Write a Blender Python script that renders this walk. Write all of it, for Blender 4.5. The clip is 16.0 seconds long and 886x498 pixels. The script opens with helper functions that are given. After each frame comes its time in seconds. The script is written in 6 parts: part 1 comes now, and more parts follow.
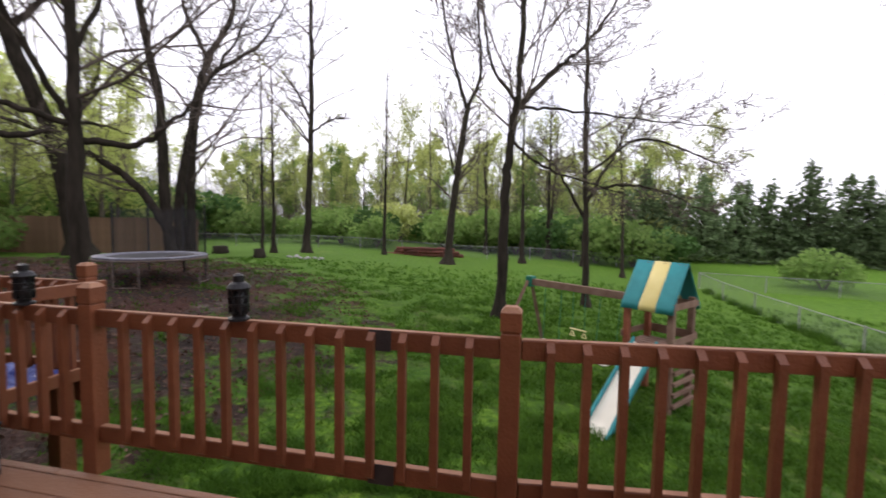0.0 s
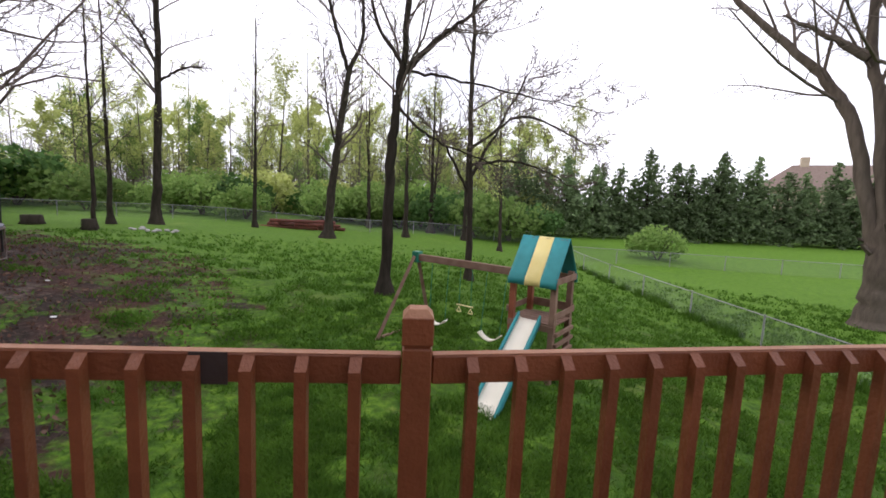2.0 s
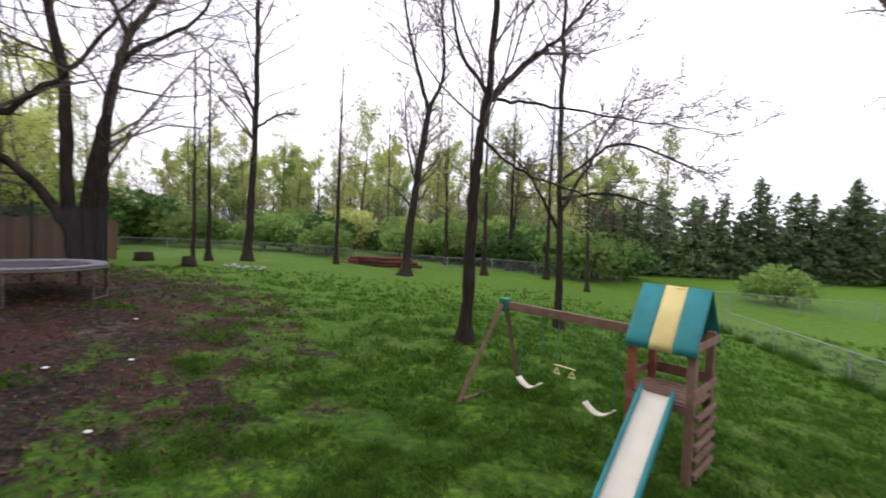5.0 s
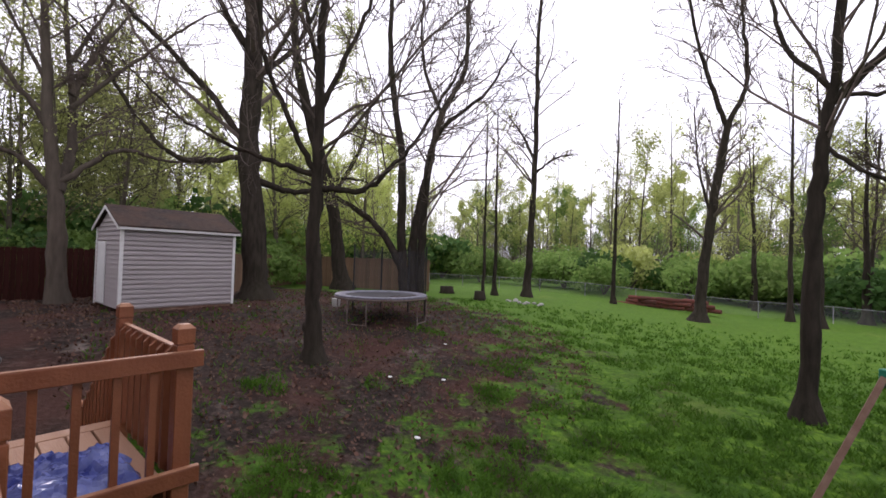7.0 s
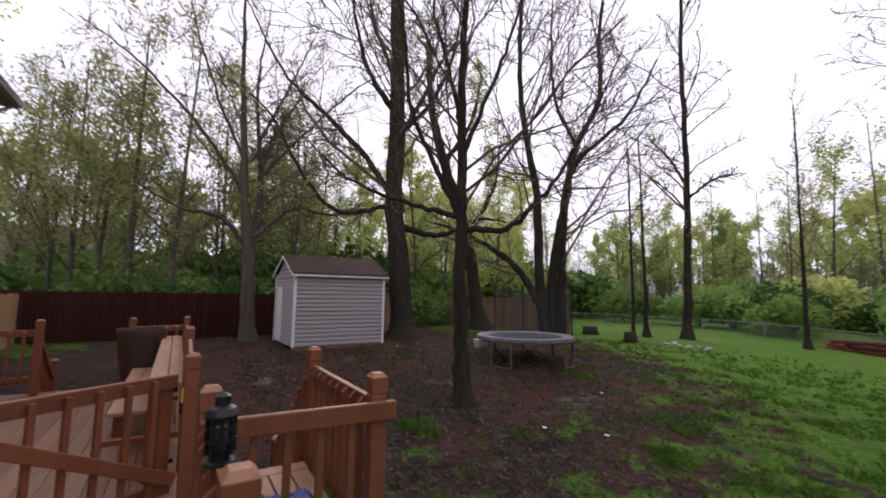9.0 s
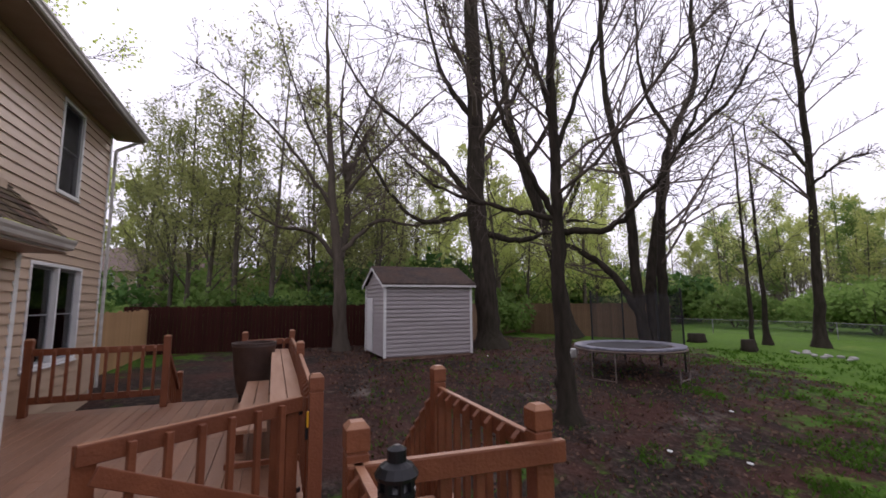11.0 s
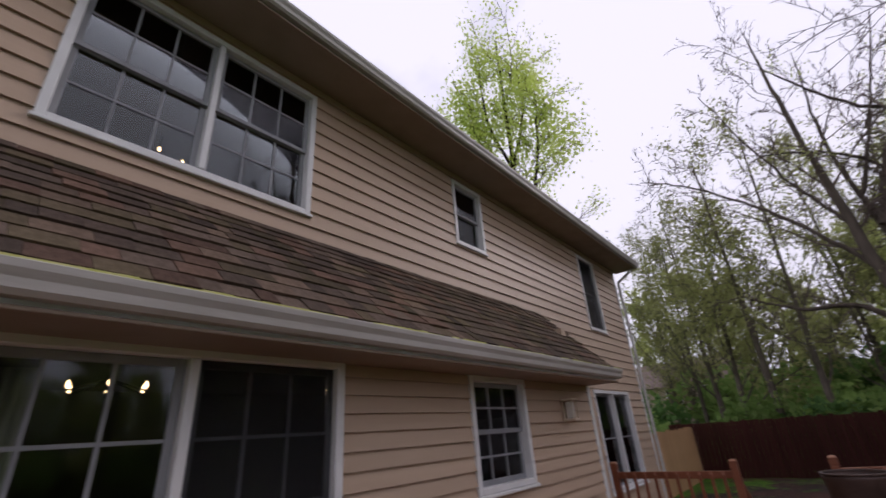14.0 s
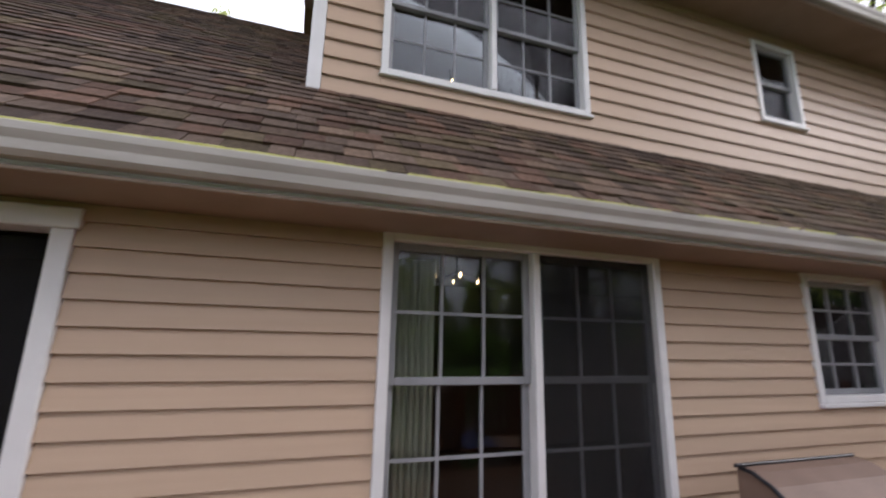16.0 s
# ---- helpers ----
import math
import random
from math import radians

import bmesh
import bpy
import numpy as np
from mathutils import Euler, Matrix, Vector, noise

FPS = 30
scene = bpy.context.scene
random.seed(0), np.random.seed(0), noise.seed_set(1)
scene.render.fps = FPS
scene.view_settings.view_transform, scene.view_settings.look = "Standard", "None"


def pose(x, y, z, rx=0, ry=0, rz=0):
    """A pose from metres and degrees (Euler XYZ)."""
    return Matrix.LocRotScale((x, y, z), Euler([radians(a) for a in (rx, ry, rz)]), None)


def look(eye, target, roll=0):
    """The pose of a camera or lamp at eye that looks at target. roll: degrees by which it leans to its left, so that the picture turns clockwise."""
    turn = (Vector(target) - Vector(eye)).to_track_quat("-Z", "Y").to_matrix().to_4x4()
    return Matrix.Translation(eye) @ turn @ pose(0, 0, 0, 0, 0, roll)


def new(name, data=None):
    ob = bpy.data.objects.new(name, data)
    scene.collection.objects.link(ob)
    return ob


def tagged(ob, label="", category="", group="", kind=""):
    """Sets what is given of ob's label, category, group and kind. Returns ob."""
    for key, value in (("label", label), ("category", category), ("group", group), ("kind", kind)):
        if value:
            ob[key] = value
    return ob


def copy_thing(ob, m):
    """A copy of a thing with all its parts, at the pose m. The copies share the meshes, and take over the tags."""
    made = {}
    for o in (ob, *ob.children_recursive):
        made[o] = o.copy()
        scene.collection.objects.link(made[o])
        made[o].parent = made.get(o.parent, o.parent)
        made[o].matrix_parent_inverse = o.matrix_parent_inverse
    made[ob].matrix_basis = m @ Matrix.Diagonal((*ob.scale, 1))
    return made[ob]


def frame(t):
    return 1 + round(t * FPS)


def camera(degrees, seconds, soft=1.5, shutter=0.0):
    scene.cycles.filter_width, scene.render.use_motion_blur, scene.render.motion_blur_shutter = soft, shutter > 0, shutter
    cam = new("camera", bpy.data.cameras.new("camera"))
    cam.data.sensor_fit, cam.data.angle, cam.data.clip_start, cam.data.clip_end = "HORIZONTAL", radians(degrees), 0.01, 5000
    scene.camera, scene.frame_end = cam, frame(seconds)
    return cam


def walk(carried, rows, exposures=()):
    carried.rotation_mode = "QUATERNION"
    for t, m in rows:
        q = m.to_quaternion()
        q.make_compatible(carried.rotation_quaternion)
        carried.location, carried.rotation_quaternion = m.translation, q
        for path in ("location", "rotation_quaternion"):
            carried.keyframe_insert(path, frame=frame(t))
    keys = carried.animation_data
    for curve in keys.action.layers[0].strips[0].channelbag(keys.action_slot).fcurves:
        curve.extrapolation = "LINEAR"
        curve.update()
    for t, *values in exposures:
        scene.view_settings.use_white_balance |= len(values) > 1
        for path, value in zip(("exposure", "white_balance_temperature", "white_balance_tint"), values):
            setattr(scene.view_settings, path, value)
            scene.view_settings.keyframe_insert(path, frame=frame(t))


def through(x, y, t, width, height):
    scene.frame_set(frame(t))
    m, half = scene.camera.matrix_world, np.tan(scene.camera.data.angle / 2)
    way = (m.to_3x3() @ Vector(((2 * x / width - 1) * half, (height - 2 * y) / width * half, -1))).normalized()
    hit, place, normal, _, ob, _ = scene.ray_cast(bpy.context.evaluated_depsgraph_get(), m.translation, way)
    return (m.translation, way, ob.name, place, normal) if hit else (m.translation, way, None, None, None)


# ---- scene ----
cam = camera(92.0, 16.0, soft=1.6, shutter=0.35)
PATH = [
    (0, (0.172, 0.389, 1.419), (-0.228, 2.344, 1.291), 1.0),
    (0.5, (0.158, 0.391, 1.396), (0.098, 2.38, 1.201), 1.4),
    (1, (0.156, 0.524, 1.372), (0.248, 2.502, 1.095), 2.6),
    (1.5, (0.166, 0.763, 1.39), (0.282, 2.746, 1.151), 2.5),
    (2, (0.072, 1.022, 1.379), (0.219, 3.003, 1.145), 2.6),
    (2.5, (-0.003, 1.254, 1.407), (0.527, 3.168, 1.174), 2.8),
    (3, (0.035, 1.497, 1.366), (0.569, 3.413, 1.158), 1.2),
    (5.5, (-0.276, 2.205, 1.452), (-0.888, 4.118, 1.41), 2.1),
    (6, (-0.419, 2.205, 1.474), (-1.446, 3.931, 1.498), 1.4),
    (6.5, (-0.469, 2.205, 1.467), (-1.714, 3.78, 1.51), 1.0),
    (7, (-0.502, 2.205, 1.472), (-1.823, 3.716, 1.516), 1.8),
    (7.5, (-0.556, 2.208, 1.484), (-1.895, 3.692, 1.561), 1.7),
    (8, (-0.625, 2.117, 1.486), (-2.021, 3.541, 1.642), 1.1),
    (8.5, (-0.748, 2.081, 1.473), (-2.292, 3.344, 1.614), 2.7),
    (9, (-0.954, 2.118, 1.489), (-2.649, 3.158, 1.699), 0.8),
    (11.5, (-1.586, 1.943, 1.528), (-3.479, 2.501, 1.847), -1.6),
    (12, (-1.674, 1.976, 1.577), (-3.601, 2.211, 2.057), -2.0),
    (12.5, (-1.782, 1.91, 1.551), (-3.718, 1.786, 2.038), -1.1),
    (13, (-1.819, 1.861, 1.54), (-3.674, 1.337, 2.075), -1.6),
    (13.5, (-1.816, 1.776, 1.571), (-3.465, 0.892, 2.276), -3.1),
    (14, (-1.714, 1.728, 1.594), (-3.141, 0.581, 2.397), -4.3),
    (14.5, (-1.591, 1.692, 1.609), (-2.833, 0.361, 2.438), -5.0),
    (15, (-1.496, 1.678, 1.609), (-2.561, 0.204, 2.441), -2.8),
    (15.5, (-1.391, 1.639, 1.574), (-2.243, -0.036, 2.257), 0.9),
    (16, (-1.289, 1.585, 1.514), (-1.891, -0.275, 1.937), 1.2),
]
EXPOSURES = [(0, 0.33, 6300, 20), (3, 0.38, 6250, 20), (5.5, 0.27, 6250, 22), (7, 0.25, 6250, 24), (8.5, 0.08, 6250, 25), (9, -0.14, 6250, 25), (11.5, -0.12, 6200, 26), (12.5, -0.2, 6200, 26), (14.0, -0.42, 6100, 26), (14.5, -0.42, 6050, 26), (15.5, 0.1, 6100, 21), (16, 0.45, 6050, 20)]
walk(cam, [(t, look(eye, target, roll)) for t, eye, target, roll in PATH], EXPOSURES)

# ---- light ----
SUN_AZ, SUN_EL = -68.0, 28.0
world = bpy.data.worlds.new("sky")
scene.world = world
world.use_nodes = True
wn = world.node_tree
wn.nodes.clear()
w_out = wn.nodes.new("ShaderNodeOutputWorld")
w_bg = wn.nodes.new("ShaderNodeBackground")
w_sky = wn.nodes.new("ShaderNodeTexSky")
w_sky.sky_type = "NISHITA"
w_sky.sun_disc = False
w_sky.sun_elevation = radians(SUN_EL)
w_sky.sun_rotation = radians(SUN_AZ % 360)
w_noise = wn.nodes.new("ShaderNodeTexNoise")
w_noise.inputs["Scale"].default_value = 2.2
w_noise.inputs["Detail"].default_value = 6
w_ramp = wn.nodes.new("ShaderNodeValToRGB")
w_ramp.color_ramp.elements[0].position = 0.30
w_ramp.color_ramp.elements[0].color = (0.45, 0.45, 0.45, 1)
w_ramp.color_ramp.elements[1].position = 0.46
w_ramp.color_ramp.elements[1].color = (1, 1, 1, 1)
w_mix = wn.nodes.new("ShaderNodeMixRGB")
w_mix.inputs["Color2"].default_value = (12.4, 12.5, 12.9, 1)
wn.links.new(w_noise.outputs["Fac"], w_ramp.inputs["Fac"])
wn.links.new(w_ramp.outputs["Color"], w_mix.inputs["Fac"])
wn.links.new(w_sky.outputs["Color"], w_mix.inputs["Color1"])
wn.links.new(w_mix.outputs["Color"], w_bg.inputs["Color"])
w_bg.inputs["Strength"].default_value = 0.1
wn.links.new(w_bg.outputs["Background"], w_out.inputs["Surface"])
sun = new("sun", bpy.data.lights.new("sun", "SUN"))
sun.data.energy = 1.4
sun.data.angle = radians(12)
sun.data.color = (1.0, 0.93, 0.84)
sun.matrix_world = look((0, 0, 30), (-30 * math.sin(radians(-SUN_AZ)) * -1 * math.cos(radians(SUN_EL)), -30 * math.cos(radians(SUN_AZ)) * math.cos(radians(SUN_EL)), 30 - 30 * math.sin(radians(SUN_EL))))


# ---- materials ----
def material(name, c1, c2, rough=0.7, scale=6.0, bump=0.15, bump_scale=40.0, metal=0.0, stretch=(1, 1, 1), c3=None, scale3=0.7, mix3=0.5, vary=0.0, spec=0.35):
    """Two colours mixed by fine noise, a third by broad noise, with fine relief; vary: brightness by object."""
    m = bpy.data.materials.new(name)
    m.use_nodes = True
    nt = m.node_tree
    b = nt.nodes["Principled BSDF"]
    tc = nt.nodes.new("ShaderNodeTexCoord")
    mp = nt.nodes.new("ShaderNodeMapping")
    mp.inputs["Scale"].default_value = stretch
    nt.links.new(tc.outputs["Object"], mp.inputs["Vector"])

    def tex(s, detail=5):
        n = nt.nodes.new("ShaderNodeTexNoise")
        n.inputs["Scale"].default_value = s
        n.inputs["Detail"].default_value = detail
        nt.links.new(mp.outputs["Vector"], n.inputs["Vector"])
        r = nt.nodes.new("ShaderNodeValToRGB")
        r.color_ramp.elements[0].position, r.color_ramp.elements[1].position = 0.32, 0.68
        nt.links.new(n.outputs["Fac"], r.inputs["Fac"])
        return n, r

    def mix(a, bcol, fac, kind="MIX"):
        x = nt.nodes.new("ShaderNodeMixRGB")
        x.blend_type = kind
        for sock, val in (("Color1", a), ("Color2", bcol), ("Fac", fac)):
            if isinstance(val, bpy.types.NodeSocket):
                nt.links.new(val, x.inputs[sock])
            else:
                x.inputs[sock].default_value = (*val, 1) if isinstance(val, tuple) else val
        return x.outputs["Color"]

    _, r1 = tex(scale)
    col = mix(c1, c2, r1.outputs["Color"])
    if c3:
        _, r3 = tex(scale3, 3)
        fac = nt.nodes.new("ShaderNodeMath")
        fac.operation = "MULTIPLY"
        fac.inputs[1].default_value = mix3
        nt.links.new(r3.outputs["Color"], fac.inputs[0])
        col = mix(col, c3, fac.outputs[0])
    if vary:
        oi = nt.nodes.new("ShaderNodeObjectInfo")
        mr = nt.nodes.new("ShaderNodeMapRange")
        mr.inputs["To Min"].default_value, mr.inputs["To Max"].default_value = 1 - vary, 1 + vary
        nt.links.new(oi.outputs["Random"], mr.inputs["Value"])
        hsv = nt.nodes.new("ShaderNodeHueSaturation")
        nt.links.new(mr.outputs["Result"], hsv.inputs["Value"])
        nt.links.new(col, hsv.inputs["Color"])
        col = hsv.outputs["Color"]
    nt.links.new(col, b.inputs["Base Color"])
    b.inputs["Roughness"].default_value = rough
    b.inputs["Metallic"].default_value = metal
    b.inputs["Specular IOR Level"].default_value = spec
    if bump:
        nb, _ = tex(bump_scale, 4)
        bp = nt.nodes.new("ShaderNodeBump")
        bp.inputs["Strength"].default_value = bump
        bp.inputs["Distance"].default_value = 0.02
        nt.links.new(nb.outputs["Fac"], bp.inputs["Height"])
        nt.links.new(bp.outputs["Normal"], b.inputs["Normal"])
    return m


def leaf_material(name, c1, c2, through=0.35, vary=0.2):
    m = material(name, c1, c2, 0.7, 3.0, 0.0, vary=vary, spec=0.12)
    nt = m.node_tree
    b = nt.nodes["Principled BSDF"]
    tr = nt.nodes.new("ShaderNodeBsdfTranslucent")
    nt.links.new(b.inputs["Base Color"].links[0].from_socket, tr.inputs["Color"])
    mx = nt.nodes.new("ShaderNodeMixShader")
    mx.inputs["Fac"].default_value = through
    nt.links.new(b.outputs["BSDF"], mx.inputs[1])
    nt.links.new(tr.outputs["BSDF"], mx.inputs[2])
    nt.links.new(mx.outputs["Shader"], nt.nodes["Material Output"].inputs["Surface"])
    return m


def glass_material():
    m = bpy.data.materials.new("window_glass")
    m.use_nodes = True
    nt = m.node_tree
    nt.nodes.remove(nt.nodes["Principled BSDF"])
    gl = nt.nodes.new("ShaderNodeBsdfGlossy")
    gl.inputs["Roughness"].default_value = 0.015
    tr = nt.nodes.new("ShaderNodeBsdfTransparent")
    tr.inputs["Color"].default_value = (0.82, 0.86, 0.86, 1)
    fr = nt.nodes.new("ShaderNodeFresnel")
    fr.inputs["IOR"].default_value = 1.45
    mx = nt.nodes.new("ShaderNodeMixShader")
    nt.links.new(fr.outputs["Fac"], mx.inputs["Fac"])
    nt.links.new(tr.outputs["BSDF"], mx.inputs[1])
    nt.links.new(gl.outputs["BSDF"], mx.inputs[2])
    nt.links.new(mx.outputs["Shader"], nt.nodes["Material Output"].inputs["Surface"])
    return m


def screen_material(name, col, solid):
    """A fine net or screen: part solid, part see-through."""
    m = bpy.data.materials.new(name)
    m.use_nodes = True
    nt = m.node_tree
    b = nt.nodes["Principled BSDF"]
    b.inputs["Base Color"].default_value = (*col, 1)
    b.inputs["Roughness"].default_value = 0.8
    tr = nt.nodes.new("ShaderNodeBsdfTransparent")
    mx = nt.nodes.new("ShaderNodeMixShader")
    mx.inputs["Fac"].default_value = solid
    nt.links.new(tr.outputs["BSDF"], mx.inputs[1])
    nt.links.new(b.outputs["BSDF"], mx.inputs[2])
    nt.links.new(mx.outputs["Shader"], nt.nodes["Material Output"].inputs["Surface"])
    return m


def glow_material(name, col, power):
    m = bpy.data.materials.new(name)
    m.use_nodes = True
    b = m.node_tree.nodes["Principled BSDF"]
    b.inputs["Base Color"].default_value = (*col, 1)
    b.inputs["Emission Color"].default_value = (*col, 1)
    b.inputs["Emission Strength"].default_value = power
    return m


def ground_material():
    """Lawn that gives way to bare leafy soil around the old trees, with worn and yellowed patches."""
    m = bpy.data.materials.new("lawn_and_soil")
    m.use_nodes = True
    nt = m.node_tree
    b = nt.nodes["Principled BSDF"]
    tc = nt.nodes.new("ShaderNodeTexCoord")

    def tex(s, detail=6, rough=0.6):
        n = nt.nodes.new("ShaderNodeTexNoise")
        n.inputs["Scale"].default_value, n.inputs["Detail"].default_value, n.inputs["Roughness"].default_value = s, detail, rough
        nt.links.new(tc.outputs["Object"], n.inputs["Vector"])
        return n.outputs["Fac"]

    def ramp(src, *stops):
        r = nt.nodes.new("ShaderNodeValToRGB")
        while len(r.color_ramp.elements) < len(stops):
            r.color_ramp.elements.new(0.5)
        for e, (p, c) in zip(r.color_ramp.elements, stops):
            e.position, e.color = p, (*c, 1)
        nt.links.new(src, r.inputs["Fac"])
        return r.outputs["Color"]

    def mix(a, c, fac):
        x = nt.nodes.new("ShaderNodeMixRGB")
        for sock, val in (("Color1", a), ("Color2", c), ("Fac", fac)):
            if isinstance(val, bpy.types.NodeSocket):
                nt.links.new(val, x.inputs[sock])
            else:
                x.inputs[sock].default_value = (*val, 1) if isinstance(val, tuple) else val
        return x.outputs["Color"]

    grey = lambda v: (v, v, v)  # noqa: E731
    grass = ramp(tex(7.0), (0.3, (0.014, 0.040, 0.005)), (0.5, (0.054, 0.120, 0.009)), (0.7, (0.128, 0.234, 0.018)))
    grass = mix(grass, (0.032, 0.086, 0.011), ramp(tex(0.45, 3), (0.42, grey(0)), (0.64, grey(0.6))))
    grass = mix(grass, (0.055, 0.050, 0.022), ramp(tex(1.7, 8, 0.75), (0.52, grey(0)), (0.68, grey(0.5))))
    grass = mix(grass, (0.21, 0.24, 0.05), ramp(tex(3.1, 7, 0.7), (0.60, grey(0)), (0.72, grey(0.4))))
    worn = ramp(tex(0.33, 5), (0.60, grey(0)), (0.74, grey(0.65)))
    grass = mix(grass, (0.185, 0.185, 0.055), worn)
    sep = nt.nodes.new("ShaderNodeSeparateXYZ")
    nt.links.new(tc.outputs["Object"], sep.inputs[0])

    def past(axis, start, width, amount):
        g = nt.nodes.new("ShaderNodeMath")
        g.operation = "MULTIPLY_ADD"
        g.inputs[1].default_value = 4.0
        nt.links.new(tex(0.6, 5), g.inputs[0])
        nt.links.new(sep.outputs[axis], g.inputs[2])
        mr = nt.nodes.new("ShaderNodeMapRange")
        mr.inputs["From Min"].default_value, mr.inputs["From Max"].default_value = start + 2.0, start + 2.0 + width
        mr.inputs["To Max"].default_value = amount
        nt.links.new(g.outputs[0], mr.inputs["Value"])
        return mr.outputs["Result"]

    brighter_grass = ramp(tex(5.0, 7, 0.7), (0.25, (0.040, 0.098, 0.010)), (0.5, (0.085, 0.178, 0.016)), (0.75, (0.135, 0.245, 0.026)))
    # Farther lawn mixed brighter: its sunnier look is put into the colour.
    grass = mix(grass, brighter_grass, past("Y", 8.5, 11.0, 0.6))
    # The lawn past the fence gets the same brighter colour.
    grass = mix(grass, brighter_grass, past("X", 8.0, 2.5, 0.8))
    soil = ramp(tex(9.0), (0.3, (0.010, 0.007, 0.006)), (0.52, (0.028, 0.019, 0.015)), (0.72, (0.092, 0.063, 0.050)))
    soil = mix(soil, (0.25, 0.205, 0.175), ramp(tex(0.8, 9, 0.78), (0.57, grey(0)), (0.72, grey(0.6))))
    soil = mix(soil, (0.075, 0.030, 0.022), ramp(tex(0.55, 4), (0.45, grey(0)), (0.62, grey(0.6))))
    # where the soil is bare: a rounded stretch round the trees, its edge broken by noise
    mp = nt.nodes.new("ShaderNodeMapping")
    mp.vector_type = "TEXTURE"
    mp.inputs["Location"].default_value = (-14.5, 7.2, -0.8)
    mp.inputs["Scale"].default_value = (11.0, 10.8, 30.0)
    nt.links.new(tc.outputs["Object"], mp.inputs["Vector"])
    ln = nt.nodes.new("ShaderNodeVectorMath")
    ln.operation = "LENGTH"
    nt.links.new(mp.outputs["Vector"], ln.inputs[0])
    add = nt.nodes.new("ShaderNodeMath")
    add.operation = "MULTIPLY_ADD"
    add.inputs[1].default_value, add.inputs[2].default_value = 2.1, -1.05
    nt.links.new(tex(0.9, 8, 0.72), add.inputs[0])
    tot = nt.nodes.new("ShaderNodeMath")
    nt.links.new(ln.outputs["Value"], tot.inputs[0])
    nt.links.new(add.outputs[0], tot.inputs[1])
    bare = ramp(tot.outputs[0], (0.82, grey(1)), (1.14, grey(0)))
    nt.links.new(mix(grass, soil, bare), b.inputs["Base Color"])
    b.inputs["Roughness"].default_value = 0.9
    b.inputs["Specular IOR Level"].default_value = 0.12
    bp = nt.nodes.new("ShaderNodeBump")
    bp.inputs["Strength"].default_value, bp.inputs["Distance"].default_value = 0.8, 0.06
    nt.links.new(tex(14.0), bp.inputs["Height"])
    nt.links.new(bp.outputs["Normal"], b.inputs["Normal"])
    return m


STAIN = material("stained_timber", (0.155, 0.048, 0.020), (0.245, 0.085, 0.036), 0.5, 5, 0.25, 60, stretch=(1, 1, 1), c3=(0.115, 0.034, 0.015), scale3=1.3, mix3=0.6, vary=0.10)
CAPWOOD = material("worn_stained_timber", (0.34, 0.17, 0.095), (0.25, 0.105, 0.05), 0.55, 7, 0.25, 60, vary=0.08)
BOARD = material("weathered_deck_board", (0.235, 0.112, 0.060), (0.165, 0.070, 0.036), 0.40, 3.5, 0.3, 50, stretch=(0.35, 3, 3), c3=(0.27, 0.155, 0.098), scale3=0.8, mix3=0.6, vary=0.16)
BENCHW = material("bench_board", (0.40, 0.24, 0.155), (0.31, 0.165, 0.095), 0.55, 4, 0.25, 50, stretch=(0.35, 3, 3), c3=(0.23, 0.11, 0.06), mix3=0.5, vary=0.1)
PINKB = material("faded_bench_board", (0.44, 0.27, 0.22), (0.38, 0.21, 0.165), 0.6, 5, 0.2, 60, c3=(0.30, 0.16, 0.12), mix3=0.4, vary=0.05)
DARKP = material("bare_dark_patch", (0.028, 0.022, 0.022), (0.045, 0.036, 0.036), 0.6, 12, 0.2)
SIDING = material("tan_vinyl_siding", (0.468, 0.343, 0.240), (0.428, 0.311, 0.217), 0.5, 2.5, 0.1, 50, stretch=(0.3, 1, 8), c3=(0.385, 0.287, 0.202), scale3=0.5, mix3=0.45, vary=0.035)
SHEDSIDE = material("grey_vinyl_siding", (0.36, 0.325, 0.325), (0.32, 0.285, 0.285), 0.5, 2.5, 0.1, 50, stretch=(0.3, 0.3, 6), c3=(0.27, 0.24, 0.23), scale3=0.6, mix3=0.4, vary=0.04)
WHITE = material("white_trim", (0.70, 0.69, 0.68), (0.62, 0.61, 0.60), 0.45, 4, 0.05, 40, c3=(0.52, 0.58, 0.54), mix3=0.3)
GUTTER = material("white_gutter", (0.56, 0.545, 0.51), (0.46, 0.445, 0.41), 0.4, 3, 0.05, 30, stretch=(0.5, 3, 3), c3=(0.28, 0.265, 0.23), scale3=1.5, mix3=0.5)
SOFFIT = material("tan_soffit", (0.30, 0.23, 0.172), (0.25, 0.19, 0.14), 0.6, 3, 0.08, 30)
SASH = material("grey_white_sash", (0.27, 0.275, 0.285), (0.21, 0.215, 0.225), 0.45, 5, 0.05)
SHINGLE = material("brown_asphalt_shingle", (0.062, 0.043, 0.035), (0.105, 0.074, 0.060), 0.92, 30, 0.5, 160, c3=(0.13, 0.105, 0.05), scale3=0.7, mix3=0.4, vary=0.40, spec=0.15)
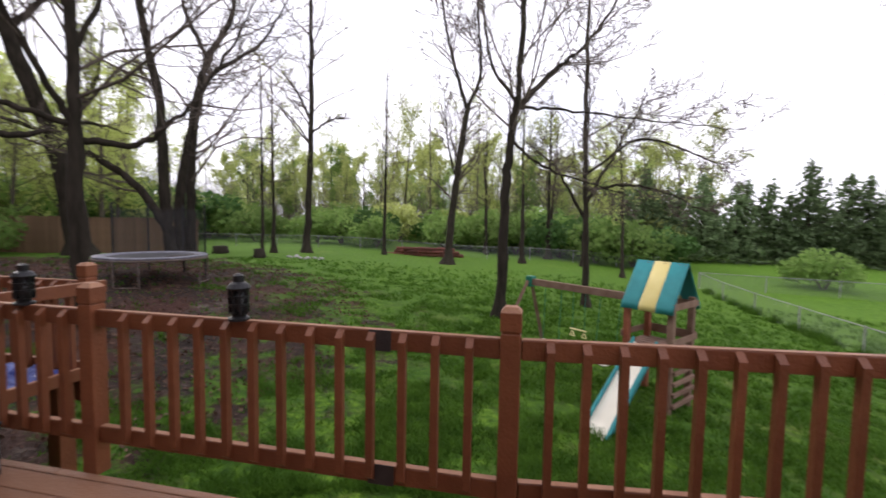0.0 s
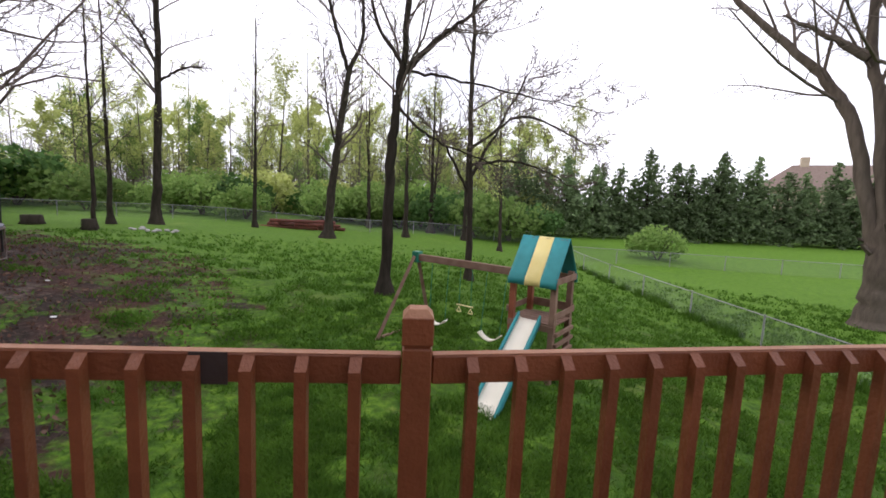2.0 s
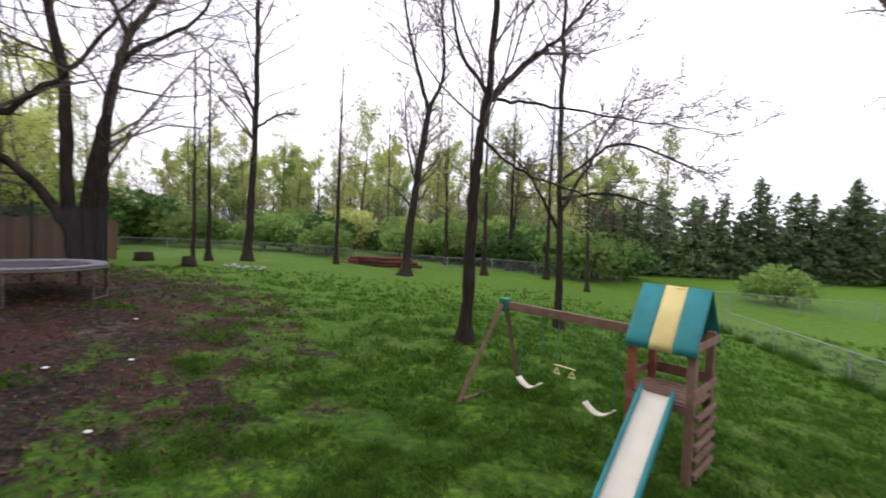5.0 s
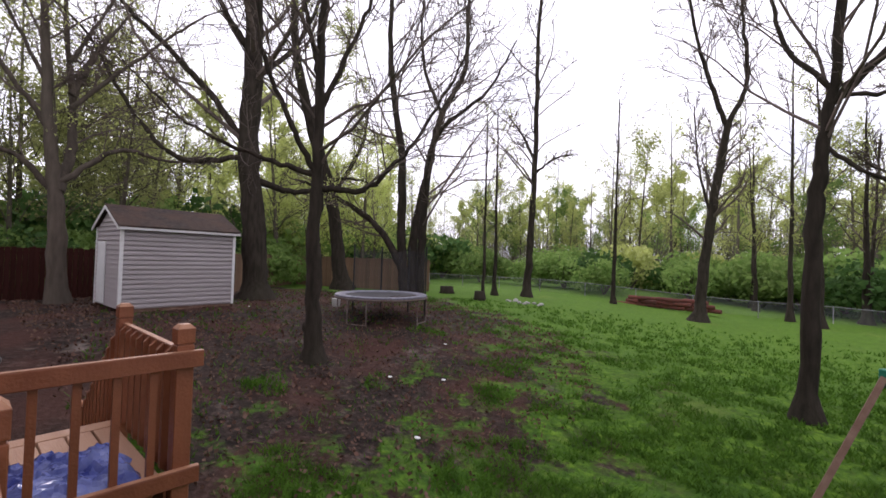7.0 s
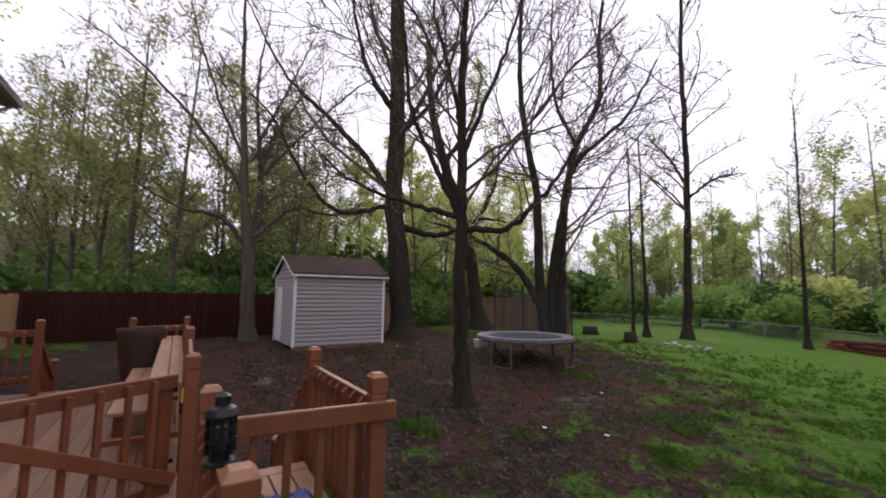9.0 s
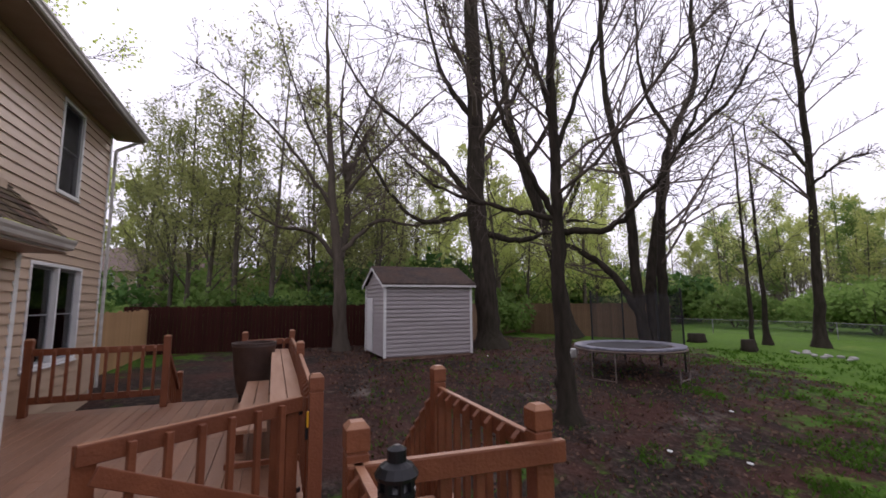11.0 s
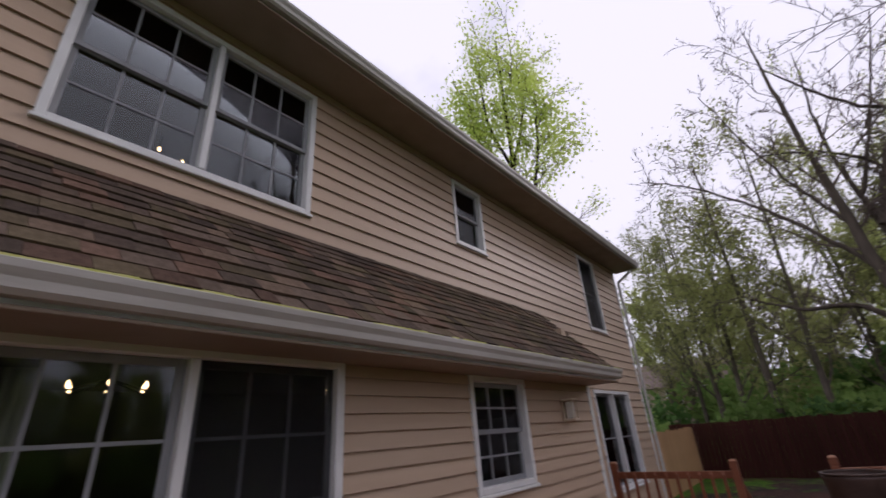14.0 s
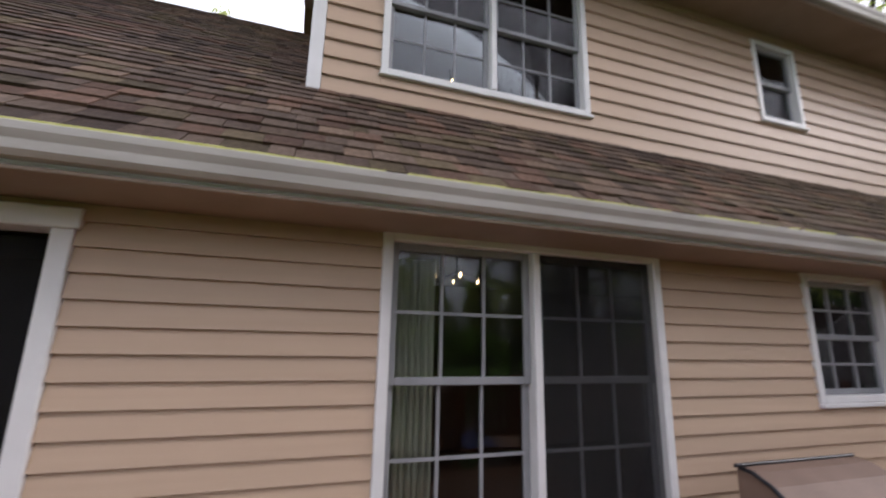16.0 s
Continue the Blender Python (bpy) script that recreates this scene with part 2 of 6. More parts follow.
def tab_tints(m):
    """Tabs differ in tint: plain brown, mossy or reddish."""
    nt = m.node_tree
    b = nt.nodes["Principled BSDF"]
    oi = [n for n in nt.nodes if n.type == "OBJECT_INFO"][0]
    mu = nt.nodes.new("ShaderNodeMath")
    mu.operation = "MULTIPLY"
    mu.inputs[1].default_value = 7.31
    fr = nt.nodes.new("ShaderNodeMath")
    fr.operation = "FRACT"
    rp = nt.nodes.new("ShaderNodeValToRGB")
    rp.color_ramp.interpolation = "CONSTANT"
    stops = [(0.0, (1, 1, 1)), (0.35, (1.15, 0.97, 0.92)), (0.55, (0.92, 0.96, 0.78)), (0.72, (0.74, 0.72, 0.73)), (0.86, (1.2, 1.15, 1.08))]
    while len(rp.color_ramp.elements) < len(stops):
        rp.color_ramp.elements.new(0.5)
    for e, (p, c) in zip(rp.color_ramp.elements, stops):
        e.position, e.color = p, (*c, 1)
    mx = nt.nodes.new("ShaderNodeMixRGB")
    mx.blend_type = "MULTIPLY"
    mx.inputs["Fac"].default_value = 1.0
    nt.links.new(oi.outputs["Random"], mu.inputs[0])
    nt.links.new(mu.outputs[0], fr.inputs[0])
    nt.links.new(fr.outputs[0], rp.inputs["Fac"])
    nt.links.new(b.inputs["Base Color"].links[0].from_socket, mx.inputs["Color1"])
    nt.links.new(rp.outputs["Color"], mx.inputs["Color2"])
    nt.links.new(mx.outputs["Color"], b.inputs["Base Color"])


tab_tints(SHINGLE)
SHEDROOF = material("grey_asphalt_shingle", (0.026, 0.022, 0.021), (0.060, 0.048, 0.043), 0.95, 9, 0.7, 40, c3=(0.085, 0.050, 0.036), scale3=1.3, mix3=0.7, spec=0.15)
MOSS = material("gutter_moss", (0.42, 0.44, 0.10), (0.52, 0.50, 0.20), 0.9, 25, 0.4, 60)
BARK = material("grey_brown_bark", (0.017, 0.013, 0.011), (0.050, 0.039, 0.032), 0.95, 9, 0.9, 26, stretch=(1, 1, 0.22), c3=(0.040, 0.038, 0.024), scale3=0.6, mix3=0.5, vary=0.18, spec=0.1)
PALEBARK = material("pale_bark", (0.10, 0.080, 0.063), (0.048, 0.037, 0.029), 0.95, 8, 0.9, 22, stretch=(1, 1, 0.22), c3=(0.12, 0.105, 0.085), scale3=0.6, mix3=0.5, vary=0.12, spec=0.1)
TWIG = material("twig_bark", (0.085, 0.068, 0.058), (0.14, 0.112, 0.094), 0.95, 5, 0.0, vary=0.15, spec=0.1)
LEAF_BRIGHT = leaf_material("fresh_maple_leaves", (0.48, 0.60, 0.11), (0.60, 0.69, 0.22), 0.68)
LEAF_SPRING = leaf_material("young_leaves", (0.35, 0.405, 0.11), (0.49, 0.53, 0.21), 0.62, 0.2)
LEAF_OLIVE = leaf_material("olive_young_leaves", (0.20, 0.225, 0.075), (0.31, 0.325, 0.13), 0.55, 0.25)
LEAF_FRESH = leaf_material("fresh_yellow_green_leaves", (0.40, 0.47, 0.12), (0.54, 0.60, 0.22), 0.68, 0.2)
LEAF_SHRUB = leaf_material("shrub_leaves", (0.14, 0.245, 0.058), (0.24, 0.345, 0.10), 0.55, 0.25)
LEAF_DARK = leaf_material("dark_shrub_leaves", (0.05, 0.115, 0.03), (0.10, 0.19, 0.052), 0.3, 0.25)
NEEDLE = leaf_material("spruce_needles", (0.095, 0.150, 0.065), (0.18, 0.245, 0.115), 0.35, 0.3)
GRASSB = leaf_material("grass_blades", (0.038, 0.098, 0.009), (0.086, 0.182, 0.020), 0.4, 0.0)
FENCE_RED = material("red_brown_fence", (0.034, 0.0115, 0.0090), (0.050, 0.0175, 0.0135), 0.9, 5, 0.3, 40, stretch=(2, 2, 0.4), vary=0.2, spec=0.08)
FENCE_TAN = material("tan_fence", (0.21, 0.128, 0.075), (0.15, 0.090, 0.052), 0.8, 5, 0.3, 40, stretch=(2, 2, 0.4), vary=0.2)
FENCE_NEW = material("fresh_cedar_fence", (0.42, 0.255, 0.12), (0.34, 0.195, 0.088), 0.75, 5, 0.3, 40, stretch=(2, 2, 0.4), vary=0.12)
GALV = material("galvanised_steel", (0.42, 0.44, 0.45), (0.34, 0.36, 0.37), 0.5, 8, 0.05, metal=0.6)
BLACKM = material("black_metal", (0.012, 0.012, 0.014), (0.022, 0.022, 0.024), 0.35, 10, 0.1, metal=0.3)
RUSTY = material("rusty_tube", (0.12, 0.095, 0.085), (0.20, 0.175, 0.165), 0.7, 9, 0.1, c3=(0.10, 0.05, 0.03), scale3=3, mix3=0.7)
DULLST = material("dull_steel", (0.30, 0.305, 0.30), (0.23, 0.235, 0.23), 0.6, 8, 0.05, metal=0.4)
TEAL = material("teal_canvas", (0.018, 0.19, 0.20), (0.028, 0.25, 0.26), 0.6, 4, 0.15, 40)
YELLOWC = material("yellow_canvas", (0.72, 0.62, 0.26), (0.66, 0.55, 0.20), 0.6, 4, 0.15, 40)
GREENP = material("green_plastic", (0.010, 0.13, 0.085), (0.016, 0.17, 0.11), 0.4, 5, 0.05)
SLIDE = material("white_slide_plastic", (0.78, 0.74, 0.62), (0.70, 0.66, 0.54), 0.35, 4, 0.05, c3=(0.58, 0.54, 0.42), mix3=0.4)
CREAM = material("cream_plastic", (0.74, 0.66, 0.34), (0.68, 0.60, 0.30), 0.4, 4, 0.05)
PLAYW = material("weathered_playset_timber", (0.16, 0.088, 0.060), (0.23, 0.145, 0.105), 0.8, 6, 0.3, 40, vary=0.15)
REDW = material("red_playset_timber", (0.20, 0.055, 0.028), (0.28, 0.09, 0.045), 0.7, 6, 0.3, 40, vary=0.1)
HOSE = material("green_rope", (0.10, 0.55, 0.08), (0.18, 0.72, 0.14), 0.4, 20, 0.2, 90)
TARP = material("blue_plastic_sheet", (0.010, 0.022, 0.16), (0.022, 0.048, 0.28), 0.14, 6, 0.5, 18, c3=(0.55, 0.58, 0.70), scale3=5.0, mix3=0.22)
GRILL = material("tan_brown_grill_cover", (0.20, 0.135, 0.10), (0.165, 0.11, 0.08), 0.5, 5, 0.1)
POT = material("dark_planter", (0.045, 0.026, 0.02), (0.07, 0.042, 0.032), 0.55, 6, 0.3, 30)
LATCH = material("yellow_latch", (0.75, 0.42, 0.02), (0.68, 0.36, 0.02), 0.4, 6, 0.0)
MATT = material("trampoline_mat", (0.022, 0.022, 0.025), (0.035, 0.035, 0.04), 0.65, 4, 0.1, c3=(0.07, 0.07, 0.08), mix3=0.4)
PADB = material("faded_blue_pad", (0.11, 0.11, 0.14), (0.24, 0.24, 0.28), 0.6, 5, 0.1)
REDLOG = material("red_bark_logs", (0.16, 0.045, 0.03), (0.10, 0.045, 0.035), 0.9, 8, 0.4, 30, vary=0.3)
STONE = material("grey_stone", (0.28, 0.27, 0.26), (0.38, 0.37, 0.35), 0.9, 6, 0.4, 20, vary=0.2)
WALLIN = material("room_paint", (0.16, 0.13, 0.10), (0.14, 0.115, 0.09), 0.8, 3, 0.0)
CURTAIN = material("pale_curtain", (0.50, 0.46, 0.36), (0.42, 0.38, 0.30), 0.9, 5, 0.1)
LAMPB = material("beige_wall_lamp", (0.55, 0.45, 0.33), (0.50, 0.40, 0.29), 0.5, 5, 0.05)
SMOKE = material("smoked_lantern_glass", (0.03, 0.03, 0.032), (0.05, 0.05, 0.052), 0.15, 5, 0.0)
FROST = material("frosted_lamp_glass", (0.62, 0.60, 0.54), (0.56, 0.54, 0.48), 0.3, 5, 0.0)
TANWALL = material("far_tan_wall", (0.46, 0.38, 0.28), (0.40, 0.33, 0.24), 0.8, 3, 0.05)
FARROOF = material("far_brown_roof", (0.20, 0.15, 0.125), (0.15, 0.11, 0.09), 0.9, 5, 0.2)
GLASS = glass_material()
BULB = glow_material("candle_bulb", (1.0, 0.62, 0.28), 14.0)
NET = screen_material("trampoline_net", (0.03, 0.03, 0.032), 0.38)
SCREEN = screen_material("insect_screen", (0.006, 0.006, 0.007), 0.38)
LINK = screen_material("chain_link_mesh", (0.30, 0.32, 0.32), 0.13)
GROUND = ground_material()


# ---- builders ----
def mesh_of(name, verts, faces, mat, smooth=False):
    me = bpy.data.meshes.new(name)
    me.from_pydata([tuple(map(float, v)) for v in verts], [], [tuple(map(int, f)) for f in faces])
    me.materials.append(mat)
    if smooth:
        me.shade_smooth()
    me.update()
    return me


def thing(name, label, category, m=None, group="", kind=""):
    ob = new(name)
    ob.empty_display_size = 0.1
    if m is not None:
        ob.matrix_world = m
    return tagged(ob, label, category, group, kind)


def part(name, bm, mat, parent, label="", smooth=False, kind=""):
    me = bpy.data.meshes.new(name)
    bm.to_mesh(me)
    bm.free()
    me.materials.append(mat)
    if smooth:
        me.shade_smooth()
    ob = new(name, me)
    ob.parent = parent
    return tagged(ob, label, kind=kind)


def piece(name, me, parent, loc=(0, 0, 0), rz=0.0):
    ob = new(name, me)
    ob.parent = parent
    ob.location = loc
    ob.rotation_euler = (0, 0, rz)
    return ob


def solo(name, bm, mat, label, category, m=None, group="", kind="", smooth=False):
    """A thing that is one mesh."""
    ob = part(name, bm, mat, None, smooth=smooth)
    if m is not None:
        ob.matrix_world = m
    return tagged(ob, label, category, group, kind)


def box(bm, x0, x1, y0, y1, z0, z1, bevel=0.0, m=None):
    vs = bmesh.ops.create_cube(bm, size=1.0)["verts"]
    t = Matrix.Translation(((x0 + x1) / 2, (y0 + y1) / 2, (z0 + z1) / 2)) @ Matrix.Diagonal((abs(x1 - x0), abs(y1 - y0), abs(z1 - z0), 1))
    bmesh.ops.transform(bm, matrix=t, verts=vs)
    if bevel:
        es = list({e for v in vs for e in v.link_edges})
        out = bmesh.ops.bevel(bm, geom=es, offset=bevel, segments=1, affect="EDGES", clamp_overlap=True)
        vs = list({v for f in out["faces"] for v in f.verts} | {v for v in vs if v.is_valid})
    if m is not None:
        bmesh.ops.transform(bm, matrix=m, verts=[v for v in vs if v.is_valid])
    return vs


def boxed(x0, x1, y0, y1, z0, z1, bevel=0.004, m=None):
    bm = bmesh.new()
    box(bm, x0, x1, y0, y1, z0, z1, bevel, m)
    return bm


def rod(bm, a, b, r0, r1=None, n=10):
    a, b = Vector(a), Vector(b)
    r1 = r0 if r1 is None else r1
    d = b - a
    m = Matrix.Translation((a + b) / 2) @ d.to_track_quat("Z", "Y").to_matrix().to_4x4()
    bmesh.ops.create_cone(bm, cap_ends=True, segments=n, radius1=r0, radius2=r1, depth=d.length, matrix=m)


def rodded(a, b, r0, r1=None, n=10):
    bm = bmesh.new()
    rod(bm, a, b, r0, r1, n)
    return bm


def lathe(profile, n=20, cap=True):
    """A bmesh turned from (radius, height) pairs."""
    bm = bmesh.new()
    rings = [[bm.verts.new((r * math.cos(2 * math.pi * i / n), r * math.sin(2 * math.pi * i / n), z)) for i in range(n)] for r, z in profile]
    for a, b in zip(rings, rings[1:]):
        for i in range(n):
            bm.faces.new((a[i], a[(i + 1) % n], b[(i + 1) % n], b[i]))
    if cap:
        bm.faces.new(rings[0][::-1])
        bm.faces.new(rings[-1])
    return bm


def ground_z(x, y):
    """Level by the deck, rising under the old trees, falling towards the chain-link fence."""
    def ease(t):
        t = min(max(t, 0.0), 1.0)
        return t * t * (3 - 2 * t)

    w, e = ease((-2.0 - x) / 13.0), ease((x - 0.3) / 8.7)
    rise = 1.10 * w * (1 - 0.22 * ease((y - 12.0) / 8.0)) + 0.27 * ease((y - 7.0) / 5.0) * (1 - w) * (1 - e)
    return -1.47 + rise - 0.70 * e * (1 - 0.75 * ease((y - 20.0) / 16.0))


# ---- ground ----
def build_ground():
    near = np.arange(-34, 34.1, 0.5)
    out = np.array([40, 50, 65, 90, 130, 200, 350, 700, 1500])
    xs = np.r_[-out[::-1], near, out] * 1.0
    ys = np.r_[-out[::-1][:] * 1.0, np.arange(-20, 44.1, 0.5), np.array([50, 60, 80, 110, 160, 300, 700, 1500])]
    ys = np.unique(np.r_[ys[ys < -19], np.arange(-19, 44.1, 0.5), ys[ys > 44]])
    verts = []
    for y in ys:
        for x in xs:
            z = ground_z(x, y)
            if abs(x) < 60 and -30 < y < 70:
                z += 0.05 * noise.noise((x * 0.35, y * 0.35, 0)) + 0.022 * noise.noise((x * 1.4, y * 1.4, 3))
            verts.append((x, y, z))
    w = len(xs)
    faces = [(j * w + i, j * w + i + 1, (j + 1) * w + i + 1, (j + 1) * w + i) for j in range(len(ys) - 1) for i in range(w - 1)]
    ob = new("ground", mesh_of("ground", verts, faces, GROUND, True))
    tagged(ob, "green lawn turning to bare leafy soil under the trees", "ground", kind="structure")


build_ground()

# ---- house ----
YL, YU = -0.68, -1.53          # the low front wall and the wall of the upper storey
XW, XC, XD, XE = -12.7, -7.58, -1.19, 6.0   # far corner, end of the low wall, dormer corner, near end
SOF = 5.235


def wall_boxes(name, label, x0, x1, z0, z1, y0, y1, holes):
    """One wall with real openings, as one mesh of butted blocks."""
    bm = bmesh.new()
    xs = sorted({x0, x1, *[v for h in holes for v in h[:2]]})
    for a, b in zip(xs, xs[1:]):
        mid = (a + b) / 2
        z = z0
        for h in sorted((h for h in holes if h[0] < mid < h[1]), key=lambda h: h[2]):
            if h[2] - z > 0.001:
                box(bm, a, b, y0, y1, z, h[2])
            z = h[3]
        if z1 - z > 0.001:
            box(bm, a, b, y0, y1, z, z1)
    bmesh.ops.remove_doubles(bm, verts=bm.verts, dist=0.0005)
    ob = solo(name, bm, SIDING, label, "wall", kind="structure")
    return ob


# x0, x1, z0, z1
W1 = (-5.865, -4.917, 1.135, 2.095)
W4 = (-3.54, -1.68, 0.45, 2.105)
DOOR = (-0.31, 0.64, 0.05, 2.05)
W2 = (-6.775, -6.065, 4.065, 5.10)
W3 = (-3.735, -1.735, 3.64, 5.10)
W5 = (-11.27, -10.38, 3.43, 5.08)
W6 = (-11.73, -9.84, 0.52, 2.20)
LOW_HOLES = [W1, W4, DOOR]
UP_HOLES = [W2, W3, W5, W6]
wall_low = wall_boxes("wall_low", "tan vinyl-sided ground floor wall", XC, XE, -1.25, 2.34, YL - 0.16, YL - 0.012, LOW_HOLES)
wall_up = wall_boxes("wall_up", "tan vinyl-sided upper storey wall", XC + 0.14, XD, 2.7, SOF + 0.1, YU - 0.16, YU - 0.012, [W2, W3])
wall_up_west = wall_boxes("wall_up_west", "tan vinyl-sided wall at the end of the house", XW, XC + 0.138, -1.25, SOF + 0.1, YU - 0.16, YU - 0.012, [W5, W6])
wall_boxes("wall_return", "short tan wall at the end of the low wing", XC, XC + 0.14, -1.25, 2.9, YU, YL - 0.165, [])
wall_boxes("wall_west", "tan side wall of the house", XW, XW + 0.14, -1.25, SOF + 0.1, -9.0, YU - 0.165, [])
wall_boxes("wall_dormer", "tan side wall of the upper storey", XD - 0.14, XD, 2.2, SOF + 1.8, -8.855, YU - 0.165, [])
wall_boxes("wall_east", "tan side wall of the house", XE - 0.14, XE, -1.25, 2.6, -9.0, YL - 0.165, [])
wall_boxes("wall_south", "tan rear wall of the house", XW + 0.145, XE, -1.25, SOF + 0.1, -9.0, -8.86, [])
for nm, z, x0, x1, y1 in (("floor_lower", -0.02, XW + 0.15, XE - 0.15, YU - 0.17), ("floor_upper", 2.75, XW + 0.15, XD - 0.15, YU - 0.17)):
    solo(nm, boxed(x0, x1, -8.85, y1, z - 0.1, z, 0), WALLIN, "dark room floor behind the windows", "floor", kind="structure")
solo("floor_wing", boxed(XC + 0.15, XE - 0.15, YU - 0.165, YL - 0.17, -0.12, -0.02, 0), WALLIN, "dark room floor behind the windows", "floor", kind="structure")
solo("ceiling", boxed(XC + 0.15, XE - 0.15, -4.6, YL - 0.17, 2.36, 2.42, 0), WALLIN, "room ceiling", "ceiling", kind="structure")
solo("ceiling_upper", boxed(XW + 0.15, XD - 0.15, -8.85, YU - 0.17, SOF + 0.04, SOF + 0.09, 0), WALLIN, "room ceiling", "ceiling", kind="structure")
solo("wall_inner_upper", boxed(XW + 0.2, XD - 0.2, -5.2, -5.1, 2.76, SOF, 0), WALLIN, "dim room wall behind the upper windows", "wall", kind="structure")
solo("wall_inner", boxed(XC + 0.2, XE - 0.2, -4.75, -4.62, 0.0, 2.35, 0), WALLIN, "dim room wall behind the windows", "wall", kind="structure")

SLOPE = 0.9
EAVE_Y, EAVE_Z = -0.28, 2.26
RIDGE_Y = -4.45


def roof_z(y):
    return EAVE_Z + SLOPE * (EAVE_Y - y)


def slab(name, pts, thick, mat, label, category="roof"):
    """A flat roof plane of that outline, with thickness downward."""
    bm = bmesh.new()
    top = [bm.verts.new(p) for p in pts]
    low = [bm.verts.new((p[0], p[1], p[2] - thick)) for p in pts]
    bm.faces.new(top)
    bm.faces.new(low[::-1])
    n = len(pts)
    for i in range(n):
        bm.faces.new((top[i], low[i], low[(i + 1) % n], top[(i + 1) % n]))
    bmesh.ops.recalc_face_normals(bm, faces=bm.faces)
    return solo(name, bm, mat, label, category, kind="structure")


roof_low = slab("roof_low", [(XC - 0.02, EAVE_Y, roof_z(EAVE_Y)), (XE + 0.3, EAVE_Y, roof_z(EAVE_Y)), (XE + 0.3, RIDGE_Y, roof_z(RIDGE_Y)), (XD, RIDGE_Y, roof_z(RIDGE_Y)), (XD, YU, roof_z(YU)), (XC - 0.6, YU, roof_z(YU))], 0.06, SHINGLE, "brown asphalt shingle roof with mossy patches")
slab("roof_back", [(XE + 0.3, RIDGE_Y, roof_z(RIDGE_Y)), (XE + 0.3, -9.3, 2.2), (XD, -9.3, 2.2), (XD, RIDGE_Y, roof_z(RIDGE_Y))], 0.06, SHINGLE, "far side of the brown shingle roof")
slab("roof_up", [(XW - 0.35, YU + 0.52, SOF + 0.17), (XD + 0.3, YU + 0.52, SOF + 0.17), (XD + 0.3, -5.2, SOF + 1.9), (XW - 0.35, -5.2, SOF + 1.9)], 0.06, SHINGLE, "brown shingle roof over the upper storey")
slab("roof_up_back", [(XW - 0.35, -5.2, SOF + 1.9), (XD + 0.3, -5.2, SOF + 1.9), (XD + 0.3, -9.4, SOF), (XW - 0.35, -9.4, SOF)], 0.06, SHINGLE, "far slope of the upper roof")
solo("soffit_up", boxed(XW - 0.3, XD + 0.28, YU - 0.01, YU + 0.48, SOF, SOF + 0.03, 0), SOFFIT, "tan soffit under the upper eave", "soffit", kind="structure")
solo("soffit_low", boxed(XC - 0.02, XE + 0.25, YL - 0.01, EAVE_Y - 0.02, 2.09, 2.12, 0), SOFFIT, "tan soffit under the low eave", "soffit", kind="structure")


def gutter(name, x0, x1, y, z, label, parent=None):
    """An eaves gutter with a rounded face, rolled lip and fascia behind."""
    g = thing(name, label, "gutter", pose(0, y, z))
    prof = [(0.0, 0.0), (0.055, 0.0), (0.075, 0.02), (0.082, 0.055), (0.10, 0.085), (0.105, 0.112), (0.095, 0.118), (0.085, 0.108), (0.082, 0.09), (0.065, 0.055), (0.055, 0.012), (0.004, 0.012)]
    bm = bmesh.new()
    ends = [[bm.verts.new((x, p, q)) for p, q in prof] for x in (x0, x1)]
    n = len(prof)
    for i in range(n):
        bm.faces.new((ends[0][i], ends[0][(i + 1) % n], ends[1][(i + 1) % n], ends[1][i]))
    for e in ends:
        bm.faces.new(e)
    bmesh.ops.recalc_face_normals(bm, faces=bm.faces)
    part("trough", bm, GUTTER, g)
    bm = bmesh.new()
    box(bm, x0, x1, -0.025, -0.002, -0.02, 0.115, 0.003)
    part("fascia", bm, WHITE, g)
    bm = bmesh.new()
    box(bm, x0 + 0.01, x1 - 0.01, -0.03, 0.02, -0.04, -0.022, 0.004)
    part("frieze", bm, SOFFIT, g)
    return g


gut_low = gutter("gutter_low", XC - 0.06, XE + 0.25, EAVE_Y - 0.012, 2.13, "white gutter with green moss along its lip")
gut_up = gutter("gutter_up", XW - 0.35, XD + 0.28, YU + 0.51, SOF + 0.03, "white gutter under the upper roof edge")
bm = bmesh.new()
rng = random.Random(5)
x = XC
while x < XE:
    n = rng.uniform(0.05, 0.25)
    if rng.random() < 0.9:
        box(bm, x, x + n + 0.01, 0.078, 0.094 + rng.uniform(0, 0.006), 0.110, 0.120 + rng.uniform(0, 0.007), 0.002)
    x += n
part("moss", bm, MOSS, gut_low, "yellow-green moss", kind="stuff")


def corner_board(name, x0, x1, y0, y1, z0, z1):
    solo(name, boxed(x0, x1, y0, y1, z0, z1, 0.006), WHITE, "white vinyl corner board", "trim", kind="structure")


corner_board("trim_low_corner", XC - 0.02, XC + 0.075, YL - 0.03, YL + 0.018, -0.02, 2.088)
corner_board("trim_dormer", XD - 0.085, XD + 0.02, YU - 0.03, YU + 0.02, 3.37, SOF - 0.002)
corner_board("trim_west", XW - 0.02, XW + 0.075, YU - 0.03, YU + 0.02, -0.3, SOF - 0.002)
solo("baseboard", boxed(XC + 0.08, XE, YL - 0.005, YL + 0.025, 0.004, 0.05, 0.004), WHITE, "white strip where the wall meets the deck", "trim", kind="structure")


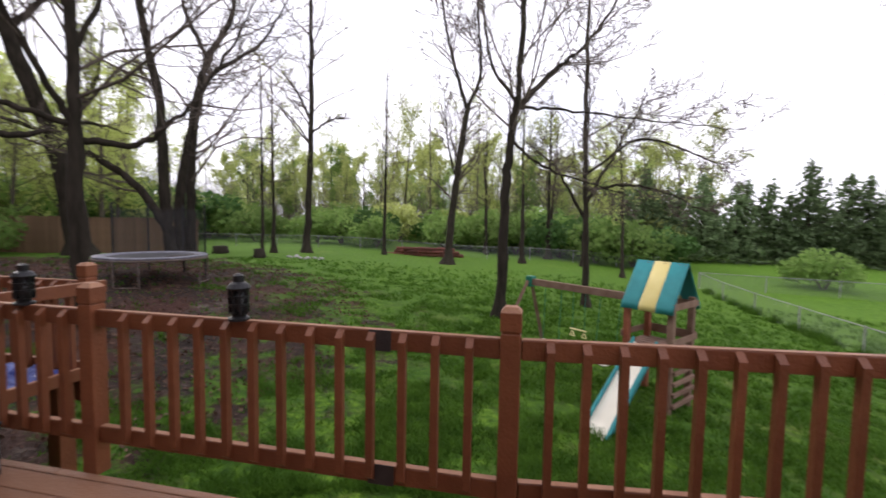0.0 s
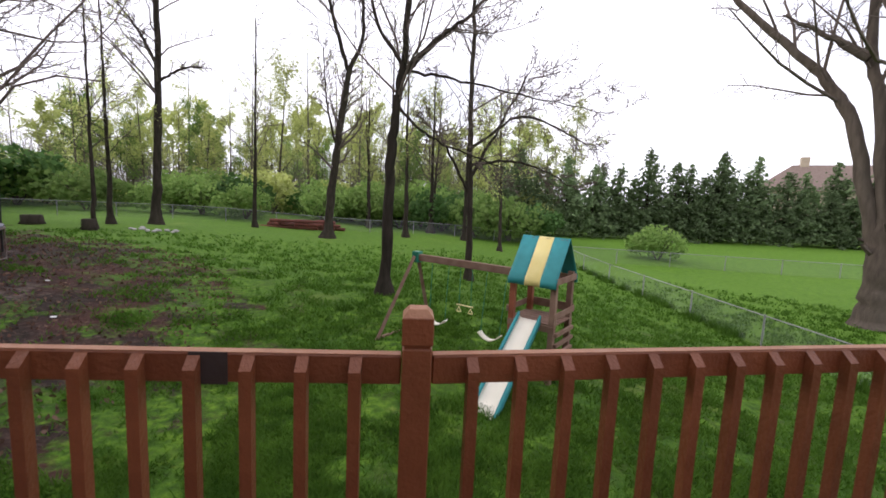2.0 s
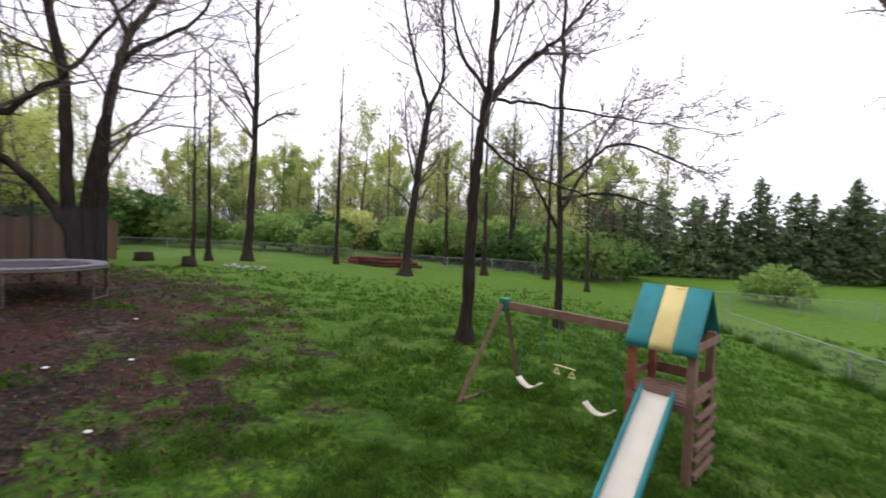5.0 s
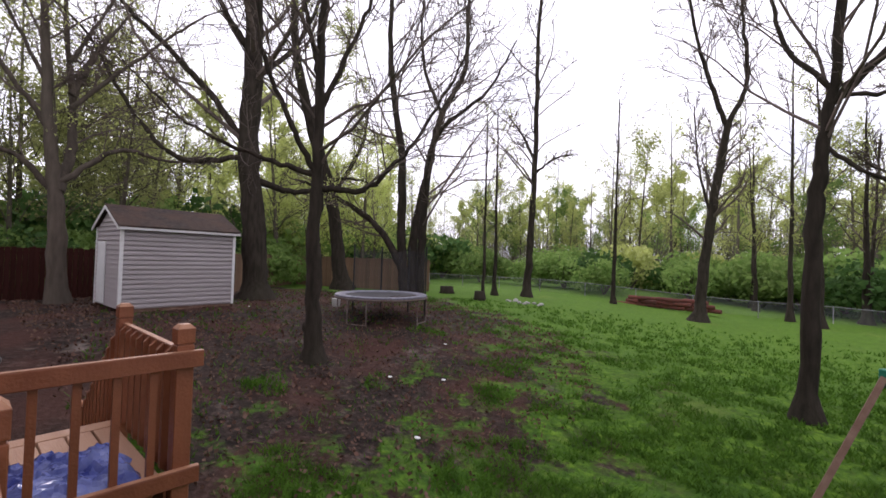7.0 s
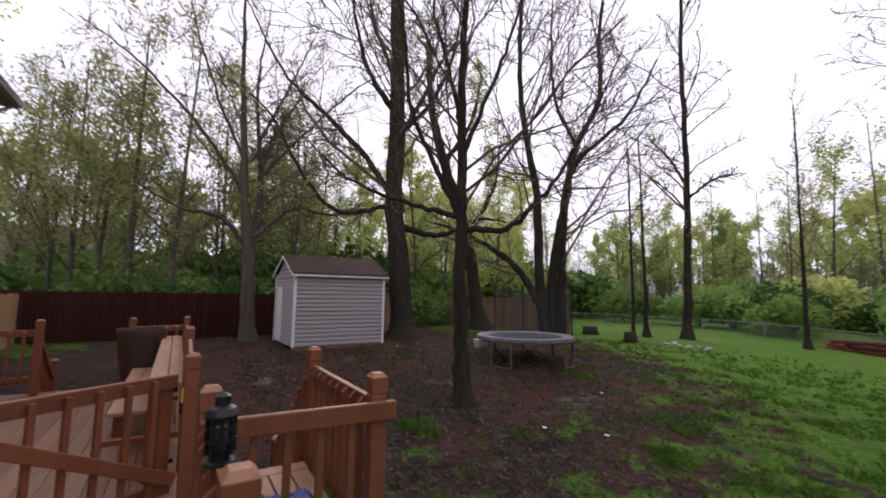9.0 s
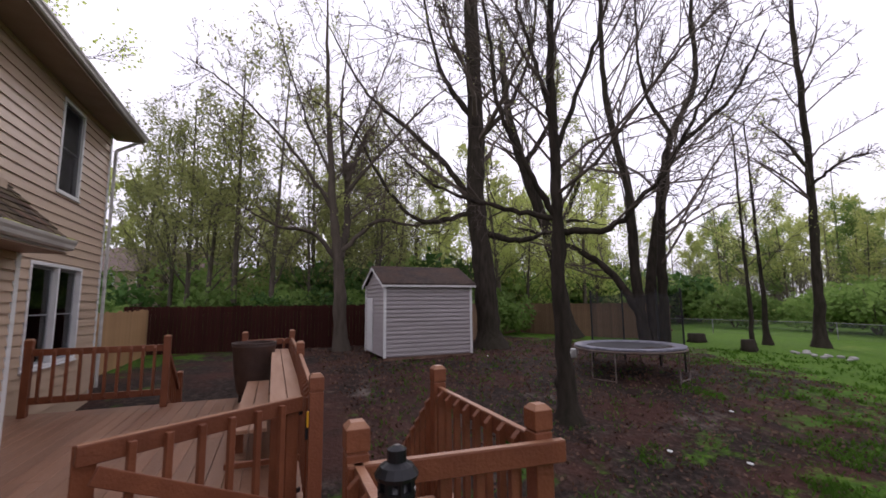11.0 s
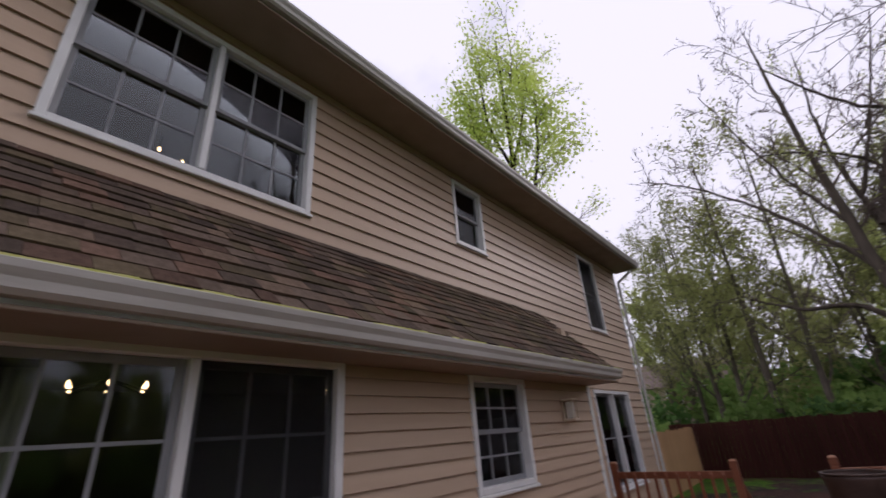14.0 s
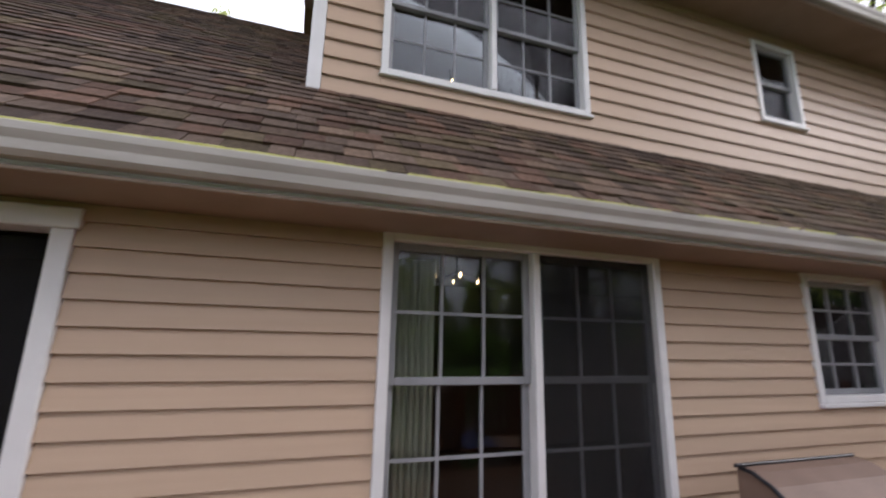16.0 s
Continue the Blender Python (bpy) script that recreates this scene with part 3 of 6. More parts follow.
def window(name, label, hole, y, units, grid, screen=(), sash_mid=0.5, tall=True, blind=False):
    """A vinyl window: casing, one or more hung units of two sashes with bars and panes."""
    x0, x1, z0, z1 = hole
    w = thing(name, label, "window", pose(x0, y, z0), kind="structure")
    L, H = x1 - x0, z1 - z0
    cw = 0.055
    bm = bmesh.new()
    for a in ((-0.005, cw, -0.005, H + 0.005), (L - cw, L + 0.005, -0.005, H + 0.005), (cw, L - cw, H - cw, H + 0.005), (cw, L - cw, -0.005, cw * 0.8)):
        box(bm, a[0], a[1], -0.10, 0.03, a[2], a[3], 0.006)
    part("window_frame", bm, WHITE, w)
    bm = bmesh.new()
    box(bm, -0.02, L + 0.02, 0.0, 0.05, -0.035, -0.007, 0.005)
    part("window_sill", bm, WHITE, w)
    uw = (L - 2 * cw - (units - 1) * 0.05) / units
    for u in range(units):
        a = cw + u * (uw + 0.05)
        if u:
            part("mullion", boxed(a - 0.05, a, -0.09, 0.028, cw, H - cw, 0.006), WHITE, w)
        zlo, zhi = cw * 0.8, H - cw
        zm = zlo + (zhi - zlo) * sash_mid
        for low, (c, d, off) in enumerate(((zm - 0.02, zhi, -0.025), (zlo, zm + 0.02, -0.055))):
            if not tall and low == 0:
                continue
            if not tall:
                c, d = zlo, zhi
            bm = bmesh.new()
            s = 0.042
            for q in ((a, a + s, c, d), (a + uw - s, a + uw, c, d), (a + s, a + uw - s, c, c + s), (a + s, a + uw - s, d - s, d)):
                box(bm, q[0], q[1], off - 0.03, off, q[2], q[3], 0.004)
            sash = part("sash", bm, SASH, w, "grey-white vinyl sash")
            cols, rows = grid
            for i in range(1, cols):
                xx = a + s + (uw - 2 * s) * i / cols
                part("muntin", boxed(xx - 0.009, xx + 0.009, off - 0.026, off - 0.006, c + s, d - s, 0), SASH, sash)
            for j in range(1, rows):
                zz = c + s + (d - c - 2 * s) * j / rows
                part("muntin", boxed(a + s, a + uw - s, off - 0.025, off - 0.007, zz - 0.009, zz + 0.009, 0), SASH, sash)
            p = part("pane", boxed(a + s, a + uw - s, off - 0.018, off - 0.014, c + s, d - s, 0), GLASS, sash, "dark reflecting glass pane")
            p.visible_shadow = False
        if u in screen:
            part("insect_screen", boxed(a + 0.01, a + uw - 0.01, -0.012, -0.010, zlo, zhi, 0), SCREEN, w, "dark insect screen")
        if blind:
            part("blind", boxed(a + 0.03, a + uw - 0.03, -0.115, -0.105, zlo, zlo + (zhi - zlo) * 0.18, 0), CURTAIN, w, "pale blind")
    return w


window("window_1", "white-framed hung window with grilles, low wall", W1, YL, 1, (3, 2), blind=True)
window("window_2", "wide white twin hung window, lamp glowing inside", W4, YL, 2, (3, 2), screen=(0,), sash_mid=0.52)
window("window_3", "small white-framed upper hung window", W2, YU, 1, (1, 1))
window("window_4", "large white twin hung window of the upper storey", W3, YU, 2, (3, 2))
window("window_5", "dark screened upper window with tan frame", W5, YU, 1, (1, 1), screen=(0,))
window("window_6", "white two-panel window beside the deck rail", W6, YU, 2, (1, 2), tall=False)

door = thing("door_1", "open doorway with white casing, dark inside", "door", pose(DOOR[0], YL, 0.0), kind="structure")
DW = DOOR[1] - DOOR[0]
bm = bmesh.new()
for a in ((0.0, 0.085, 0.05, 1.964), (DW - 0.085, DW, 0.05, 1.964), (-0.02, DW + 0.02, 1.965, 2.06)):
    box(bm, a[0], a[1], -0.14, 0.032 + (0.006 if a[3] > 2.035 else 0), a[2], a[3], 0.006)
part("door_frame", bm, WHITE, door)
part("door_leaf", boxed(0.09, DW - 0.09, -0.13, -0.10, 0.06, 1.94, 0.004), SCREEN, door, "dark screen door")
part("threshold", boxed(0.0, DW, -0.14, 0.05, 0.006, 0.05, 0.006), GALV, door)

# a chandelier of candle bulbs and the curtains of the twin window
ch = thing("chandelier", "dark chandelier with small glowing candle bulbs", "chandelier", pose(-2.55, -1.9, 2.08))
part("stem", rodded((0, 0, 0.0), (0, 0, 0.275), 0.012), BLACKM, ch)
for k in range(6):
    a = k * math.pi / 3 + 0.3
    c, s = math.cos(a) * 0.235, math.sin(a) * 0.235
    part("arm", rodded((0, 0, 0.02), (c, s, -0.06), 0.009, 0.007, 6), BLACKM, ch)
    part("bulb", lathe([(0.003, 0.0), (0.011, 0.016), (0.008, 0.034), (0.002, 0.05)], 8), BULB, ch, "glowing candle bulb", True).location = (c, s, -0.05)
ch2 = copy_thing(ch, pose(-2.65, -2.5, 4.25))
tagged(ch2, "upstairs hanging lamp with glowing candle bulbs")


def curtain(x0, x1, y, z0, z1):
    bm = bmesh.new()
    n = 36
    prev = None
    for i in range(n + 1):
        xx = x0 + (x1 - x0) * i / n
        yy = y + 0.025 * math.sin(i * 1.45) + 0.008 * math.sin(i * 0.6)
        cur = (bm.verts.new((xx, yy, z0)), bm.verts.new((xx, yy * 1.0, z1)))
        if prev:
            bm.faces.new((prev[0], cur[0], cur[1], prev[1]))
        prev = cur
    ob = solo("curtain", bm, CURTAIN, "pale hanging curtain inside the window", "curtain", smooth=True)
    md = ob.modifiers.new("thick", "SOLIDIFY")
    md.thickness = 0.004


curtain(-2.05, -1.72, -0.92, 0.05, 2.0)
curtain(-5.5, -5.05, -0.92, 0.05, 2.02)

lamp = thing("wall_lamp", "beige lantern-style wall lamp on tan siding", "wall lamp", pose(-6.72, YL + 0.012, 1.66))
part("back_plate", boxed(-0.05, 0.05, 0.0, 0.02, 0.0, 0.24, 0.006), LAMPB, lamp)
part("roof", boxed(-0.085, 0.085, 0.015, 0.165, 0.215, 0.245, 0.012), LAMPB, lamp)
part("glass", boxed(-0.036, 0.036, 0.05, 0.125, 0.03, 0.214, 0.01), FROST, lamp, "frosted glass")
for sx in (-0.066, 0.058):
    for sy in (0.028, 0.137):
        part("bar", boxed(sx, sx + 0.008, sy, sy + 0.008, 0.02, 0.216, 0), LAMPB, lamp)
part("base", boxed(-0.07, 0.07, 0.02, 0.155, 0.0, 0.03, 0.006), LAMPB, lamp)

# ---- deck ----
RAILY = 2.28
DX0, DX1 = -9.40, 2.45


def deck_post(x, y, top=1.05, foot=-0.02, label="brown stained square deck post with chamfered cap", group="deck posts"):
    p = thing("deck_post", label, "post", pose(x, y, foot), group=group)
    h = top - foot
    w = 0.0445
    part("shaft", boxed(-w, w, -w, w, 0, h - 0.115, 0.004), STAIN, p)
    part("neck", boxed(-w + 0.006, w - 0.006, -w + 0.006, w - 0.006, h - 0.115, h - 0.105, 0), STAIN, p)
    bm = bmesh.new()
    box(bm, -w - 0.002, w + 0.002, -w - 0.002, w + 0.002, h - 0.105, h - 0.02, 0.003)
    part("cap", bm, STAIN, p)
    bm = bmesh.new()
    bmesh.ops.create_cone(bm, cap_ends=True, segments=4, radius1=(w + 0.001) * 1.414, radius2=(w - 0.018) * 1.414, depth=0.022, matrix=Matrix.Translation((0, 0, h - 0.009)) @ Matrix.Rotation(math.pi / 4, 4, "Z"))
    part("cap_top", bm, CAPWOOD, p, "worn pale chamfered top")
    return p


BAL = None


def railing(a, b, za=0.0, zb=0.0, inner=1, step=0.155, first=None, count=0, capped=False, gap=0.0445, label="brown stained railing with square balusters"):
    """A railing from post to post: two rails on edge, balusters nailed to the inner face."""
    global BAL
    ax, ay = a
    bx, by = b
    L = math.hypot(bx - ax, by - ay)
    rise = zb - za
    ang = math.atan2(by - ay, bx - ax)
    r = thing("deck_railing", label, "railing", Matrix.Translation((ax, ay, za)) @ Matrix.Rotation(ang, 4, "Z"), group="deck railings")
    sh = Matrix.Identity(4)
    sh[2][0] = rise / L
    for nm, z0, z1 in (("top_rail", 0.815, 0.905), ("bottom_rail", 0.165, 0.255)):
        part(nm, boxed(gap + 0.002, L - gap - 0.002, -0.019, 0.019, z0, z1, 0.004, sh), STAIN, r)
        part("rail_edge", boxed(gap + 0.004, L - gap - 0.004, -0.0165, 0.0165, z1 + 0.0005, z1 + 0.003, 0, sh), CAPWOOD, r, "worn pale top edge")
    if capped:
        part("cap_board", boxed(gap * -0.5, L + 0.04, -0.03, 0.058, 0.909, 0.947, 0.005, sh), CAPWOOD, r, "worn pale cap board")
    if BAL is None:
        bm = bmesh.new()
        w = 0.0175
        vs = box(bm, -w, w, 0.0, 0.036, 0.18, 0.90)
        for v in vs:
            if v.co.y > 0.03 and v.co.z > 0.8:
                v.co.z -= 0.035
            if v.co.y > 0.03 and v.co.z < 0.3:
                v.co.z += 0.03
        BAL = bpy.data.meshes.new("baluster")
        bm.to_mesh(BAL)
        bm.free()
        BAL.materials.append(STAIN)
    n = count or max(1, round(L / step) - 1)
    for i in range(n):
        xx = L * (i + 1) / (n + 1) if first is None else first + i * step
        ob = piece("baluster", BAL, r, (xx, inner * 0.0195 if inner > 0 else -0.0195, rise * xx / L))
        if inner < 0:
            ob.rotation_euler = (0, 0, math.pi)
    return r, L


POSTS = [(-2.18, RAILY), (0.10, RAILY), (2.40, 2.50), (-3.26, RAILY), (-4.51, RAILY - 0.04), (-3.22, 3.09), (-4.50, 3.09),
         (-7.10, RAILY), (-9.60, RAILY), (-9.40, 1.54), (-9.20, 0.48), (-9.20, -1.16), (2.40, 0.85), (2.40, -0.55)]
for px, py in POSTS:
    deck_post(px, py)
R1, _ = railing((0.10, RAILY), (-2.18, RAILY), inner=1, step=0.1545, first=0.18, count=13)
R2, _ = railing((2.40, 2.50), (0.10, RAILY), inner=1, step=0.154, first=0.14, count=14)
railing((-2.18, RAILY), (-3.26, RAILY), inner=1)
railing((2.40, 0.85), (2.40, 2.50), inner=1)
railing((2.40, -0.55), (2.40, 0.85), inner=1)
railing((-3.20, 2.31), (-3.155, 3.10), inner=1, gap=-0.075)
railing((-3.22, 3.09), (-4.50, 3.09), inner=1, step=0.14)
railing((-4.50, 3.09), (-5.75, 3.09), 0.0, -0.98, inner=1, step=0.13, label="brown stair railing sloping down beside the steps")
deck_post(-5.78, 3.09, 0.0, -1.3, "short brown post at the foot of the steps")
railing((-4.51, RAILY - 0.04), (-7.10, RAILY), inner=1)
railing((-7.10, RAILY), (-9.60, RAILY), inner=1)
railing((-9.40, 1.54), (-9.60, RAILY), inner=-1, step=0.14)
railing((-9.20, -1.16), (-9.20, 0.48), inner=-1, step=0.15)
# dark bare patches on the long railings
part("dark_patch", boxed(0.55, 0.66, 0.0192, 0.0215, 0.81, 0.908, 0), DARKP, R1, "dark bare patch on the rail")
part("dark_patch", boxed(0.53, 0.66, 0.0192, 0.0215, 0.16, 0.258, 0), DARKP, R1, "dark bare patch on the rail")
part("dark_patch", boxed(0.32, 0.43, 0.0192, 0.0215, 0.81, 0.908, 0), DARKP, R2, "dark bare patch on the rail")
part("dark_patch", boxed(0.34, 0.47, 0.0192, 0.0215, 0.16, 0.258, 0), DARKP, R2, "dark bare patch on the rail")

# the gate, swung open, hinged at its post
GA, GB = Vector((-4.54, 2.175, 0)), Vector((-3.87, 1.19, 0))
GL = (GB - GA).length
gate = thing("deck_gate", "open brown timber gate with a diagonal brace", "gate", Matrix.Translation(GA) @ Matrix.Rotation(math.atan2(GB.y - GA.y, GB.x - GA.x), 4, "Z"))
part("top_rail", boxed(0.03, GL, -0.02, 0.02, 0.82, 0.91, 0.004), STAIN, gate)
part("rail_edge", boxed(0.034, GL - 0.004, -0.017, 0.017, 0.9105, 0.913, 0), CAPWOOD, gate, "worn pale top edge")
part("bottom_rail", boxed(0.03, GL, -0.02, 0.02, 0.13, 0.22, 0.004), STAIN, gate)
for xx in (0.03, GL - 0.09):
    part("stile", boxed(xx, xx + 0.09, -0.042, -0.021, 0.12, 0.905, 0.004), STAIN, gate)
for i in range(6):
    xx = 0.12 + (GL - 0.24) * (i + 0.5) / 6
    part("baluster", boxed(xx - 0.017, xx + 0.017, 0.021, 0.055, 0.15, 0.89, 0.003), STAIN, gate)
bm = bmesh.new()
d = math.atan2(0.56, GL - 0.1)
box(bm, 0, math.hypot(0.56, GL - 0.1), 0.056, 0.082, -0.04, 0.04, 0.004, Matrix.Translation((0.05, 0, 0.23)) @ Matrix.Rotation(-d, 4, "Y"))
part("brace", bm, STAIN, gate, "diagonal brace")
for z in (0.3, 0.78):
    part("hinge", boxed(-0.015, 0.12, -0.047, -0.0425, z, z + 0.03, 0), BLACKM, gate)
latch = thing("gate_latch", "yellow and black gate latch on the post", "latch", pose(-4.505, 2.195, 0.72))
part("plate", boxed(0.0, 0.012, -0.02, 0.02, -0.08, 0.06, 0.003), BLACKM, latch)
part("grip", boxed(0.012, 0.03, -0.014, 0.014, 0.0, 0.10, 0.004), LATCH, latch, "yellow plastic grip")


# landing, steps and frame below the deck
def steps(x_top, y0, y1, z_top, z_low, run, n, sign=-1):
    s = thing("deck_steps", "brown timber steps from the deck to the yard", "steps", pose(x_top, 0, 0))
    rise = (z_top - z_low) / n
    for i in range(1, n):
        z = z_top - rise * i
        a = sign * run * (i - 1)
        x0, x1 = sorted((a, a + sign * (run + 0.02)))
        part("tread", boxed(x0, x1, y0, y1, z - 0.036, z, 0.004), BENCHW, s, "worn pale tread")
    for y in (y0, y1 - 0.04):
        bm = bmesh.new()
        L = run * (n - 1)
        vs = [bm.verts.new((sign * u, yy, zz)) for yy in (y + 0.001, y + 0.039) for u, zz in ((0, z_top - rise - 0.04), (L, z_low - 0.02), (L - 0.12, z_low - 0.05), (0, z_top - rise - 0.26))]
        bm.faces.new(vs[:4])
        bm.faces.new(vs[4:][::-1])
        for i in range(4):
            bm.faces.new((vs[i], vs[(i + 1) % 4], vs[4 + (i + 1) % 4], vs[4 + i]))
        bmesh.ops.recalc_face_normals(bm, faces=bm.faces)
        part("stringer", bm, STAIN, s)
    return s


steps(-4.46, 2.34, 3.05, 0.19, -1.28, 0.25, 8)
steps(-9.42, 0.56, 1.48, 0.0, -0.98, 0.27, 5)
railing((-9.20, 0.48), (-10.3, 0.48), 0.0, -0.80, inner=1, label="brown stair railing sloping down beside the steps")
deck_post(-10.32, 0.48, 0.35, -1.0, "short brown post at the foot of the steps")
landing = tagged(new("landing"), "worn timber landing one step above the deck", "landing", kind="structure")
part("board", boxed(-4.46, -4.325, 2.325, 3.035, 0.154, 0.19, 0.004), BENCHW, landing)
for k in range(5):
    y0 = 2.325 + k * 0.1425
    part("board", boxed(-4.312, -3.20, y0, y0 + 0.131, 0.154, 0.189 + 0.001 * (k % 2), 0.004), BENCHW, landing)
solo("landing_rim", boxed(-4.45, -3.21, 3.018, 3.032, -0.03, 0.153, 0.003), STAIN, "brown rim board under the landing", "rim board", kind="structure")
solo("deck_rim", boxed(DX0, DX1, 2.22, 2.233, -0.20, -0.032, 0.003), STAIN, "brown rim board along the deck edge", "rim board", kind="structure")
solo("deck_rim_end", boxed(DX0 - 0.015, DX0, -1.45, 2.20, -0.20, -0.032, 0.003), STAIN, "brown rim board along the deck end", "rim board", kind="structure")
for px, py in [(-9.2, 2.1), (-7.1, 2.1), (-4.6, 2.1), (-2.2, 2.1), (0.1, 2.1), (2.37, 2.1), (2.37, 0.2), (-3.3, 2.92), (-4.38, 2.92)]:
    z0 = ground_z(px, py) - 0.1
    solo("support_post", boxed(px - 0.06, px + 0.06, py - 0.06, py + 0.06, z0, 0.152 if py > 2.5 else -0.206, 0.005), STAIN, "square timber post holding up the deck", "post", group="deck supports")

# tiered plank stand along the railing, bench in front of the long railing
st = thing("plank_stand", "two-tier brown plank stand along the railing", "bench", pose(0, 0, 0))
for y0, y1, z, x0, x1 in ((1.955, 2.085, 0.75, -9.35, -5.1), (2.093, 2.215, 0.75, -9.35, -5.1), (1.64, 1.785, 0.38, -8.55, -5.9), (1.793, 1.94, 0.38, -8.55, -5.9)):
    part("plank", boxed(x0, x1, y0, y1, z - 0.036, z, 0.005), BENCHW, st)
for xx in (-9.3, -7.9, -6.6, -5.2):
    part("leg", boxed(xx, xx + 0.085, 1.97, 2.05, 0.0, 0.713, 0.003), STAIN, st)
    if -9 < xx < -6:
        part("leg", boxed(xx, xx + 0.085, 1.64, 1.72, 0.0, 0.343, 0.003), STAIN, st)
    part("bearer", boxed(xx, xx + 0.038, 1.66, 2.19, 0.30, 0.342, 0.003), STAIN, st)
be = thing("deck_bench", "low bench of faded pinkish brown planks", "bench", pose(0.185, 1.79, 0, 0, 0, 4.4))
for y0, y1 in ((-0.41, -0.277), (-0.27, -0.137), (-0.13, 0.0)):
    part("plank", boxed(0.0, 1.9, y0, y1, 0.414, 0.45, 0.006), PINKB, be)
for xx in (0.12, 0.9, 1.7):
    for yy in (-0.38, -0.11):
        part("leg", boxed(xx, xx + 0.085, yy, yy + 0.085, 0.0, 0.41, 0.003), STAIN, be)

# coil of bright green rope on the bench
co = thing("rope_coil", "coil of bright green rope on the bench", "rope", pose(0.40, 1.63, 0.45))
rng = random.Random(2)
for k in range(8):
    R = 0.095 + rng.uniform(-0.035, 0.02)
    zc = 0.012 + 0.011 * k
    n = 40
    tx, ty = rng.uniform(-0.25, 0.25), rng.uniform(-0.25, 0.25)
    verts, faces = [], []
    for i in range(n):
        a = 2 * math.pi * i / n
        for j in range(6):
            b = 2 * math.pi * j / 6
            rr = R + 0.0085 * math.cos(b)
            x, y = rr * math.cos(a) * 1.1, rr * math.sin(a) * 0.95
            verts.append((x, y, max(0.009, zc + tx * 0.35 * x + ty * 0.35 * y) + 0.0085 * math.sin(b) + 0.006 * math.sin(3 * a + k)))
    for i in range(n):
        for j in range(6):
            faces.append((i * 6 + j, ((i + 1) % n) * 6 + j, ((i + 1) % n) * 6 + (j + 1) % 6, i * 6 + (j + 1) % 6))
    ob = new("loop", mesh_of("loop", verts, faces, HOSE, True))
    ob.parent = co


def lantern(x, y, z):
    l = thing("solar_lantern", "small black metal lantern standing on the rail", "lantern", pose(x, y, z), group="rail lanterns")
    part("base", lathe([(0.052, 0.0), (0.052, 0.012), (0.034, 0.022), (0.034, 0.03), (0.046, 0.04)], 16), BLACKM, l, smooth=False)
    part("glass", lathe([(0.036, 0.04), (0.036, 0.15)], 16), SMOKE, l, "dark glass cylinder", True)
    for k in range(8):
        a = k * math.pi / 4
        c, s = math.cos(a) * 0.043, math.sin(a) * 0.043
        part("bar", rodded((c, s, 0.035), (c, s, 0.16), 0.0075, None, 5), BLACKM, l)
    for z0 in (0.075, 0.115):
        part("band", lathe([(0.041, z0), (0.050, z0), (0.050, z0 + 0.012), (0.041, z0 + 0.012)], 16, False), BLACKM, l)
    part("roof", lathe([(0.055, 0.155), (0.058, 0.165), (0.044, 0.185), (0.026, 0.195), (0.026, 0.225), (0.008, 0.235)], 16), BLACKM, l)
    return l


lantern(-1.26, RAILY - 0.005, 0.906)
lantern(-2.645, RAILY - 0.005, 0.906)

# crumpled blue plastic on the landing
bm = bmesh.new()
bmesh.ops.create_grid(bm, x_segments=40, y_segments=26, size=0.5)
for v in bm.verts:
    x, y = v.co.x, v.co.y
    e = max(abs(x), abs(y)) * 2
    h = (noise.noise((x * 4, y * 4, 1)) * 0.5 + 0.5) * 0.16 + abs(noise.noise((x * 11, y * 11, 7))) * 0.07
    v.co = (x * 0.66 + 0.05 * noise.noise((y * 5, 2, 1)), y * 0.56 + 0.05 * noise.noise((x * 5, 9, 1)), 0.006 + h * max(0.0, 1 - e ** 3))
ob = solo("plastic_sheet", bm, TARP, "crumpled blue plastic sheet on the landing", "plastic sheet", pose(-3.56, 2.66, 0.192))
ob.modifiers.new("thick", "SOLIDIFY").thickness = 0.004

# downpipe at the far corner of the upper eave
dp = thing("downpipe", "white downpipe elbow under the upper eave corner", "downpipe", pose(XW - 0.05, YU + 0.02, 0))
part("elbow", rodded((-0.2, 0.46, SOF + 0.02), (0.0, 0.06, SOF - 0.32), 0.035, None, 8), GUTTER, dp)
part("pipe", rodded((0.0, 0.06, SOF - 0.32), (0.0, 0.06, -0.2), 0.035, None, 8), GUTTER, dp)

# planter at the end of the deck
pl = thing("planter", "large dark round planter on the deck", "planter", pose(-9.0, 1.70, 0.004))
part("pot", lathe([(0.20, 0.12), (0.23, 0.16), (0.29, 0.50), (0.31, 0.80), (0.325, 0.84), (0.325, 0.88), (0.30, 0.88), (0.28, 0.80)], 28), POT, pl, smooth=True)
part("rim", lathe([(0.32, 0.881), (0.335, 0.886), (0.335, 0.90), (0.30, 0.90), (0.295, 0.886)], 28, False), POT, pl)
for k in range(3):
    a = k * 2.1 + 0.4
    part("foot", boxed(-0.04, 0.04, -0.03, 0.03, 0, 0.122, 0.004, Matrix.Translation((0.17 * math.cos(a), 0.17 * math.sin(a), 0))), POT, pl)

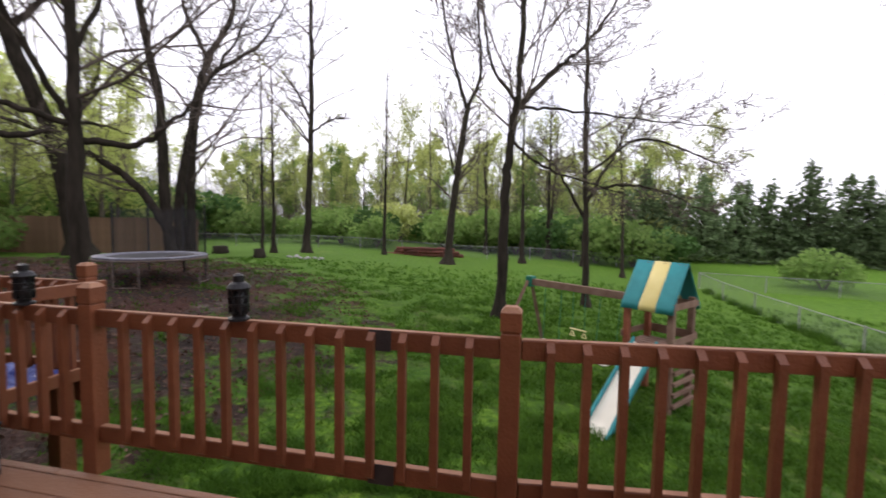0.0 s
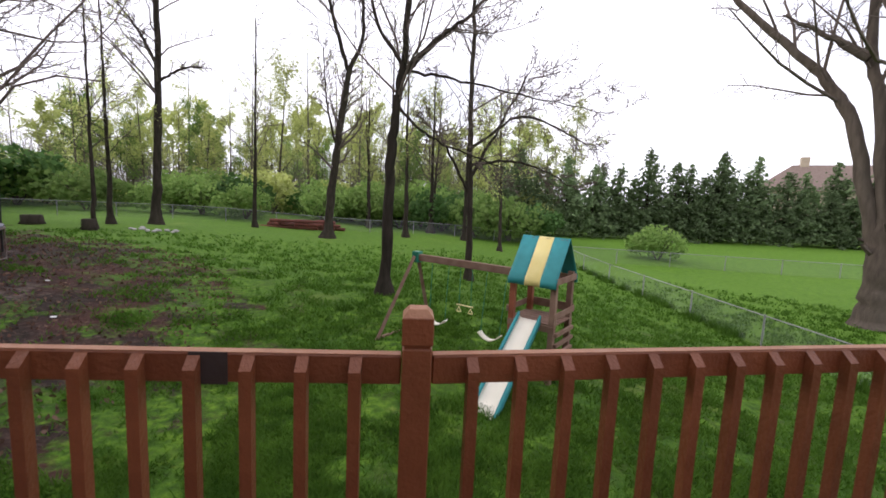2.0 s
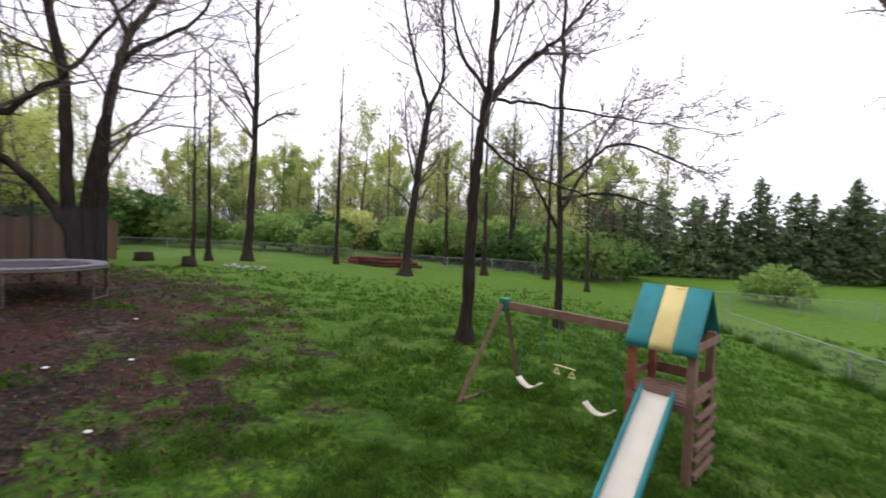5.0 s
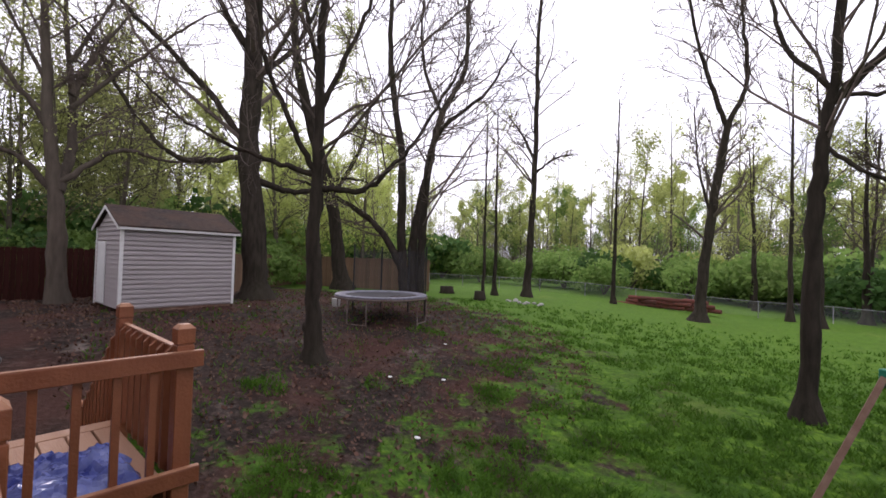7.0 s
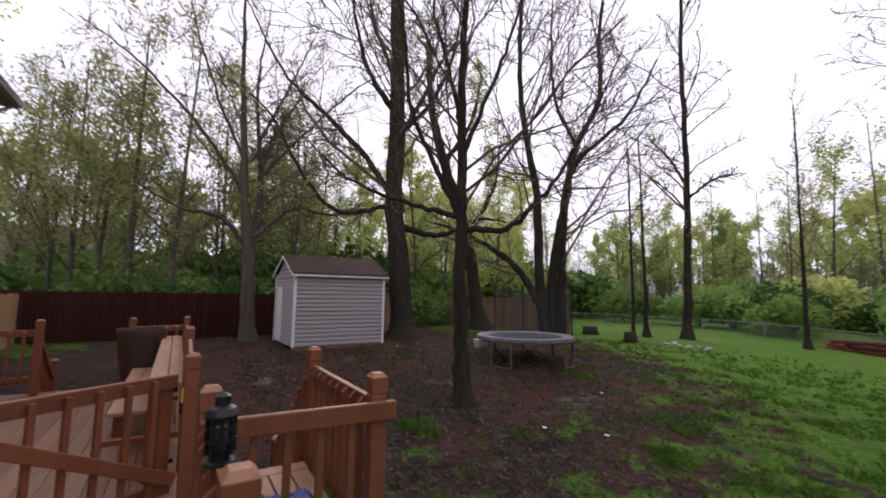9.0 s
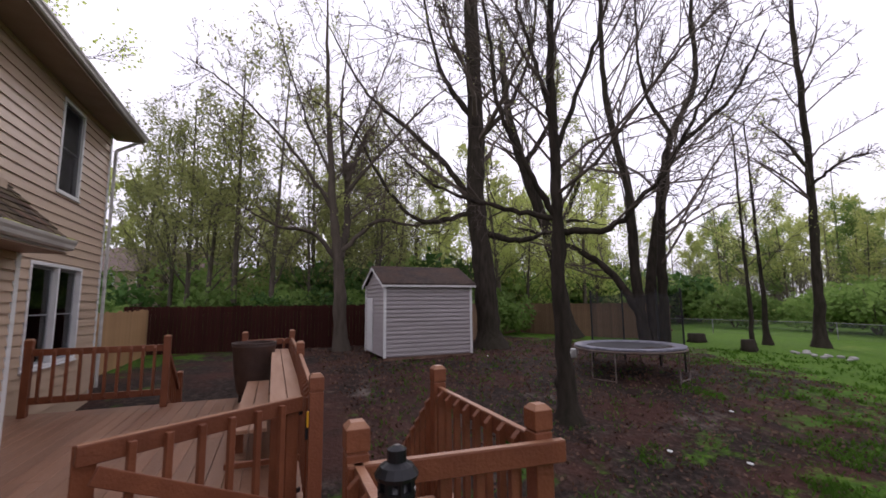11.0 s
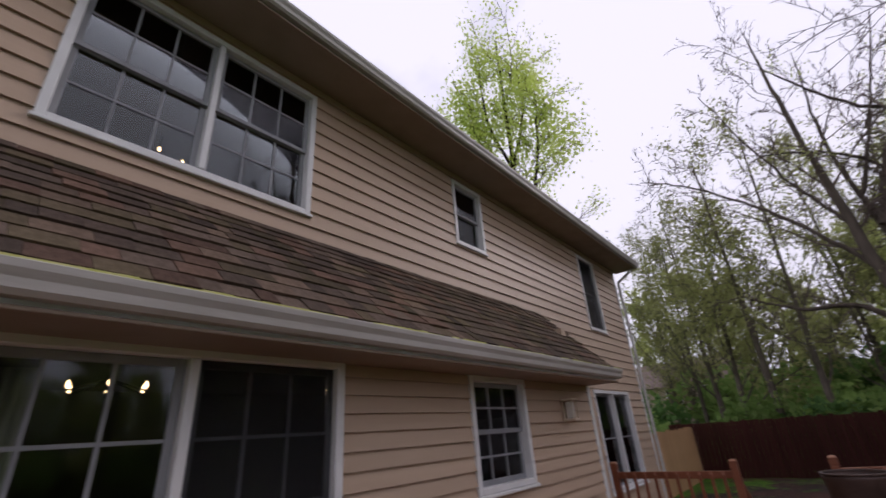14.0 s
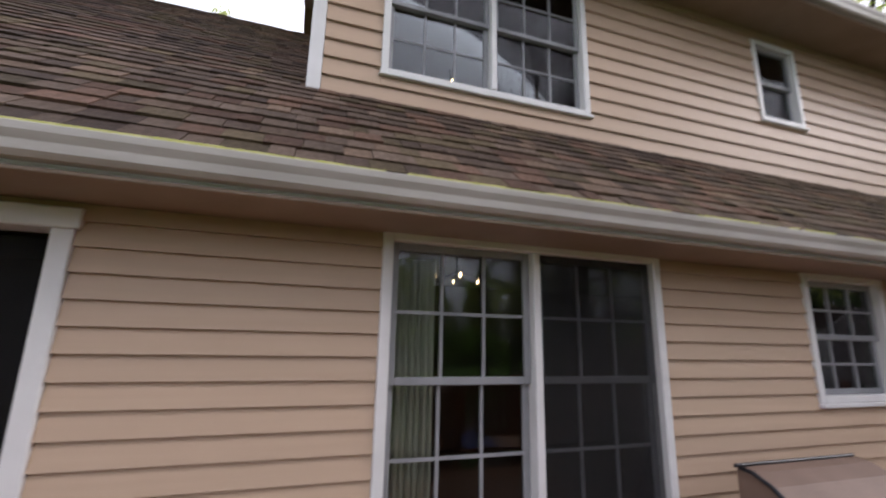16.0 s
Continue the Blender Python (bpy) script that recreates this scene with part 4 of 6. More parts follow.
# barbecue under the wall
gr = thing("barbecue_grill", "barbecue with a rounded tan-brown lid", "grill", pose(-4.36, -0.2, 0.004))
GW = 0.89
prof = [(0.0, 0.56), (0.0, 0.90), (0.02, 0.918), (0.09, 0.908), (0.18, 0.868), (0.27, 0.795), (0.34, 0.69), (0.37, 0.56)]
bm = bmesh.new()
ends = [[bm.verts.new((x, p, q)) for p, q in prof] for x in (0.0, GW)]
for i in range(len(prof)):
    j = (i + 1) % len(prof)
    bm.faces.new((ends[0][i], ends[0][j], ends[1][j], ends[1][i]))
for e in ends:
    bm.faces.new(e)
bmesh.ops.recalc_face_normals(bm, faces=bm.faces)
part("lid", bm, GRILL, gr, "rounded tan-brown lid")
part("lid_edge", rodded((-0.005, 0.004, 0.922), (GW + 0.012, 0.004, 0.922), 0.010), BLACKM, gr, "dark bar along the lid edge")
for a, b in zip(prof[2:], prof[3:]):
    part("lid_rim", rodded((GW + 0.006, a[0], a[1]), (GW + 0.006, b[0], b[1]), 0.012, None, 6), BLACKM, gr)
part("lid_handle", rodded((0.12, 0.41, 0.66), (GW - 0.12, 0.41, 0.66), 0.012), BLACKM, gr, "dark lid handle")
for xx in (0.16, GW - 0.16):
    part("handle_stay", rodded((xx, 0.33, 0.66), (xx, 0.41, 0.66), 0.008), BLACKM, gr)
part("firebox", boxed(0.02, GW - 0.02, 0.01, 0.36, 0.42, 0.555, 0.02), BLACKM, gr)
for xx in (0.04, GW - 0.08):
    for yy in (0.03, 0.30):
        part("leg", boxed(xx, xx + 0.04, yy, yy + 0.04, 0.0, 0.42, 0.003), BLACKM, gr)
part("shelf", boxed(0.03, GW - 0.03, 0.04, 0.33, 0.16, 0.18, 0.003), BLACKM, gr)

# ---- storage box by the railing ----
cb = thing("storage_box", "dark box with a grey-blue patterned side on the deck", "box", pose(-2.72, 1.98, 0.004, 0, 0, 8))
part("body", boxed(-0.14, 0.14, -0.11, 0.11, 0.0, 0.27, 0.012), BLACKM, cb)
part("lid", boxed(-0.148, 0.148, -0.118, 0.118, 0.272, 0.302, 0.01), BLACKM, cb)
for k in range(3):
    part("stripe", boxed(0.142, 0.147, -0.09, 0.09, 0.05 + k * 0.07, 0.09 + k * 0.07, 0.002), PADB, cb, "grey-blue band")
    part("stripe", boxed(-0.11, 0.11, -0.118, -0.112, 0.05 + k * 0.07, 0.09 + k * 0.07, 0.002), PADB, cb, "grey-blue band")

# ---- shed ----
SH = Matrix.Translation((-15.36, 5.33, -0.33)) @ Matrix.Rotation(radians(92.0), 4, "Z")
shed = thing("garden_shed", "pale grey vinyl-sided garden shed with shingle roof", "shed", SH)
SL, SD, SHT, SPK = 3.19, 2.6, 2.46, 3.08
bm = bmesh.new()
vs0 = [bm.verts.new((x, y, z)) for x in (0.03, SL - 0.03) for y, z in ((0.03, 0.05), (SD - 0.03, 0.05), (SD - 0.03, SHT), (SD / 2, SPK - 0.04), (0.03, SHT))]
bm.faces.new(vs0[:5])
bm.faces.new(vs0[5:][::-1])
for i in range(5):
    j = (i + 1) % 5
    bm.faces.new((vs0[i], vs0[5 + i], vs0[5 + j], vs0[j]))
bmesh.ops.recalc_face_normals(bm, faces=bm.faces)
part("body", bm, SHEDSIDE, shed)
nc = 17
ch_ = (SHT - 0.08) / nc
for i in range(nc):
    z = 0.08 + i * ch_
    bm = bmesh.new()
    v = [bm.verts.new((x, y, zz)) for x in (0.06, SL - 0.06) for y, zz in ((0.028, z), (-0.020, z + 0.004), (-0.022, z + 0.016), (-0.016, z + ch_ * 0.55), (0.024, z + ch_ - 0.012), (0.028, z + ch_ - 0.002))]
    for a in range(6):
        b2 = (a + 1) % 6
        bm.faces.new((v[a], v[b2], v[6 + b2], v[6 + a]))
    bm.faces.new(v[:6])
    bm.faces.new(v[6:])
    bmesh.ops.recalc_face_normals(bm, faces=bm.faces)
    part("siding_course", bm, SHEDSIDE, shed)
for i in range(nc + 5):
    z = 0.08 + i * ch_
    half = SD / 2 - 0.05 if z + ch_ < SHT else (SPK - z - ch_) / (SPK - SHT) * SD / 2 - 0.02
    if half > 0.05:
        bm = bmesh.new()
        v = [bm.verts.new((x, y, zz)) for y in (SD / 2 - half, SD / 2 + half) for x, zz in ((0.028, z), (-0.022, z + 0.004), (0.022, z + ch_ - 0.008), (0.028, z + ch_ - 0.002))]
        for a in range(4):
            b2 = (a + 1) % 4
            bm.faces.new((v[a], v[b2], v[4 + b2], v[4 + a]))
        bm.faces.new(v[:4])
        bm.faces.new(v[4:])
        bmesh.ops.recalc_face_normals(bm, faces=bm.faces)
        part("siding_course", bm, SHEDSIDE, shed)
for x0, y0 in ((-0.026, -0.028), (SL - 0.065, -0.028), (-0.026, SD - 0.075)):
    part("corner_trim", boxed(x0, x0 + 0.085, y0, y0 + 0.085, 0.04, SHT, 0.004), WHITE, shed, "white corner trim")
part("door", boxed(-0.045, -0.012, 1.45, 2.25, 0.12, 2.0, 0.004), WHITE, shed, "white shed door")
part("eave_board", boxed(-0.10, SL + 0.10, -0.15, -0.125, SHT - 0.12, SHT - 0.01, 0.004), WHITE, shed, "white eave board")
for sgn in (0, 1):
    bm = bmesh.new()
    y_e, y_r = (-0.16, SD / 2) if sgn == 0 else (SD + 0.16, SD / 2)
    k = (SPK - SHT) / (SD / 2)
    ze = SHT - 0.16 * k + 0.03
    vs = [bm.verts.new((x, y, z + dz)) for dz in (0, 0.05) for x, y, z in ((-0.12, y_e, ze), (SL + 0.12, y_e, ze), (SL + 0.12, y_r, SPK + 0.01), (-0.12, y_r, SPK + 0.01))]
    bm.faces.new(vs[:4][::-1])
    bm.faces.new(vs[4:])
    for a in range(4):
        bm.faces.new((vs[a], vs[(a + 1) % 4], vs[4 + (a + 1) % 4], vs[4 + a]))
    bmesh.ops.recalc_face_normals(bm, faces=bm.faces)
    part("roof_slope", bm, SHEDROOF, shed, "dark weathered shingles")
    for x0 in (-0.125, SL + 0.10):
        bm = bmesh.new()
        vs = [bm.verts.new((x, y, z)) for x in (x0, x0 + 0.022) for y, z in ((y_e, ze - 0.09), (y_e, ze + 0.01), (y_r, SPK + 0.02), (y_r, SPK - 0.08))]
        bm.faces.new(vs[:4])
        bm.faces.new(vs[4:][::-1])
        for a in range(4):
            bm.faces.new((vs[a], vs[(a + 1) % 4], vs[4 + (a + 1) % 4], vs[4 + a]))
        bmesh.ops.recalc_face_normals(bm, faces=bm.faces)
        part("rake_board", bm, WHITE, shed, "white gable board")
part("skid", boxed(0.0, SL, 0.05, 0.15, -0.25, 0.05, 0.004), PLAYW, shed)
part("skid", boxed(0.0, SL, SD - 0.15, SD - 0.05, -0.25, 0.05, 0.004), PLAYW, shed)

# ---- trampoline ----
tr = thing("trampoline", "round trampoline with faded pad and net half up", "trampoline", pose(-11.25, 11.5, ground_z(-11.25, 11.5) - 0.07))
TR = 1.5
part("mat", lathe([(0.01, 0.80), (TR - 0.35, 0.81), (TR - 0.35, 0.825), (0.01, 0.815)], 40), MATT, tr, "grey jumping mat")
part("pad", lathe([(TR - 0.35, 0.82), (TR - 0.33, 0.85), (TR - 0.02, 0.86), (TR, 0.83), (TR - 0.02, 0.80), (TR - 0.34, 0.80)], 40, False), PADB, tr, "faded blue-grey edge pad", True)
part("rim_tube", lathe([(TR - 0.03, 0.76), (TR, 0.74), (TR + 0.02, 0.77), (TR, 0.80), (TR - 0.03, 0.79)], 40, False), RUSTY, tr, smooth=True)
for k in range(4):
    for off in (-0.22, 0.22):
        a = k * math.pi / 2 + off + 0.35
        c, s = math.cos(a) * TR, math.sin(a) * TR
        part("leg", rodded((c, s, -0.08), (c, s, 0.76), 0.019, None, 8), RUSTY, tr)
    a0, a1 = k * math.pi / 2 + 0.13, k * math.pi / 2 + 0.57
    part("foot_tube", rodded((math.cos(a0) * TR, math.sin(a0) * TR, 0.03), (math.cos(a1) * TR, math.sin(a1) * TR, 0.03), 0.018, None, 8), RUSTY, tr)
for deg in (60, 100, 140, 180):
    a = radians(deg)
    part("net_pole", rodded((math.cos(a) * TR, math.sin(a) * TR, 0.1), (math.cos(a) * TR, math.sin(a) * TR, 2.45), 0.028, None, 8), BLACKM, tr)
bm = bmesh.new()
prev = None
for deg in range(60, 181, 5):
    a = radians(deg)
    sag = 0.10 * math.sin(radians((deg - 60) % 40 / 40 * 180))
    c, s = math.cos(a) * (TR - 0.04), math.sin(a) * (TR - 0.04)
    cur = (bm.verts.new((c, s, 0.85)), bm.verts.new((c, s, 2.35 - sag)))
    if prev:
        bm.faces.new((prev[0], cur[0], cur[1], prev[1]))
    prev = cur
part("net", bm, NET, tr, "black safety net")
rng = random.Random(9)
for k in range(9):
    a = rng.uniform(-0.6, 1.4)
    q = rng.uniform(0.6, 1.5)
    solo("fallen_branch", rodded((0, 0, 0.012), (rng.uniform(0.2, 0.6), rng.uniform(-0.3, 0.3), 0.02), 0.012, 0.005, 5), TWIG, "dry twig lying on the trampoline", "twig", pose(-11.25 + q * math.cos(a), 11.5 + q * math.sin(a), ground_z(-11.25, 11.5) + 0.76), group="fallen twigs")

# ---- play set ----
U = Vector((0.757, -0.653, 0))
PS = Matrix.Translation((2.31, 8.03, -1.585)) @ Matrix.Rotation(math.atan2(U.y, U.x), 4, "Z") @ Matrix.Scale(1.032, 4)
# local x along the ridge, local -y out along the slide
ps = thing("play_set", "timber play tower with striped canopy, slide and swings", "play set", PS)
for x in (-0.35, 0.35):
    for y in (-0.34, 0.34):
        part("corner_post", boxed(x - 0.045, x + 0.045, y - 0.045, y + 0.045, 0.0, 1.78, 0.006), REDW if x < 0 else PLAYW, ps)
for y in (-0.37, 0.37):
    part("roof_beam", boxed(-0.40, 0.40, y - 0.02, y + 0.02, 1.62, 1.72, 0.004), PLAYW, ps)
    part("floor_beam", boxed(-0.40, 0.40, y - 0.02, y + 0.02, 0.88, 0.98, 0.004), PLAYW, ps)
    part("guard_board", boxed(-0.40, 0.40, y + 0.046, y + 0.064, 1.08, 1.22, 0.004), PLAYW, ps) if y > 0 else None
for k in range(6):
    part("floor_board", boxed(-0.40, 0.40, -0.37 + k * 0.125, -0.26 + k * 0.125, 0.985, 1.005, 0.002), PLAYW, ps)
for x in (-0.407, 0.407):
    part("side_board", boxed(x - 0.01, x + 0.01, -0.42, 0.42, 1.1, 1.2, 0.003), PLAYW, ps)
    part("gable_board", boxed(x - 0.01, x + 0.01, -0.42, 0.42, 1.64, 1.74, 0.003), PLAYW, ps)
for k in range(5):
    part("ladder_rung", boxed(0.40, 0.45, -0.36, 0.36, 0.14 + k * 0.17, 0.20 + k * 0.17, 0.004), PLAYW, ps)
part("ridge_board", boxed(-0.38, 0.40, -0.02, 0.02, 2.24, 2.31, 0.004), PLAYW, ps)
# canopy: three stripes over the ridge, hem hanging below
for k, (x0, x1, mt, lb) in enumerate(((-0.40, -0.11, TEAL, "teal canvas stripe"), (-0.11, 0.15, YELLOWC, "yellow canvas stripe"), (0.15, 0.42, TEAL, "teal canvas stripe"))):
    bm = bmesh.new()
    rows = [(-0.46, 1.58), (-0.45, 1.68), (-0.22, 2.01), (0.0, 2.335), (0.22, 2.01), (0.45, 1.68), (0.46, 1.58)]
    cols = 6
    grid = [[bm.verts.new((x0 + (x1 - x0) * i / cols, y + 0.008 * noise.noise((x0 + i * 0.3, y * 5, 2)), z + 0.012 * noise.noise((i * 0.7 + x0, y * 4, 5)))) for i in range(cols + 1)] for y, z in rows]
    for a, b in zip(grid, grid[1:]):
        for i in range(cols):
            bm.faces.new((a[i], a[i + 1], b[i + 1], b[i]))
    ob = part("canopy_stripe", bm, mt, ps, lb, True)
    ob.modifiers.new("thick", "SOLIDIFY").thickness = 0.006
# slide: bed with raised teal sides
SX0, SX1, SY0, SY1, SZ0, SZ1 = -0.20, 0.20, -0.42, -1.96, 1.03, 0.06


def slide_at(t):
    y = SY0 + (SY1 - SY0) * t
    z = SZ0 + (SZ1 - SZ0) * (t * 1.06 if t < 0.85 else 0.901 + (t - 0.85) * 0.66)
    return y, z


bm = bmesh.new()
rows = []
for i in range(19):
    y, z = slide_at(i / 18)
    shift = 0.117 * i / 18
    rows.append([bm.verts.new((x + shift, y, z + dz)) for x, dz in ((SX0 + 0.03, 0.02), (SX0 + 0.08, 0.0), (SX1 - 0.08, 0.0), (SX1 - 0.03, 0.02))])
for a, b in zip(rows, rows[1:]):
    for i in range(3):
        bm.faces.new((a[i], a[i + 1], b[i + 1], b[i]))
ob = part("slide_bed", bm, SLIDE, ps, "white plastic slide bed", True)
ob.modifiers.new("thick", "SOLIDIFY").thickness = 0.02
for x in (SX0, SX1 - 0.035):
    bm = bmesh.new()
    rows = []
    for i in range(19):
        y, z = slide_at(i / 18)
        shift = 0.117 * i / 18
        up = 0.11 if i < 16 else 0.11 - 0.03 * (i - 15)
        rows.append([bm.verts.new((xx + shift, y, z + dz)) for xx, dz in ((x, -0.03), (x + 0.035, -0.03), (x + 0.035, up), (x, up))])
    for a, b in zip(rows, rows[1:]):
        for i in range(4):
            bm.faces.new((a[i], a[(i + 1) % 4], b[(i + 1) % 4], b[i]))
    bm.faces.new(rows[0])
    bm.faces.new(rows[-1][::-1])
    bmesh.ops.recalc_face_normals(bm, faces=bm.faces)
    part("slide_side", bm, TEAL, ps, "raised teal slide edge", True)
# swing beam and its A-frame
BXE = -2.72
part("swing_beam", boxed(BXE, -0.40, -0.045, 0.045, 1.62, 1.75, 0.005), PLAYW, ps, "weathered swing beam")
part("beam_bracket", boxed(BXE - 0.06, BXE + 0.10, -0.08, 0.08, 1.58, 1.80, 0.012), GREENP, ps, "green plastic bracket")
for y in (-1.15, 0.62):
    bm = bmesh.new()
    rod(bm, (BXE, y * 0.06, 1.70), (BXE - 0.04, y, -0.02), 0.046, None, 4)
    part("a_frame_leg", bm, PLAYW, ps)
part("a_frame_tie", boxed(BXE - 0.05, BXE + 0.0, -0.92, 0.55, 0.19, 0.25, 0.004), PLAYW, ps)


def swing(x, drop, tilt):
    for dx in (-0.2, 0.2):
        part("swing_chain", rodded((x + dx, 0, 1.62), (x + dx * 0.95, tilt, drop + 0.12), 0.006, None, 5), GREENP, ps, "green coated chain")
    bm = bmesh.new()
    rows = []
    for i in range(11):
        u = -0.22 + 0.44 * i / 10
        z = drop + 0.12 * (abs(u) / 0.22) ** 2
        rows.append([bm.verts.new((x + u, tilt + v, z)) for v in (-0.065, 0.065)])
    for a, b in zip(rows, rows[1:]):
        bm.faces.new((a[0], a[1], b[1], b[0]))
    ob = part("swing_seat", bm, CREAM if drop > 0.7 else SLIDE, ps, "pale bowed swing seat", True)
    ob.modifiers.new("thick", "SOLIDIFY").thickness = 0.02


swing(-2.1, 0.42, -0.05)
swing(-0.85, 0.42, -0.15)
for dx in (-0.13, 0.13):
    part("trapeze_chain", rodded((-1.5 + dx, 0, 1.62), (-1.5 + dx, 0, 0.93), 0.006, None, 5), GREENP, ps)
    for k in range(3):
        a0, a1 = [Vector((-1.5 + dx + 0.06 * math.cos(t), 0, 0.80 + 0.06 * math.sin(t))) for t in (math.pi / 2 + k * 2.094, math.pi / 2 + (k + 1) * 2.094)]
        part("ring_bar", rodded(a0, a1, 0.012, None, 6), CREAM, ps, "pale triangular ring")
part("trapeze_bar", rodded((-1.68, 0, 0.90), (-1.32, 0, 0.90), 0.014, None, 8), CREAM, ps, "pale trapeze bar")


# ---- fences ----
def board_fence(name, label, a, b, top, mat, group=""):
    ax, ay = a
    bx, by = b
    L = math.hypot(bx - ax, by - ay)
    f = thing(name, label, "fence", Matrix.Translation((ax, ay, 0)) @ Matrix.Rotation(math.atan2(by - ay, bx - ax), 4, "Z"))
    n = int(L / 0.145)
    me = {}
    rng = random.Random(int(L * 10))
    for i in range(n):
        key = rng.randrange(4)
        if key not in me:
            bm = boxed(0, 0.138, -0.01, 0.01, -2.0, 0.015 * key - 0.03, 0.003)
            me[key] = bpy.data.meshes.new("board")
            bm.to_mesh(me[key])
            bm.free()
            me[key].materials.append(mat)
        piece("board", me[key], f, (i * 0.145, 0, top))
    for z in (top - 0.25, top - 1.5):
        part("fence_rail", boxed(0, L, 0.012, 0.05, z, z + 0.09, 0.003), mat, f)
    for i in range(int(L / 2.4) + 1):
        part("fence_post", boxed(i * 2.4, i * 2.4 + 0.09, 0.052, 0.142, -0.8, top + 0.02, 0.004), mat, f)
    return f


board_fence("board_fence", "dark red-brown board fence", (-20.7, -3.2), (-20.7, 10.6), 1.42, FENCE_RED)
board_fence("cedar_fence", "fresh pale cedar board fence by the house", (-12.9, -2.4), (-20.6, -2.4), 1.30, FENCE_NEW)
board_fence("tan_fence", "weathered tan board fence", (-20.7, 10.8), (-26.5, 17.0), 1.4, FENCE_TAN)
board_fence("tan_fence", "weathered tan board fence", (-26.4, 17.2), (-18.6, 21.8), 1.35, FENCE_TAN)


def chain_fence(a, b, high, label):
    (ax, ay), (bx, by) = a, b
    L = math.hypot(bx - ax, by - ay)
    f = thing("chain_link_fence", label, "fence", None, group="chain-link fences")
    n = max(1, round(L / 3.0))
    pts = [(ax + (bx - ax) * i / n, ay + (by - ay) * i / n) for i in range(n + 1)]
    for x, y in pts:
        g = ground_z(x, y)
        part("fence_post", rodded((x, y, g - 0.1), (x, y, g + high + 0.04), 0.025, None, 8), DULLST, f)
    for (x0, y0), (x1, y1) in zip(pts, pts[1:]):
        g0, g1 = ground_z(x0, y0), ground_z(x1, y1)
        part("top_rail", rodded((x0, y0, g0 + high), (x1, y1, g1 + high), 0.017, None, 6), DULLST, f)
        bm = bmesh.new()
        bm.faces.new([bm.verts.new(p) for p in ((x0, y0, g0 + 0.02), (x1, y1, g1 + 0.02), (x1, y1, g1 + high), (x0, y0, g0 + high))])
        part("mesh_panel", bm, LINK, f, "grey wire mesh")
    return f


chain_fence((9.75, -6.0), (9.25, 26.0), 0.85, "low grey chain-link fence across the lawn")
chain_fence((9.35, 26.2), (45.0, 19.0), 0.85, "grey chain-link fence along the far lawn")
chain_fence((-30.0, 26.5), (9.2, 33.0), 0.85, "grey chain-link fence behind the lawn")


# ---- trees ----
class Wood:
    """Collects tapered tubes and leaves as plain lists, for one mesh."""

    def __init__(self):
        self.v, self.f = [], []

    def tube(self, pts, radii, sides):
        base = len(self.v)
        n = len(pts)
        for i in range(n):
            d = pts[min(i + 1, n - 1)] - pts[max(i - 1, 0)]
            d = d / (np.linalg.norm(d) + 1e-9)
            ref = np.array([1.0, 0, 0]) if abs(d[0]) < 0.8 else np.array([0, 1.0, 0])
            s = np.cross(d, ref)
            s /= np.linalg.norm(s)
            t = np.cross(d, s)
            for k in range(sides):
                a = 2 * math.pi * k / sides
                self.v.append(pts[i] + radii[i] * (math.cos(a) * s + math.sin(a) * t))
        for i in range(n - 1):
            for k in range(sides):
                a, b = base + i * sides + k, base + i * sides + (k + 1) % sides
                self.f.append((a, b, b + sides, a + sides))

    def leaf(self, p, size, rng):
        d = rng.normal(size=3)
        d /= np.linalg.norm(d)
        e = np.cross(d, rng.normal(size=3))
        e /= np.linalg.norm(e) + 1e-9
        b = len(self.v)
        self.v += [p - d * size * 0.5, p + e * size * 0.34, p + d * size * 0.5, p - e * size * 0.34]
        self.f.append((b, b + 1, b + 2, b + 3))

    def small_leaf(self, p, size, rng):
        b = len(self.v)
        d, e = rng.normal(size=(2, 3)) * size * 0.42
        self.v += [p - d, p + d, p + e * 1.3]
        self.f.append((b, b + 1, b + 2))

    def mesh(self, name, mat, smooth=False):
        return mesh_of(name, self.v, self.f, mat, smooth)


def smooth_line(pts, n):
    """Points along a smooth curve through the given ones."""
    pts = np.array(pts, float)
    ext = np.vstack([2 * pts[0] - pts[1], pts, 2 * pts[-1] - pts[-2]])
    out = []
    segs = len(pts) - 1
    for i in range(n):
        u = i / (n - 1) * segs
        k = min(int(u), segs - 1)
        t = u - k
        p0, p1, p2, p3 = ext[k : k + 4]
        out.append(0.5 * (2 * p1 + (p2 - p0) * t + (2 * p0 - 5 * p1 + 4 * p2 - p3) * t * t + (3 * p1 - p0 - 3 * p2 + p3) * t ** 3))
    return np.array(out)


